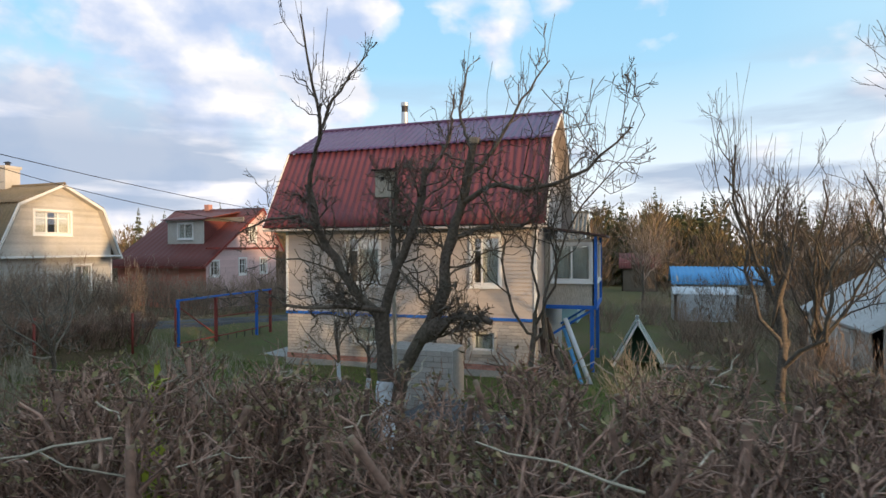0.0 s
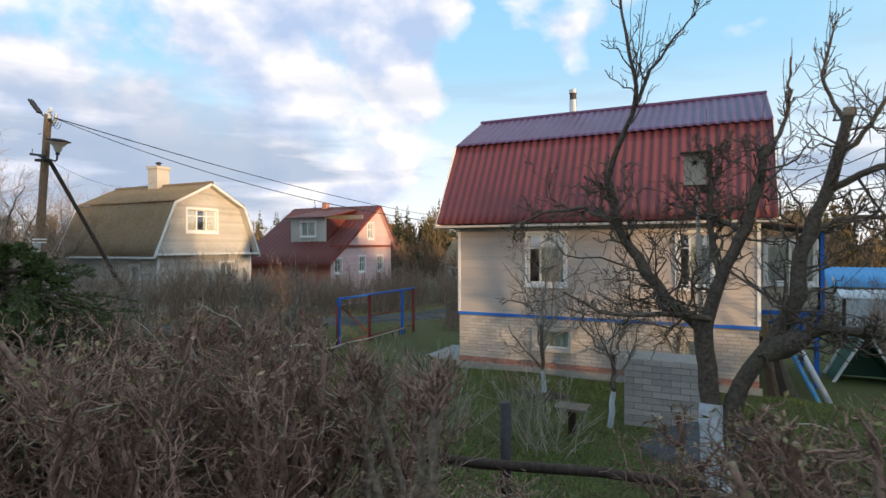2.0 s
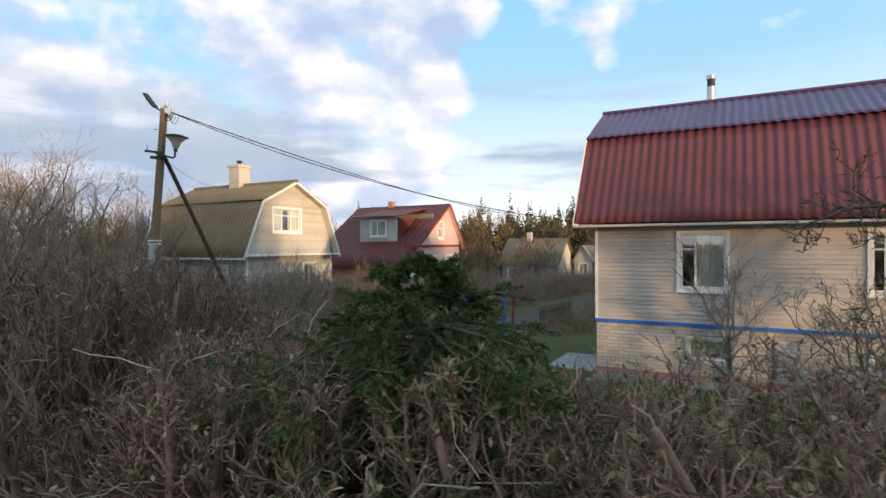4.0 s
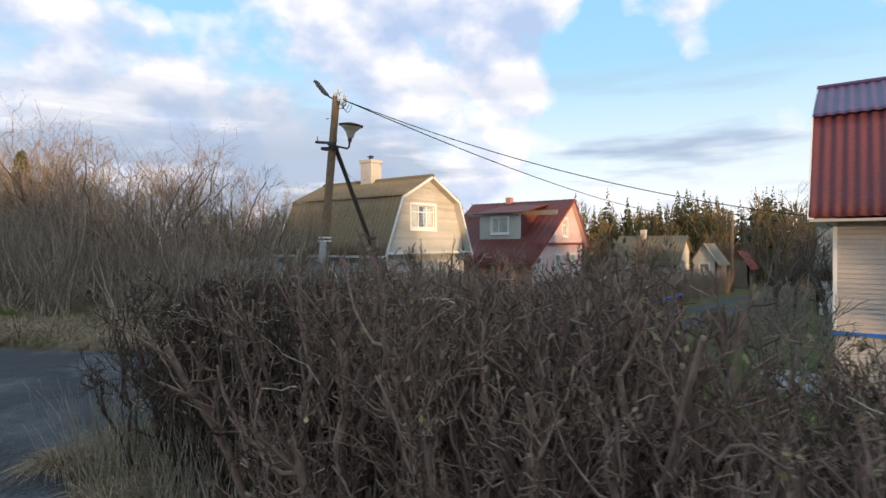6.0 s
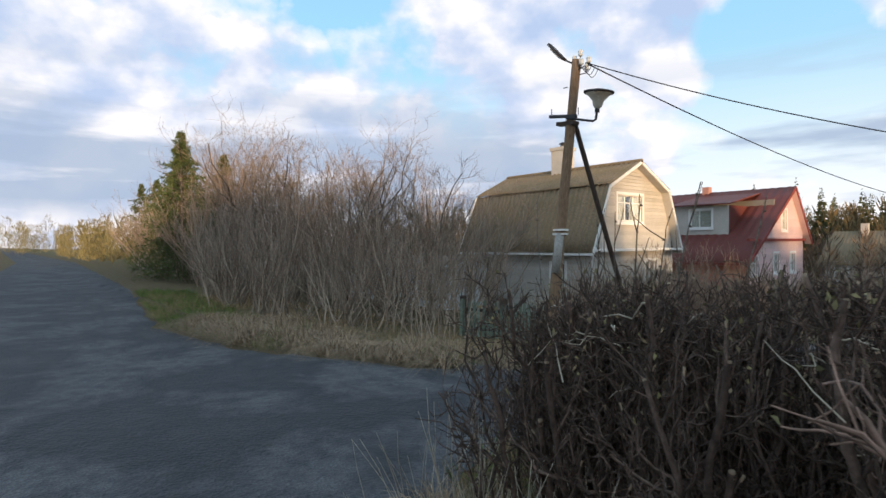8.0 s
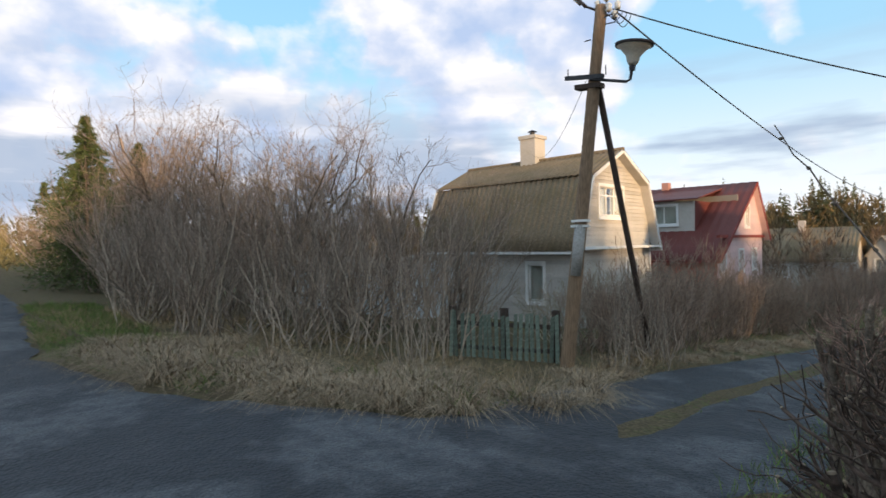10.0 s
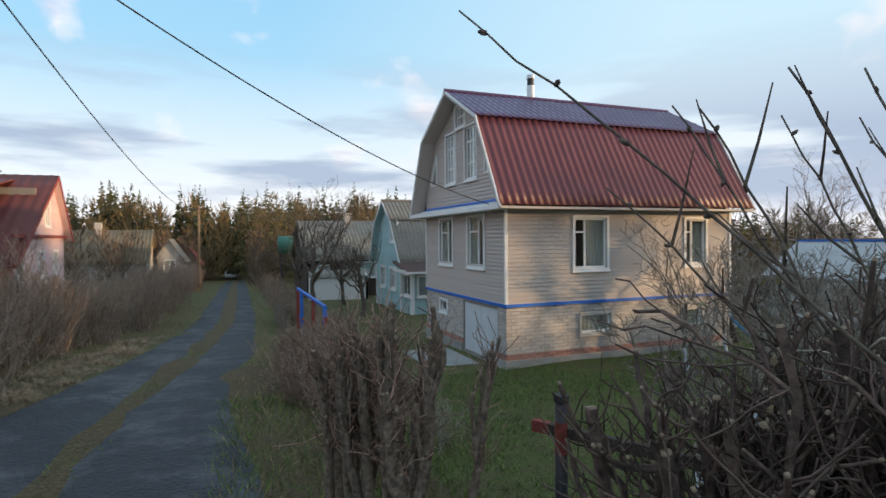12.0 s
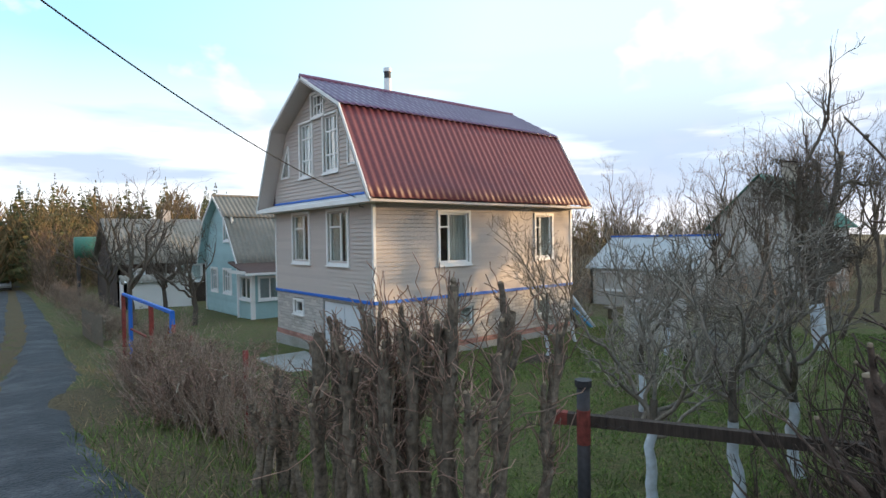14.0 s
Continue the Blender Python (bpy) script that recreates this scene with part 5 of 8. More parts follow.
def build_hedges():
    global RNG
    RNG = np.random.default_rng(5)
    kinds = [shrub_thing("hedge_shrub", "clipped leafless hedge shrub with dense brown twigs", "hedge", hedge_meshes(leaves=lv), "clipped hedge beside the road") for lv in (260, 420, 160, 320)]
    # corner shrubs: the shade there is part of the wood colour
    dark = [shrub_thing("hedge_shrub", "shade-darkened clipped hedge shrub with upright stems near the corner", "hedge", hedge_meshes(stems=20, side=7, fine=5, leaves=lv, mat=SHADEWOOD), "clipped hedge beside the road") for lv in (60,)]
    # same clipped shrub, with shade put into its twig colour
    shade = [shrub_thing("hedge_shrub", "clipped hedge shrub with shade-toned stems and pale cut tips", "hedge", hedge_meshes(stems=22, side=8, fine=5, leaves=lv, mat=SHADETWIG), "clipped hedge beside the road") for lv in (70, 110)]
    rnd = random.Random(3)
    spots = []
    x = 6.2
    while x > -13.3:
        for row in () if -7.7 < x < -6.5 or -4.55 < x < -3.15 else (1.4, 2.1) if x > -8 else (1.35, 1.9, 2.45) if x > -11.6 else (1.85, 2.4):
            tall = lerp(x, (-13.4, 1.14), (-12.6, 1.2), (-11.8, 1.27), (-10.4, 1.36), (-9.5, 1.38), (-8.75, 1.02), (-8, 1.12), (-6.0, 1.04), (-4.6, 1.02), (-3.1, 0.95), (-2.0, 1.0), (-1.2, 0.98), (-0.7, 0.92), (0.2, 1.02), (6, 1.02))
            spots.append((x + rnd.uniform(-0.2, 0.2), row + rnd.uniform(-0.15, 0.15), tall * rnd.uniform(0.93, 1.05)))
        x -= 0.78
    spots += [(-7.75, 1.35, 1.08), (-7.85, 2.15, 1.1)]
    spots += [(-3.55, 1.75, 0.5), (-4.2, 1.5, 0.55), (-3.9, 2.2, 0.45)]
    for y, xx, tall in ((8.9, -13.9, 0.62), (9.8, -13.9, 0.66), (10.7, -13.85, 0.68), (11.6, -13.85, 0.7), (12.5, -13.8, 0.7)):
        spots.append((xx, y, tall))
    used = set()
    for i, (x, y, tall) in enumerate(spots):
        # shade-coloured twigs are chosen by x, darkest towards the corner
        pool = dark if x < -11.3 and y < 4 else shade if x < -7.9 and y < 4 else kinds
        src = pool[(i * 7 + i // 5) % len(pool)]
        m = place_plant(src, x, y, rnd.uniform(0, 6.28), 1.0, tall)
        if id(src) not in used:
            used.add(id(src))
            src.matrix_basis = m
        else:
            src2 = copy_thing(src, Matrix.Identity(4))
            src2.matrix_basis = m
    return kinds


def stump_meshes(h=1.1, trunks=6, r=0.028, heads=12):
    """A hard-pruned shrub: upright gnarled stems, knuckled heads and sawn ends."""
    base = np.c_[np.clip(RNG.normal(0, 0.13, (trunks, 2)), -0.2, 0.2), np.zeros(trunks)]
    way = unit(np.c_[np.clip(RNG.normal(0, 0.09, (trunks, 2)), -0.13, 0.13), np.ones(trunks)])
    P, R = grow(base, way, h * RNG.uniform(0.7, 0.95, trunks), r * RNG.uniform(0.8, 1.2, trunks), 12, 0.012, 0.0, 0.2)
    P2, R2 = grow(*sprout(P, R, heads, 0.5, 1.0, (10, 45), (0.12, 0.26), 0.5, 1.4), 6, 0.03, 0.1, 0.15)
    P2 = clip_top(P2, h, 0.07)
    P3, R3 = grow(*sprout(P2, R2, 6, 0.2, 1.0, (25, 80), (0.5, 1.3), 0.25, 0.3), 5, 0.08, 0.0, 0.5)
    out = [("gnarled_wood", tubes("gnarled_wood", [(P, knuckle(R, 0.15), 8), (P2, knuckle(R2, 0.3), 6)], PRUNED)), ("twig_mass", tubes("twig_mass", [(P3, np.clip(R3, 0.0022, 0.005), 3)], TWIG))]
    tips = P2[:, -1]
    tw = unit(P2[:, -1] - P2[:, -2])
    out.append(("sawn_wood", tubes("sawn_wood", [(np.stack([tips - tw * 0.004, tips + tw * 0.006, tips + tw * 0.0065], 1), np.stack([R2[:, -1] * 1.05, R2[:, -1] * 1.0, R2[:, -1] * 0.02], 1), 6)], CUTWOOD, False)))
    return out


def build_stumps():
    global RNG
    RNG = np.random.default_rng(6)
    rnd = random.Random(8)
    kinds = [shrub_thing("pruned_shrub", "hard-pruned shrub with thick gnarled stems and pale sawn ends", "shrub", stump_meshes(1.25, n, r), "pruned shrubs by the fence") for n, r in ((7, 0.026), (8, 0.022), (6, 0.03))]
    spots = [(-14.35, 4.1, 1.18), (-14.42, 4.55, 1.2), (-14.35, 5.1, 1.1), (-14.0, 5.9, 0.85), (-12.8, 2.7, 1.15), (-12.9, 2.1, 1.2), (-14.2, 6.3, 0.75)]
    used = set()
    for i, (x, y, tall) in enumerate(spots):
        src = kinds[i % 3]
        m = place_plant(src, x, y, rnd.uniform(0, 6.28), 1.0, tall)
        ob = src if id(src) not in used else copy_thing(src, Matrix.Identity(4))
        used.add(id(src))
        ob.matrix_basis = m


def old_shrub_meshes(h=1.45, trunks=13, r=(0.011, 0.028)):
    """An old hard-pruned shrub: many thick upright stems, cut flat, with a fan of broken side shoots."""
    base = np.c_[np.clip(RNG.normal(0, 0.12, (trunks, 2)), -0.2, 0.2), np.zeros(trunks)]
    way = unit(np.c_[base[:, :2] * 0.7 + np.clip(RNG.normal(0, 0.10, (trunks, 2)), -0.14, 0.14), np.ones(trunks)])
    P, R = grow(base, way, h * RNG.uniform(0.75, 1.05, trunks), RNG.uniform(*r, trunks), 12, 0.014, 0.0, 0.35)
    P = clip_top(P, h, 0.06)
    P2, R2 = grow(*sprout(P, R, 11, 0.3, 0.98, (25, 75), (0.16, 0.40), 0.5, 0.25), 6, 0.04, 0.08, 0.4)
    P2 = clip_top(P2, h, 0.07)
    P3, R3 = grow(*sprout(P2, R2, 5, 0.2, 1.0, (15, 60), (0.4, 0.9), 0.5, 0.2), 5, 0.06, 0.0, 0.5)
    P3 = clip_top(P3, h + 0.05, 0.07)
    wood = [(P, knuckle(R, 0.12), 9), (P2, np.maximum(knuckle(R2, 0.2), 0.005), 6)]
    tip, tw = np.concatenate([P[:, -1], P2[:, -1]]), unit(np.concatenate([P[:, -1] - P[:, -2], P2[:, -1] - P2[:, -2]]))
    rr = np.concatenate([R[:, -1], np.maximum(R2[:, -1], 0.004)]) * 1.03
    cut = [(np.stack([tip - tw * 0.006, tip + tw * 0.007, tip + tw * 0.0075], 1), np.stack([rr, rr * 0.97, rr * 0.02], 1), 8)]
    return [("gnarled_wood", tubes("gnarled_wood", wood, SHADEWOOD)), ("twig_mass", tubes("twig_mass", [(P3, np.clip(R3, 0.0026, 0.007), 4)], SHADEWOOD)), ("sawn_wood", tubes("sawn_wood", cut, CUTWOOD, False))]


def pollard_meshes(h=1.58, trunks=3):
    """A pollarded shrub: bare crooked stems with a brush of cut shoots on each head."""
    base = np.c_[RNG.normal(0, 0.06, (trunks, 2)), np.zeros(trunks)]
    way = unit(np.c_[RNG.normal(0, 0.08, (trunks, 2)), np.ones(trunks)])
    P, R = grow(base, way, h * RNG.uniform(0.84, 0.92, trunks), RNG.uniform(0.015, 0.021, trunks), 12, 0.022, 0.0, 0.2)
    P2, R2 = grow(*sprout(P, R, 24, 0.88, 1.0, (15, 80), (0.07, 0.16), 0.36, 0.5), 5, 0.06, 0.1, 0.3)
    P2 = clip_top(P2, h, 0.03)
    P3, R3 = grow(*sprout(P2, R2, 6, 0.3, 1.0, (20, 70), (0.3, 0.7), 0.6, 0.5), 4, 0.08, 0.0, 0.4)
    tip, tw = P2[:, -1], unit(P2[:, -1] - P2[:, -2])
    rr = np.maximum(R2[:, -1], 0.005) * 1.05
    cut = [(np.stack([tip - tw * 0.03, tip + tw * 0.005, tip + tw * 0.006], 1), np.stack([rr, rr, rr * 0.02], 1), 6)]
    return [("gnarled_wood", tubes("gnarled_wood", [(P, knuckle(R, 0.18), 9)], PRUNED)), ("twig_mass", tubes("twig_mass", [(P2, np.maximum(R2, 0.005), 5), (P3, np.maximum(R3, 0.003), 3)], TWIG)), ("sawn_wood", tubes("sawn_wood", cut, CUTWOOD, False))]


def build_gap():
    """What stands in the gap of the hedge: two pollards and a bush that still has leaves."""
    global RNG
    RNG = np.random.default_rng(15)
    for x, y, tall, n in ((-3.72, 1.28, 1.0, 2), (-4.0, 1.5, 0.93, 3)):
        ob = shrub_thing("pollard_shrub", "pollarded shrub with bare stems and a brush of cut shoots", "shrub", pollard_meshes(1.6, n), "pollards in the hedge gap")
        ob.matrix_basis = place_plant(ob, x, y, n * 1.1, 1.0, tall)
    P, R = grow(np.c_[RNG.normal(0, 0.06, (9, 2)), np.zeros(9)], unit(np.c_[RNG.normal(0, 0.09, (9, 2)), np.ones(9)]), RNG.uniform(0.95, 1.25, 9), 0.007 * np.ones(9), 7, 0.02, 0.0, 0.6)
    b, d = along(P, 30, 0.75, 1.0)
    leaf = blades("leaf", b, unit(d * 0.4 + RNG.normal(0, 0.7, d.shape)), RNG.uniform(0.05, 0.095, len(b)), RNG.uniform(0.03, 0.06, len(b)), FRESHLEAF, 0.15)
    ob = thing("leafy_shrub", (0, 0, 0), "small shrub still covered in yellow-green leaves", "shrub")
    part("stem", tubes("stem", [(P, R, 5)], TWIG), None, ob)
    tagged(part("foliage", leaf, None, ob), kind="stuff")
    ob.matrix_basis = place_plant(ob, -1.7, 1.5, 0.4, 0.9, 1.03)


def build_old_shrubs():
    global RNG
    RNG = np.random.default_rng(7)
    rnd = random.Random(31)
    kinds = [shrub_thing("old_shrub", "old hard-pruned shrub with thick dark trunks and broken shoots", "shrub", old_shrub_meshes(1.45, n), "old shrubs at the hedge corner") for n in (22, 18)]
    for i, (x, y, tall) in enumerate(((-13.9, 2.72, 0.95), (-13.66, 2.38, 1.1), (-13.42, 2.66, 0.98), (-13.35, 2.2, 1.1), (-13.0, 2.55, 1.05))):
        ob = kinds[i] if i < 2 else copy_thing(kinds[i % 2], Matrix.Identity(4))
        ob.matrix_basis = place_plant(ob, x, y, rnd.uniform(0, 6.28), 1.0, tall)


def brush_meshes(h=2.6, stems=40, spread=0.55, side=5, fine=3, mat=None, r=(0.006, 0.014), cane=None):
    """A wild many-stemmed bush that fans out from the ground."""
    base = np.c_[RNG.normal(0, 0.22, (stems, 2)), np.zeros(stems)]
    way = unit(np.c_[RNG.normal(0, spread, (stems, 2)), np.ones(stems)])
    P, R = grow(base, way, h * RNG.uniform(0.55, 1.05, stems), RNG.uniform(*r, stems), 7, 0.025, 0.05, 0.7)
    P2, R2 = grow(*sprout(P, R, side, 0.3, 1.0, (15, 50), (0.18, 0.4), 0.7, 0.4), 4, 0.05, 0.15, 0.6)
    g = [(P2, np.maximum(R2, 0.0035), 3)]
    if fine:
        P3, R3 = grow(*sprout(P2, R2, fine, 0.2, 1.0, (20, 60), (0.3, 0.7), 0.7, 0.3), 3, 0.06, 0.1, 0.5)
        g.append((P3, np.maximum(R3, 0.0030), 3))
    return [("cane", tubes("cane", [(P, R, 5)], cane or mat or TWIG)), ("twig_mass", tubes("twig_mass", g, mat or TWIG))]


def build_brush():
    global RNG
    RNG = np.random.default_rng(8)
    rnd = random.Random(21)
    wild = [shrub_thing("wild_bush", "tall leafless wild bush with fanned grey-brown stems", "bush", brush_meshes(2.7, n, sp, 6, 3, WILDTWIG, (0.011, 0.026), CANE), "wild bushes by the road") for n, sp in ((26, 0.42), (20, 0.62), (34, 0.34))]
    low = [shrub_thing("garden_bush", "leafless reddish-brown garden bush", "bush", brush_meshes(1.5, 46, 0.30, 5, 3, REDTWIG), "garden bushes along the lane") for _ in range(3)]
    pale = [shrub_thing("currant_bush", "leafless pale currant bush with thin twigs", "bush", brush_meshes(1.3, 34, 0.4, 5, 3, TWIGPALE), "currant bushes in the yard") for _ in range(2)]
    jobs = []
    # wild growth west of the lane mouth
    for x, y, s, t in ((-21.9, 8.6, 0.9, 0.85), (-22.8, 7.0, 1.1, 0.95), (-24.2, 7.4, 1.1, 1.05), (-25.6, 6.9, 1.1, 1.1), (-27.2, 7.2, 1.2, 1.2), (-28.8, 6.6, 1.2, 1.25),
                       (-30.5, 6.8, 1.2, 1.3), (-32.6, 6.6, 1.3, 1.35), (-35, 6.8, 1.4, 1.4), (-38, 7.2, 1.5, 1.5), (-41, 7.4, 1.5, 1.55), (-45, 7.8, 1.7, 1.6), (-50, 8.2, 1.8, 1.7), (-56, 8.8, 2, 1.9), (-63, 9.5, 2.2, 2.0),
                       (-26.5, 9.4, 1.3, 1.3), (-30, 9.6, 1.4, 1.4), (-34, 9.8, 1.5, 1.5), (-39, 10.5, 1.6, 1.6), (-24.0, 9.2, 1.1, 1.1), (-22.2, 9.2, 1.0, 0.9), (-23.0, 5.9, 0.8, 0.75), (-18.6, 9.9, 0.75, 0.6), (-44, 11, 1.8, 1.8), (-28.0, 5.2, 0.8, 0.5), (-24.5, 5.4, 0.7, 0.45), (-24.5, 4.6, 1.0, 0.95), (-27.6, 4.6, 1.0, 1.05), (-29.8, 4.9, 1.1, 1.1)):
        jobs.append((rnd.choice(wild), x, y, s, t))
    thin = [shrub_thing("cane_bush", "sparse bush of upright pale leafless canes", "bush", brush_meshes(1.9, n, 0.22, 4, 2, WILDTWIG, (0.008, 0.018), CANE), "cane bushes on the verge") for n in (13, 9)]
    for i, (x, y, s, t) in enumerate(((-20.1, 5.9, 0.9, 0.9), (-21.3, 5.7, 1.0, 1.0), (-20.6, 6.3, 0.9, 1.1), (-22.6, 5.2, 1.0, 1.0), (-18.3, 8.7, 0.8, 0.7), (-17.9, 9.4, 0.8, 0.65), (-18.2, 10.2, 0.8, 0.7), (-20.2, 6.6, 0.8, 1.2))):
        jobs.append((thin[i % 2], x, y, s, t))
    # bushes along the west side of the lane
    y = 10.0
    while y < 52:
        cx = lane_x(y) - rnd.uniform(2.6, 3.6)
        jobs.append((rnd.choice(low), cx, y, rnd.uniform(1.0, 1.4), rnd.uniform(0.95, 1.35) * lerp(y, (10, 0.9), (25, 1.2))))
        jobs.append((rnd.choice(pale), cx - rnd.uniform(1.0, 2.2), y + 0.4, rnd.uniform(1.0, 1.4), rnd.uniform(0.9, 1.3)))
        y += rnd.uniform(0.9, 1.3) * (1 if y < 26 else 1.7)
    # hedge-like bushes by the gate and in the yard
    for x, y, s, t in ((-14.0, 10.2, 0.8, 0.7), (-13.8, 11.4, 0.8, 0.75), (-14.0, 8.9, 0.7, 0.62), (-13.9, 7.6, 0.6, 0.55), (-12.4, 20.5, 1.0, 0.9), (-11.6, 22, 1, 1), (-12.6, 24, 1.1, 1.0), (-12.2, 26.5, 1.2, 1.0), (-12.6, 29, 1.2, 1.1), (-12.4, 32, 1.3, 1.2), (-12.4, 36, 1.4, 1.3), (-12.3, 41, 1.5, 1.5), (-12.2, 47, 1.6, 1.6), (-12, 54, 1.8, 1.8),
                       (3.5, 9.8, 1.1, 1.0), (5.0, 11.5, 1.2, 1.1), (6.6, 9.0, 1.2, 1.2), (8.2, 12.5, 1.3, 1.2), (2.2, 22, 1.2, 1.0), (4.6, 24, 1.3, 1.1), (7.5, 22, 1.3, 1.2), (10.5, 20, 1.4, 1.3), (11, 26, 1.5, 1.4), (1.2, 27, 1.2, 1.0), (-0.8, 24, 1.1, 1.0), (14, 30, 1.6, 1.5), (8.5, 30, 1.4, 1.2), (3.6, 30.5, 1.1, 0.8), (4.4, 14.5, 1.1, 0.8), (6.2, 15.5, 1.2, 0.9), (8.4, 16.2, 1.3, 1.0), (10.8, 15.6, 1.3, 1.1), (5.4, 17.8, 1.2, 0.8), (7.6, 18.8, 1.2, 0.9), (9.8, 18.4, 1.3, 1.0), (3.2, 17.2, 1.0, 0.75), (2.6, 19.4, 1.0, 0.8), (5.6, 20.8, 1.2, 0.9), (12.8, 18, 1.4, 1.2), (4.0, 12.6, 1.0, 0.8), (7.4, 13.4, 1.1, 0.9)):
        jobs.append((rnd.choice(low), x, y, s, t * (0.55 if x < -11 and y > 20 else 1)))
    for x, y, s, t in ((-7.6, 7.6, 0.9, 0.9), (-6.4, 6.9, 0.9, 0.9), (-8.3, 5.4, 0.7, 0.8), (0.6, 9.4, 1, 1), (-4.9, 7.0, 0.9, 0.8), (-12.6, 8.4, 0.5, 0.5)):
        jobs.append((rnd.choice(pale), x, y, s, t))
    pile = [shrub_thing("brush_bush", "dark tangled bush of thick cut branches", "bush", brush_meshes(1.6, 40, 0.8, 8, 4, SHADEWOOD, (0.010, 0.026)), "tangled bushes at the hedge corner") for _ in range(2)]
    for i, (x, y, s, t) in enumerate(((-12.6, 2.9, 0.6, 0.55), (-13.05, 3.0, 0.5, 0.5), (-13.25, 2.55, 0.55, 0.9), (-12.95, 2.8, 0.5, 0.85), (-12.8, 2.4, 0.6, 0.95), (-12.3, 2.5, 0.6, 0.95), (-13.4, 2.0, 0.5, 0.9))):
        jobs.append((pile[i % 2], x, y, s, t))
    used = set()
    for src, x, y, s, t in jobs:
        m = place_plant(src, x, y, rnd.uniform(0, 6.28), s, t)
        ob = src if id(src) not in used else copy_thing(src, Matrix.Identity(4))
        used.add(id(src))
        ob.matrix_basis = m


def tree_meshes(h=4.2, limb=(0.9, 1.5), r=0.09, lean=(0.0, 0.0), fork=0.9, limbs=7, up=0.25, white=0.0, shoots=0, wide=1.0, sub=5, twigs=5, fine=4, twig=None):
    """A leafless fruit tree: trunk, crooked limbs, branches, twigs, and a whitewashed foot."""
    base = np.array([[0.0, 0, 0]])
    way = unit(np.array([[lean[0], lean[1], 1.0]]))
    P, R = grow(base, way, [h * 0.5], [r], 9, 0.018, 0.0, 0.35)
    P2, R2 = grow(*sprout(P, R, limbs, fork / (h * 0.5), 1.0, (30 * wide, 62 * wide), limb, 0.62, up), 9, 0.035, 0.12, 0.65)
    P3, R3 = grow(*sprout(P2, R2, sub, 0.25, 1.0, (30, 75), (0.3, 0.6), 0.6, up), 6, 0.055, 0.1, 0.6)
    P4, R4 = grow(*sprout(P3, R3, twigs, 0.2, 1.0, (25, 75), (0.35, 0.7), 0.62, up * 0.7), 5, 0.07, 0.1, 0.5)
    P5, R5 = grow(*sprout(P4, R4, fine, 0.2, 1.0, (25, 75), (0.3, 0.7), 0.7, up * 0.5), 3, 0.08, 0.1, 0.5)
    g = [(P2, R2, 7), (P3, R3, 5), (P4, np.maximum(R4, 0.0042), 4), (P5, np.maximum(R5, 0.0030), 3)]
    if shoots:
        sel = RNG.choice(len(P2), shoots)
        b, d, L, rr = sprout(P2[sel], R2[sel], 2, 0.35, 0.95, (10, 60), (0.5, 0.9), 0.3, 3.0)
        P6, R6 = grow(b, d, L, np.clip(rr, 0.004, 0.009), 5, 0.015, 0.05, 0.6)
        g.append((P6, np.maximum(R6, 0.003), 3))
    out = [("trunk", tubes("trunk", [(P, R, 12)], BARK)), ("crown", tubes("crown", g, twig or BARK))]
    if white:
        k = max(2, int(np.ceil(white / (h * 0.5) * 8)) + 1)
        out.append(("whitewash", tubes("whitewash", [(P[:, :k], R[:, :k] * 1.03 + 0.003, 12)], LIME)))
    return out


def bent(pts, radii, k=14):
    """A crooked limb through a few points, with knots and slight bends."""
    pts, t = np.array(pts, float), np.linspace(0, 1, len(pts))
    u = np.linspace(0, 1, k)
    P = np.stack([np.interp(u, t, pts[:, i]) for i in range(3)], -1)
    P[1:-1] = (P[:-2] + 2 * P[1:-1] + P[2:]) / 4
    P[1:] += RNG.normal(0, 0.012, (k - 1, 3))
    return P[None], np.interp(u, t, np.linspace(radii[0], radii[1], len(pts)))[None]


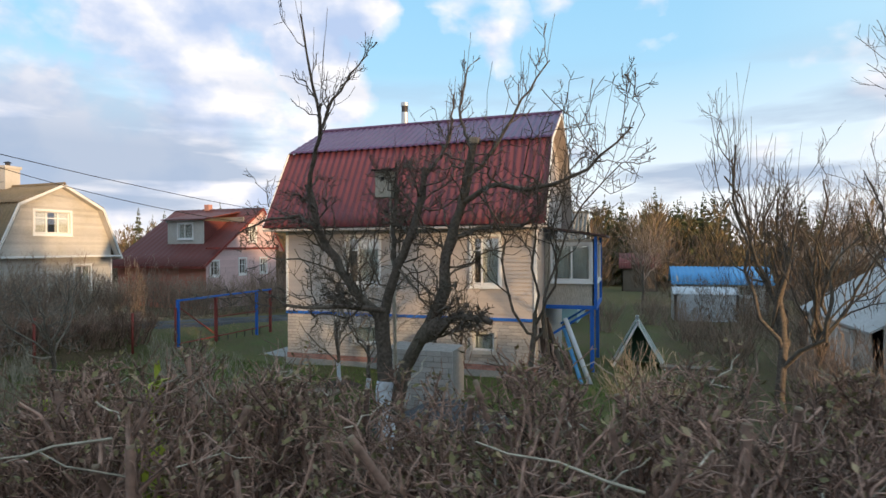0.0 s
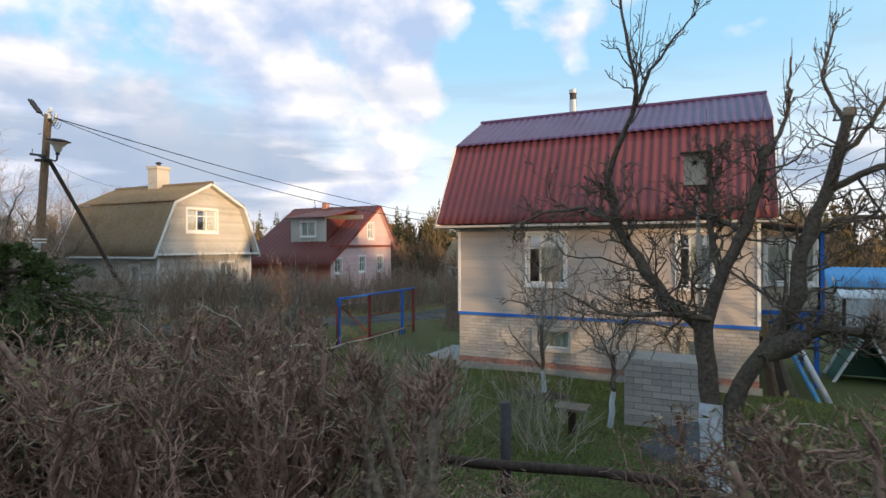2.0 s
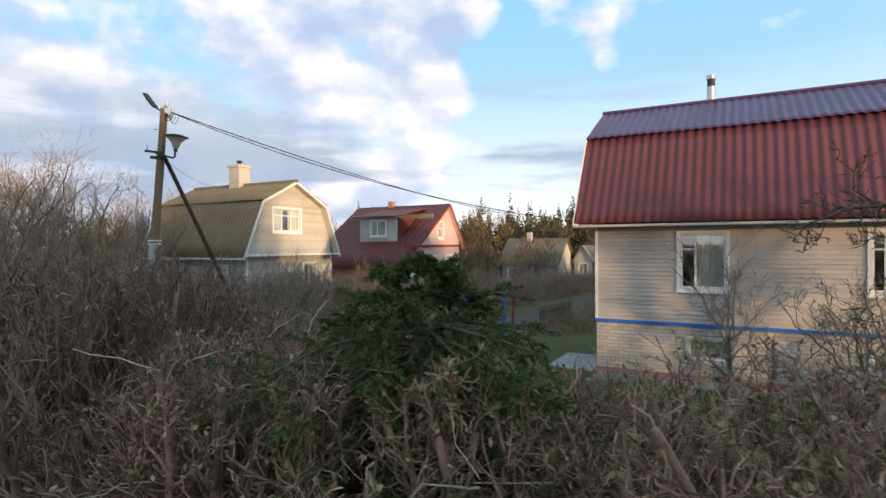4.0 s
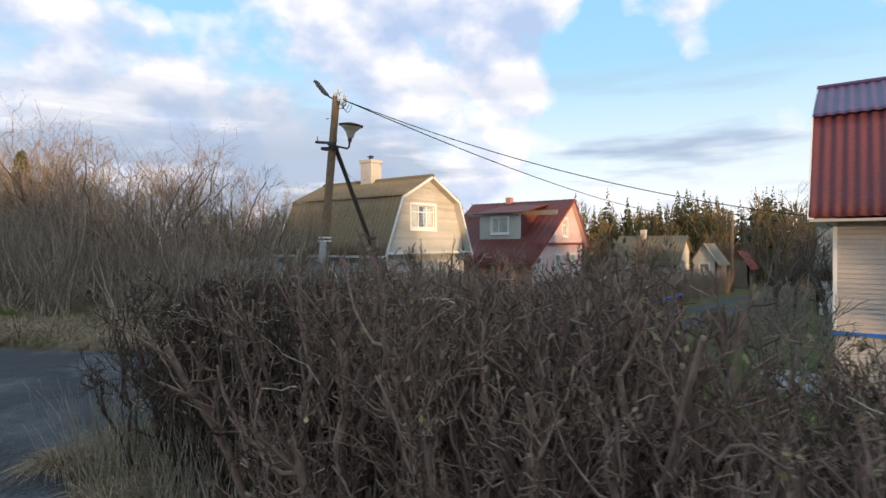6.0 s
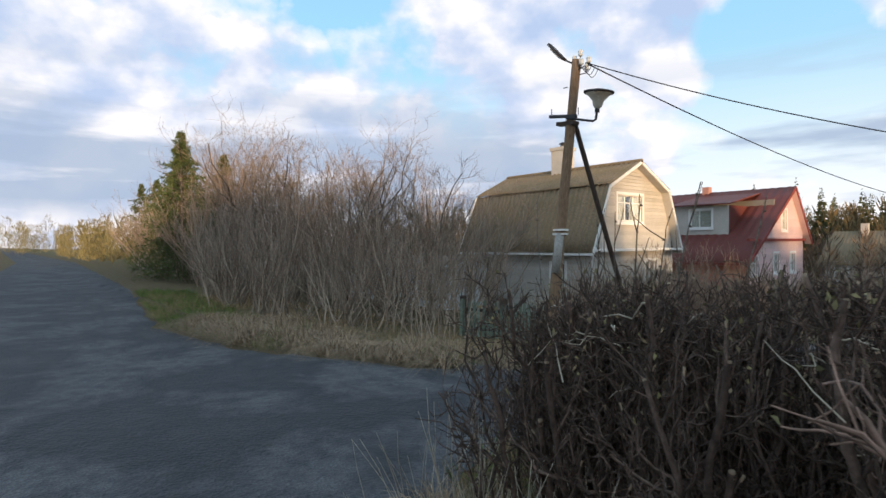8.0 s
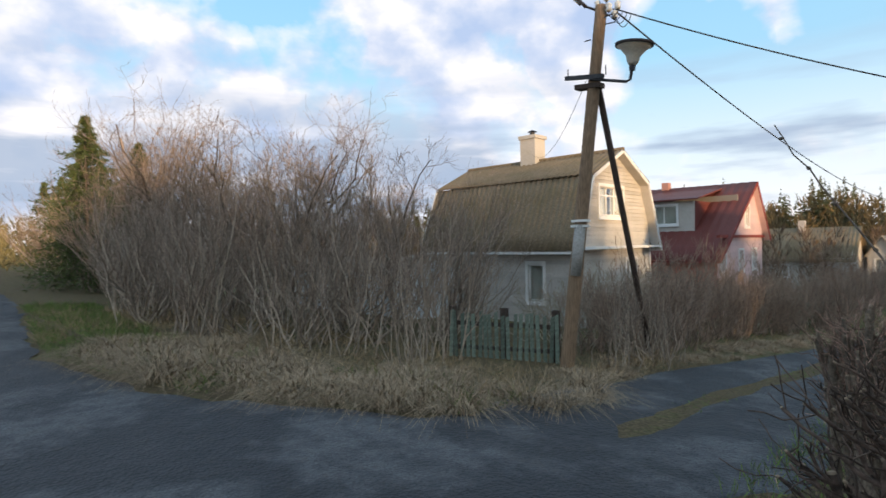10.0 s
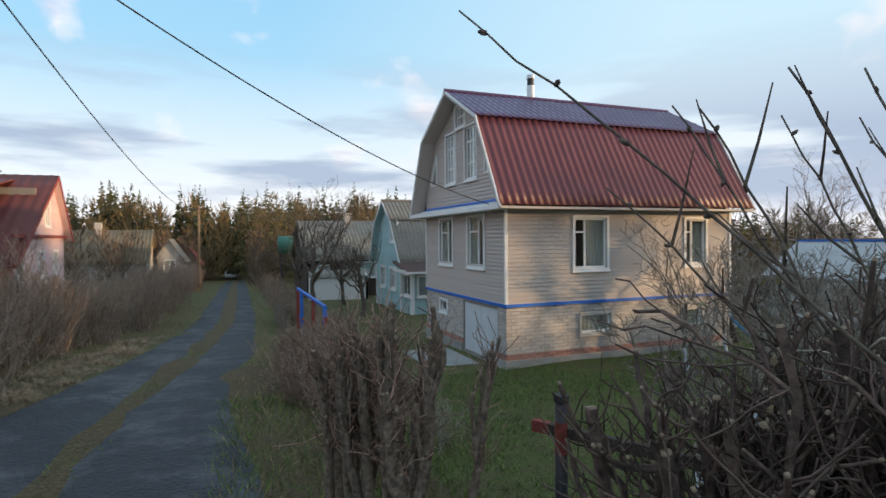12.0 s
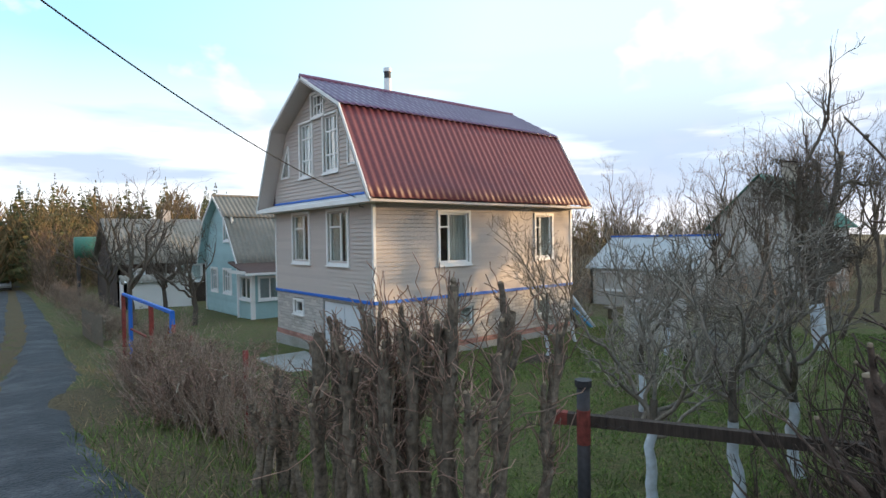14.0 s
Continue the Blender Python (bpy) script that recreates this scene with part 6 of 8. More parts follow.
def old_apple_tree():
    """Two stems from one whitewashed foot: wide crooked limbs, sawn heads, many spurs and water shoots."""
    global RNG
    RNG = np.random.default_rng(77)
    zb = ground_z(-2.75, 6.4) - 0.1
    main = bent([(-2.70, 6.42, zb), (-2.77, 6.45, -0.1), (-2.8, 6.5, 0.45), (-2.86, 6.55, 1.08)], (0.125, 0.095), 10)
    second = bent([(-2.70, 6.5, -0.3), (-2.58, 6.5, 0.3), (-2.2, 6.5, 0.97), (-1.96, 6.5, 1.4), (-1.92, 6.5, 2.1), (-1.66, 6.45, 2.66), (-1.52, 6.4, 3.38)], (0.10, 0.045), 20)
    limbs = [bent([(-2.86, 6.55, 1.05), (-3.44, 6.6, 1.6), (-3.8, 6.5, 2.3), (-3.93, 6.4, 2.92)], (0.07, 0.042)),
             bent([(-3.92, 6.42, 2.75), (-3.72, 6.25, 3.3), (-3.5, 6.1, 3.7), (-3.64, 6.0, 4.35), (-3.74, 5.95, 5.1)], (0.036, 0.010)),
             bent([(-3.54, 6.12, 3.62), (-3.34, 6.2, 4.1), (-2.95, 6.3, 4.6)], (0.022, 0.008)),
             bent([(-3.80, 6.5, 2.3), (-4.25, 6.7, 2.55), (-4.75, 6.6, 2.45), (-5.15, 6.5, 2.3)], (0.03, 0.009)),
             bent([(-2.86, 6.55, 1.05), (-2.66, 6.55, 1.75), (-2.40, 6.6, 2.3), (-2.25, 6.6, 3.1)], (0.075, 0.04)),
             bent([(-2.70, 6.6, 1.6), (-2.8, 6.8, 2.3), (-2.78, 6.9, 3.25)], (0.04, 0.02)),
             bent([(-1.70, 6.45, 2.6), (-1.27, 6.3, 2.84), (-0.72, 6.15, 2.70), (-0.15, 6.0, 2.85), (0.35, 5.9, 3.3)], (0.04, 0.009)),
             bent([(-1.93, 6.5, 2.1), (-1.5, 6.8, 2.35), (-1.05, 7.0, 2.3), (-0.7, 7.2, 2.6)], (0.035, 0.010)),
             bent([(-2.2, 6.5, 0.95), (-1.7, 6.3, 1.2), (-1.25, 6.1, 1.15)], (0.06, 0.035)),
             bent([(-2.80, 6.5, 1.2), (-3.2, 6.1, 1.3), (-3.75, 5.9, 1.25), (-4.3, 5.8, 1.5)], (0.04, 0.009)),
             bent([(-2.25, 6.6, 3.0), (-2.0, 6.9, 3.5), (-1.95, 7.0, 4.2)], (0.03, 0.008)),
             bent([(-1.54, 6.4, 3.25), (-1.75, 6.5, 3.8), (-1.6, 6.5, 4.4)], (0.022, 0.007)),
             bent([(-1.6, 6.4, 2.9), (-1.3, 6.6, 3.3), (-0.95, 6.6, 3.9), (-0.6, 6.5, 4.3)], (0.028, 0.007)),
             bent([(-2.45, 6.6, 2.2), (-2.9, 7.1, 2.4), (-3.3, 7.5, 2.6)], (0.03, 0.010))]
    P = np.concatenate([q[0] for q in limbs])
    R = np.concatenate([q[1] for q in limbs])
    lead = [1, 2, 10, 11, 12]
    body = [i for i in range(len(P)) if i not in lead]
    Pl, Rl = grow(*sprout(P[lead], np.minimum(R[lead], 0.02), 9, 0.25, 1.0, (30, 70), (0.12, 0.42), 0.5, 0.3), 6, 0.06, 0.08, 0.6)
    Pm, Rm = grow(*sprout(Pl, Rl, 5, 0.25, 1.0, (30, 75), (0.25, 0.5), 0.6, 0.3), 4, 0.08, 0.05, 0.5)
    P2, R2 = grow(*sprout(P[body], np.minimum(R[body], 0.03), 17, 0.10, 1.0, (35, 85), (0.16, 0.48), 0.5, 0.12), 7, 0.08, 0.06, 0.6)
    P3, R3 = grow(*sprout(P2, R2, 7, 0.2, 1.0, (30, 85), (0.3, 0.65), 0.6, 0.2), 5, 0.09, 0.05, 0.5)
    P4, R4 = grow(*sprout(P3, R3, 4, 0.2, 1.0, (30, 85), (0.25, 0.6), 0.7, 0.2), 3, 0.1, 0.0, 0.4)
    b, d, L, rr = sprout(P[[1, 2, 4, 5, 6, 10, 11, 12]], R[[1, 2, 4, 5, 6, 10, 11, 12]], 5, 0.4, 1.0, (5, 40), (0.3, 0.6), 0.3, 3.0)
    P5, R5 = grow(b, d, L, np.clip(rr, 0.004, 0.007), 6, 0.012, 0.04, 0.6)
    Ps, Rs = grow(*sprout(*second, 22, 0.25, 1.0, (40, 85), (0.12, 0.3), 0.25, 0.2), 7, 0.07, 0.05, 0.6)
    Pt, Rt = grow(*sprout(Ps, Rs, 6, 0.2, 1.0, (30, 80), (0.3, 0.6), 0.6, 0.2), 5, 0.09, 0.05, 0.5)
    crown = [(P2, np.maximum(R2, 0.005), 5), (P3, np.maximum(R3, 0.0042), 4), (P4, np.maximum(R4, 0.0034), 3), (P5, np.maximum(R5, 0.003), 4), (Ps, np.maximum(Rs, 0.005), 5), (Pt, np.maximum(Rt, 0.004), 3), (Pl, np.maximum(Rl, 0.005), 5), (Pm, np.maximum(Rm, 0.0036), 3)]
    ob = thing("fruit_tree", (-2.75, 6.42, zb), "old gnarled leafless apple tree with a whitewashed foot", "tree")
    part("trunk", tubes("trunk", [(main[0], knuckle(main[1], 0.07), 14)], BARK), None, ob)
    part("trunk", tubes("trunk", [(second[0], knuckle(second[1], 0.10), 12)], BARK), None, ob)
    for p, r in limbs:
        part("limb", tubes("limb", [(p, knuckle(r, 0.10), 8)], BARK), None, ob)
    tagged(part("crown", tubes("crown", crown, BARK), None, ob), kind="stuff")
    part("whitewash", tubes("whitewash", [(main[0][:, :6], main[1][:, :6] * 1.10 + 0.006, 14)], LIME), None, ob, "flaking whitewash")
    head = second[0][0, -1]
    part("sawn_head", tubes("sawn_head", [(np.array([[head - (0, 0, 0.03), head + (0.01, 0, 0.05), head + (0.01, 0, 0.055)]]), np.array([[0.06, 0.062, 0.01]]), 10)], CUTWOOD, False), None, ob)
    burl = np.array([[(-2.25, 6.42, 0.82), (-2.12, 6.38, 0.95), (-1.98, 6.36, 1.05), (-1.85, 6.36, 1.08)]])
    part("burl", tubes("burl", [(burl, np.array([[0.05, 0.13, 0.12, 0.03]]), 10)], BARK), None, ob)


def build_trees():
    def tree(label, x, y, turn, **kw):
        global RNG
        RNG = np.random.default_rng(int(1000 + 37 * x + 91 * y))
        ob = shrub_thing("fruit_tree", label, "tree", tree_meshes(**kw))
        ob.matrix_basis = place_plant(ob, x, y, turn)
        return ob

    old_apple_tree()
    tree("tall bare apple tree with upright shoots", -0.9, 6.6, 2.2, h=3.9, r=0.045, lean=(-0.12, 0.05), fork=1.5, limbs=4, shoots=6, wide=0.8, sub=4, twigs=3, fine=3, up=0.45)
    for x, y, h, tr in ((2.4, 9.3, 6.4, 0.2), (4.3, 9.0, 7.4, 1.4), (5.6, 7.4, 7.2, 2.9), (3.6, 11.6, 5.2, 0.8)):
        tree("leafless fruit tree with many upright shoots", x, y, tr, h=h, limb=(0.6, 0.95), r=0.075, fork=1.1, limbs=8, shoots=14, wide=0.7, sub=4, twigs=4, fine=3, up=0.9)
    for x, y, h, tr in ((-5.97, 10.9, 3.3, 0.4), (-3.4, 12.0, 2.9, 1.7), (-9.05, 6.6, 2.5, 3.0), (-11.7, 4.95, 1.9, 0.9), (-11.2, 4.5, 2.0, 5.1), (-10.4, 4.3, 2.1, 2.2), (-4.3, 8.9, 2.5, 4.0)):
        tree("young leafless fruit tree with whitewashed foot", x, y, tr, h=h, r=0.045, fork=0.65, limbs=7, white=0.6, wide=1.0, sub=5, twigs=5, fine=3, up=0.3, twig=GREYTWIG)
    for x, y, h, tr in ((-11.3, 27.5, 5.2, 0.5), (-9.2, 31.6, 4.0, 1.5), (-9.6, 25.6, 3.4, 2.5), (-11.4, 34.5, 5.0, 3.3)):
        tree("bare old apple tree beside the neighbour's cottage", x, y, tr, h=h, r=0.11, fork=1.0, limbs=8, wide=1.0, sub=5, twigs=4, fine=3, up=0.25)
    far = [shrub_thing("bare_tree", "leafless grey-brown wild tree beside the road", "tree", tree_meshes(h=5.6, r=0.09, fork=1.0, limbs=10, up=0.4, wide=0.85, sub=6, twigs=5, fine=4, twig=WILDTWIG), "bare trees by the road") for _ in range(2)]
    rnd = random.Random(5)
    for i, (x, y, s) in enumerate(((-30.5, 7.9, 0.95), (-34.5, 7.9, 1.05), (-27.6, 8.4, 0.85), (-38.5, 8.2, 1.1), (-26, 10.6, 0.85), (-29.5, 10.2, 0.95), (-33, 9.4, 1.0), (-36.5, 9.8, 1.05), (-40, 10.4, 1.1), (-44, 10, 1.2), (-49, 11, 1.3), (-23.8, 11.0, 0.62), (-31.5, 13, 0.95), (-38, 14, 1.1), (-55, 12, 1.4), (-34.5, 18, 1.0), (-40, 22, 1.2), (12, 10.5, 1.1), (15, 16, 1.2), (11, 33, 1.2), (18, 25, 1.3), (1, 33, 0.9), (-3, 36, 0.9), (20, 14, 1.3))):
        ob = far[i % 2] if i < 2 else copy_thing(far[i % 2], Matrix.Identity(4))
        ob.matrix_basis = place_plant(ob, x, y, rnd.uniform(0, 6.28), s, s)


def spruce_meshes(h=8.0, whorls=26, per=11, width=1.7, droop=0.25, needle=0.10, dens=16, power=1.05):
    P0, R0 = grow(np.array([[0.0, 0, 0]]), np.array([[0, 0, 1.0]]), [h], [h * 0.012], 8, 0.004, 0, 0.95)
    z = (np.repeat(np.linspace(0.06, 0.985, whorls), per) + RNG.uniform(-0.02, 0.02, whorls * per)) * h
    a = RNG.uniform(0, 2 * np.pi, len(z))
    n = len(z)
    L = width * np.clip(1 - z / h, 0, 1) ** power * RNG.uniform(0.45, 1.15, n) + 0.05
    way = unit(np.c_[np.cos(a), np.sin(a), RNG.normal(0.1, 0.1, n)])
    base = np.c_[np.zeros((n, 2)), z]
    P, R = grow(base, way, L, 0.012 * np.ones(n), 5, 0.02, -droop, 0.7)
    P2, R2 = grow(*sprout(P, R, 7, 0.15, 1.0, (30, 60), (0.25, 0.45), 0.6, -0.1), 3, 0.03, -0.15, 0.5)
    b1, d1 = along(P, dens, 0.2, 1.0)
    b2, d2 = along(P2, dens // 2, 0.0, 1.0)
    b, d = np.concatenate([b1, b2]), np.concatenate([d1, d2])
    w = unit(d + RNG.normal(0, 0.55, d.shape))
    nd = blades("needles", b, w, needle * RNG.uniform(0.7, 1.3, len(b)), needle * 0.22 * np.ones(len(b)), NEEDLE)
    return [("trunk", tubes("trunk", [(P0, R0, 8)], BARK)), ("branchwork", tubes("branchwork", [(P, R, 4), (P2, np.maximum(R2, 0.003), 3)], BARK)), ("needles", nd)]


def build_spruces():
    global RNG
    RNG = np.random.default_rng(9)
    # low spreading spruce just behind the hedge
    ob = shrub_thing("young_spruce", "small bushy dark green spruce growing in the hedge", "tree", spruce_meshes(1.95, 14, 15, 1.3, 0.22, 0.034, 150, 0.42))
    ob.matrix_basis = place_plant(ob, -7.05, 1.6, 0.3)
    tall = shrub_thing("spruce_tree", "tall dark green spruce tree beside the road", "tree", spruce_meshes(9.0, 19, 8, 3.6, 0.12, 0.22, 16, 0.85), "spruces by the road")
    for i, (x, y, s) in enumerate(((-42.6, 7.0, 0.86), (-40.2, 8.4, 0.72), (-45.5, 7.6, 0.8), (-48.5, 8.6, 0.9), (-53, 9.2, 0.85), (-58, 10.5, 0.9), (-70, 13, 1.05), (-82, 14, 1.1), (-96, 15, 1.2))):
        o = tall if i == 0 else copy_thing(tall, Matrix.Identity(4))
        o.matrix_basis = place_plant(o, x, y, i * 1.3, s, s)


def build_forest():
    """The far wood as one body of many trees, conifers and bare birches."""
    V, F, off = [], [], 0
    rnd = np.random.default_rng(4)

    gz = lambda y: np.interp(y, [20, 40, 55, 70, 95, 130], [-1.4, -1.9, -2.3, -3.0, -4.3, -4.8])

    def conifers(n, xr, yr, hr):
        x, y, h = rnd.uniform(*xr, n), rnd.uniform(*yr, n), rnd.uniform(*hr, n)
        per = 150
        t = rnd.uniform(0, 1, (n, per)) ** 0.8
        a = rnd.uniform(0, 2 * np.pi, (n, per))
        wid = h[:, None] * 0.16 * (1 - t) * rnd.uniform(0.6, 1.15, (n, per)) + 0.1
        b = np.stack([x[:, None] + 0 * t, y[:, None] + 0 * t, h[:, None] * (0.12 + 0.88 * t) + gz(y)[:, None]], -1)
        d = unit(np.stack([np.cos(a), np.sin(a), rnd.uniform(-0.55, 0.1, (n, per))], -1))
        tip = np.array([0, 0, 1.0]) * np.where(t > 0.965, 1, 0)[..., None]
        d = unit(d + tip * 6)
        return b.reshape(-1, 3), d.reshape(-1, 3), (wid * 1.25).ravel(), (wid * 0.55 + 0.15).ravel()

    def birches(n, xr, yr, hr):
        x, y, h = rnd.uniform(*xr, n), rnd.uniform(*yr, n), rnd.uniform(*hr, n)
        per = 200
        t = rnd.uniform(0.12, 1, (n, per))
        a = rnd.uniform(0, 2 * np.pi, (n, per))
        rad = h[:, None] * 0.17 * np.sqrt(np.clip(1 - ((t - 0.5) / 0.52) ** 2, 0.02, 1)) * rnd.uniform(0.0, 1.0, (n, per))
        b = np.stack([x[:, None] + np.cos(a) * rad, y[:, None] + np.sin(a) * rad, h[:, None] * t + gz(y)[:, None] - 0.5], -1)
        d = unit(np.stack([np.cos(a) * 0.5, np.sin(a) * 0.5, rnd.uniform(0.6, 1.4, (n, per))], -1))
        return b.reshape(-1, 3), d.reshape(-1, 3), h.repeat(per) * rnd.uniform(0.08, 0.16, n * per), rnd.uniform(0.06, 0.19, n * per)

    c = [conifers(230, (-75, 14), (88, 128), (11.5, 15.5)), conifers(90, (-130, -60), (60, 140), (10, 14)), conifers(80, (10, 120), (85, 130), (9.5, 13)), conifers(30, (-12.5, -5), (66, 86), (8.5, 11.5))]
    c[3] = (c[3][0], c[3][1], c[3][2] * 0.8, c[3][3] * 0.5)
    me = blades("far_spruce_wood", *[np.concatenate([q[i] for q in c]) for i in range(4)], FARCONIFER)
    tagged(new("far_spruce_wood", me), "far dark green spruce wood behind the gardens", "forest", kind="stuff")
    c = [birches(230, (-80, 14), (80, 112), (8, 12)), birches(140, (-160, -55), (40, 120), (6, 10)), birches(150, (-175, -92), (16, 60), (5, 9)), birches(170, (5, 140), (62, 110), (6, 9.5)), birches(44, (-12.5, -6), (60, 80), (6, 9))]
    c[4] = (c[4][0], c[4][1], c[4][2] * 0.8, c[4][3] * 0.35)
    me = blades("far_birch_wood", *[np.concatenate([q[i] for q in c]) for i in range(4)], FARBIRCH)
    tagged(new("far_birch_wood", me), "far leafless tan birch wood in low sunlight", "forest", kind="stuff")
    c = [birches(90, (2.2, 17), (13, 33), (1.7, 3.0)), birches(150, (8.5, 42), (4, 26), (1.8, 3.8)), birches(70, (-4, 34), (38, 62), (3.5, 6.5)), birches(60, (14, 60), (12, 50), (4, 7)), birches(60, (-60, -30), (24, 60), (3, 5.5)), birches(50, (-34, -21), (34, 70), (3, 4.6)), birches(40, (-13, -3), (46, 64), (3, 5.5)), birches(30, (-22, -17), (55, 90), (3, 6))]
    b, d, L, W = [np.concatenate([q[i] for q in c]) for i in range(4)]
    lane_of_sun = b[:, 1] + 0.435 * b[:, 0]
    open_ = ~((b[:, 0] > 2) & (lane_of_sun > 11.0) & (lane_of_sun < 13.4))
    b, d, L, W = b[open_], d[open_], L[open_], W[open_]
    near = (b[:, 1] < 33) & (b[:, 0] > 2)
    b[:, 2] += np.where(near, 0.2, 0.4)
    W = np.where(near, W * 0.22, W)
    me = blades("far_thicket", b, d, L * 1.2, W * 0.45, FARBUSH)
    tagged(new("far_thicket", me), "leafless brown thicket and garden trees farther off", "bushes", kind="stuff")
    # yellow verge bushes down the far road
    c = [birches(26, (-120, -64), (6.5, 10), (2.5, 5)), birches(40, (-140, -60), (-9, -4.5), (2, 3.4)), birches(70, (-200, -112), (-16, 24), (3.5, 7.5))]
    b, d, L, W = [np.concatenate([q[i] for q in c]) for i in range(4)]
    b[:, 2] += 1.9
    tagged(new("far_verge_bushes", blades("far_verge_bushes", b, d, L, W * 0.6, LEAF)), "yellowing bushes lining the far road", "bushes", kind="stuff")
    # unseen tree belt added to the east and south-east to shade the gardens
    c = [birches(190, (44, 54), (-75, 14), (6.4, 9.0)), conifers(150, (46, 56), (-75, 14), (6.5, 8.4))]
    c += [conifers(150, (46, 56), (-110, -19), (10, 13)), birches(120, (44, 54), (-110, -19), (9, 12))]
    b, d, L, W = [np.concatenate([q[i] for q in c]) for i in range(4)]
    # a gap cut in the added belt lets sun onto the house's south wall
    gap = b[:, 1] + 0.435 * (b[:, 0] - 50)
    keep = (gap < -13.2) | (gap > -8.3) | (b[:, 2] < 1.8)
    b, d, L, W = b[keep], d[keep], L[keep], W[keep]
    tagged(new("far_tree_belt", blades("far_tree_belt", b, d, L * 1.3, W * 2.5, FARBIRCH)), "unseen belt of trees added in the east to shade the gardens", "forest", kind="stuff")


def build_grass():
    rnd = np.random.default_rng(9)

    def field(name, label, n, xr, yr, hr, mat, keep, flop=0.5, wid=0.006):
        x, y = rnd.uniform(*xr, n), rnd.uniform(*yr, n)
        ok = np.array([keep(a, b) for a, b in zip(x, y)])
        x, y = x[ok], y[ok]
        z = np.array([ground_z(a, b) for a, b in zip(x, y)]) - 0.01
        clump = np.array([0.5 + 0.5 * noise.noise(Vector((a * 1.6, b * 1.6, 0))) for a, b in zip(x, y)])
        tuft = np.array([0.5 + 0.5 * noise.noise(Vector((a * 4.3, b * 4.3, 5))) for a, b in zip(x, y)])
        L = rnd.uniform(*hr, len(x)) * (0.15 + 0.8 * clump + 2.2 * tuft ** 3)
        d = unit(np.c_[rnd.normal(0, flop, (len(x), 2)), np.ones(len(x))])
        me = blades(name, np.c_[x, y, z], d, L, wid * rnd.uniform(0.7, 1.5, len(x)), mat, 0.08)
        tagged(new(name, me), label, "grass", kind="stuff")

    off_lane = lambda a, b: not (abs(a - lane_x(b)) < 1.25 and b > 3.5) and b > road_edge(a) + 0.05
    west = lambda a, b: a < lane_x(b) - 1.25 and b > road_edge(a) + 0.1 and off_lane(a, b)
    field("dry_verge_grass", "tall straw-coloured dry grass on the lane's verge", 30000, (-31, -16.5), (2.2, 11), (0.12, 0.36), STRAW, lambda a, b: west(a, b) and b < (11.2 if a > -18.5 else 7.2) and noise.noise(Vector((a * 0.8, b * 1.5, 2))) > -0.16, 0.95)
    field("lane_verge_grass", "short dry and green grass beside the lane", 14000, (-19.6, -13.6), (4, 34), (0.07, 0.22), STRAW, lambda a, b: 1.2 < abs(a - lane_x(b)) < 2.9 and b > road_edge(a), 0.6)
    field("lane_middle_grass", "patchy green grass between the wheel tracks", 12000, (-17, -14.4), (6.0, 30), (0.03, 0.09), GREENGRASS, lambda a, b: abs(a - lane_x(b)) < 0.26 and noise.noise(Vector((a * 0.9, b * 0.9, 8))) > 0.08, 0.6, 0.005)
    field("lawn_grass", "short green lawn grass in the yard", 90000, (-13.3, 0), (2.8, 14), (0.04, 0.13), GREENGRASS, lambda a, b: b < 13.2, 0.8, 0.009)
    field("lawn_dry_grass", "short dry straw grass in the lawn", 30000, (-13.3, 0), (2.8, 13.2), (0.03, 0.09), STRAW, lambda a, b: noise.noise(Vector((a * 0.6, b * 0.6, 3))) > -0.1, 0.9, 0.005)
    field("hedge_foot_grass", "dry grass and weeds at the hedge's foot", 16000, (-15.4, 5), (0.7, 3.2), (0.12, 0.42), STRAW, lambda a, b: b > road_edge(a) + 0.02, 0.5)
    field("corner_grass", "green grass at the hedge's corner by the lane", 9000, (-15.6, -12.6), (1.0, 9), (0.06, 0.22), GREENGRASS, lambda a, b: b > road_edge(a) + 0.02 and a > lane_x(b) + 1.15, 0.5)
    field("verge_green_grass", "green grass tufts on the road's verge", 42000, (-34, -17.6), (1.8, 5.6), (0.06, 0.24), GREENGRASS, lambda a, b: west(a, b) and b < road_edge(a) + 1.9 and noise.noise(Vector((a * 0.7, b * 0.9, 4))) > lerp(a, (-26, -0.5), (-20, 0.15)), 0.6)


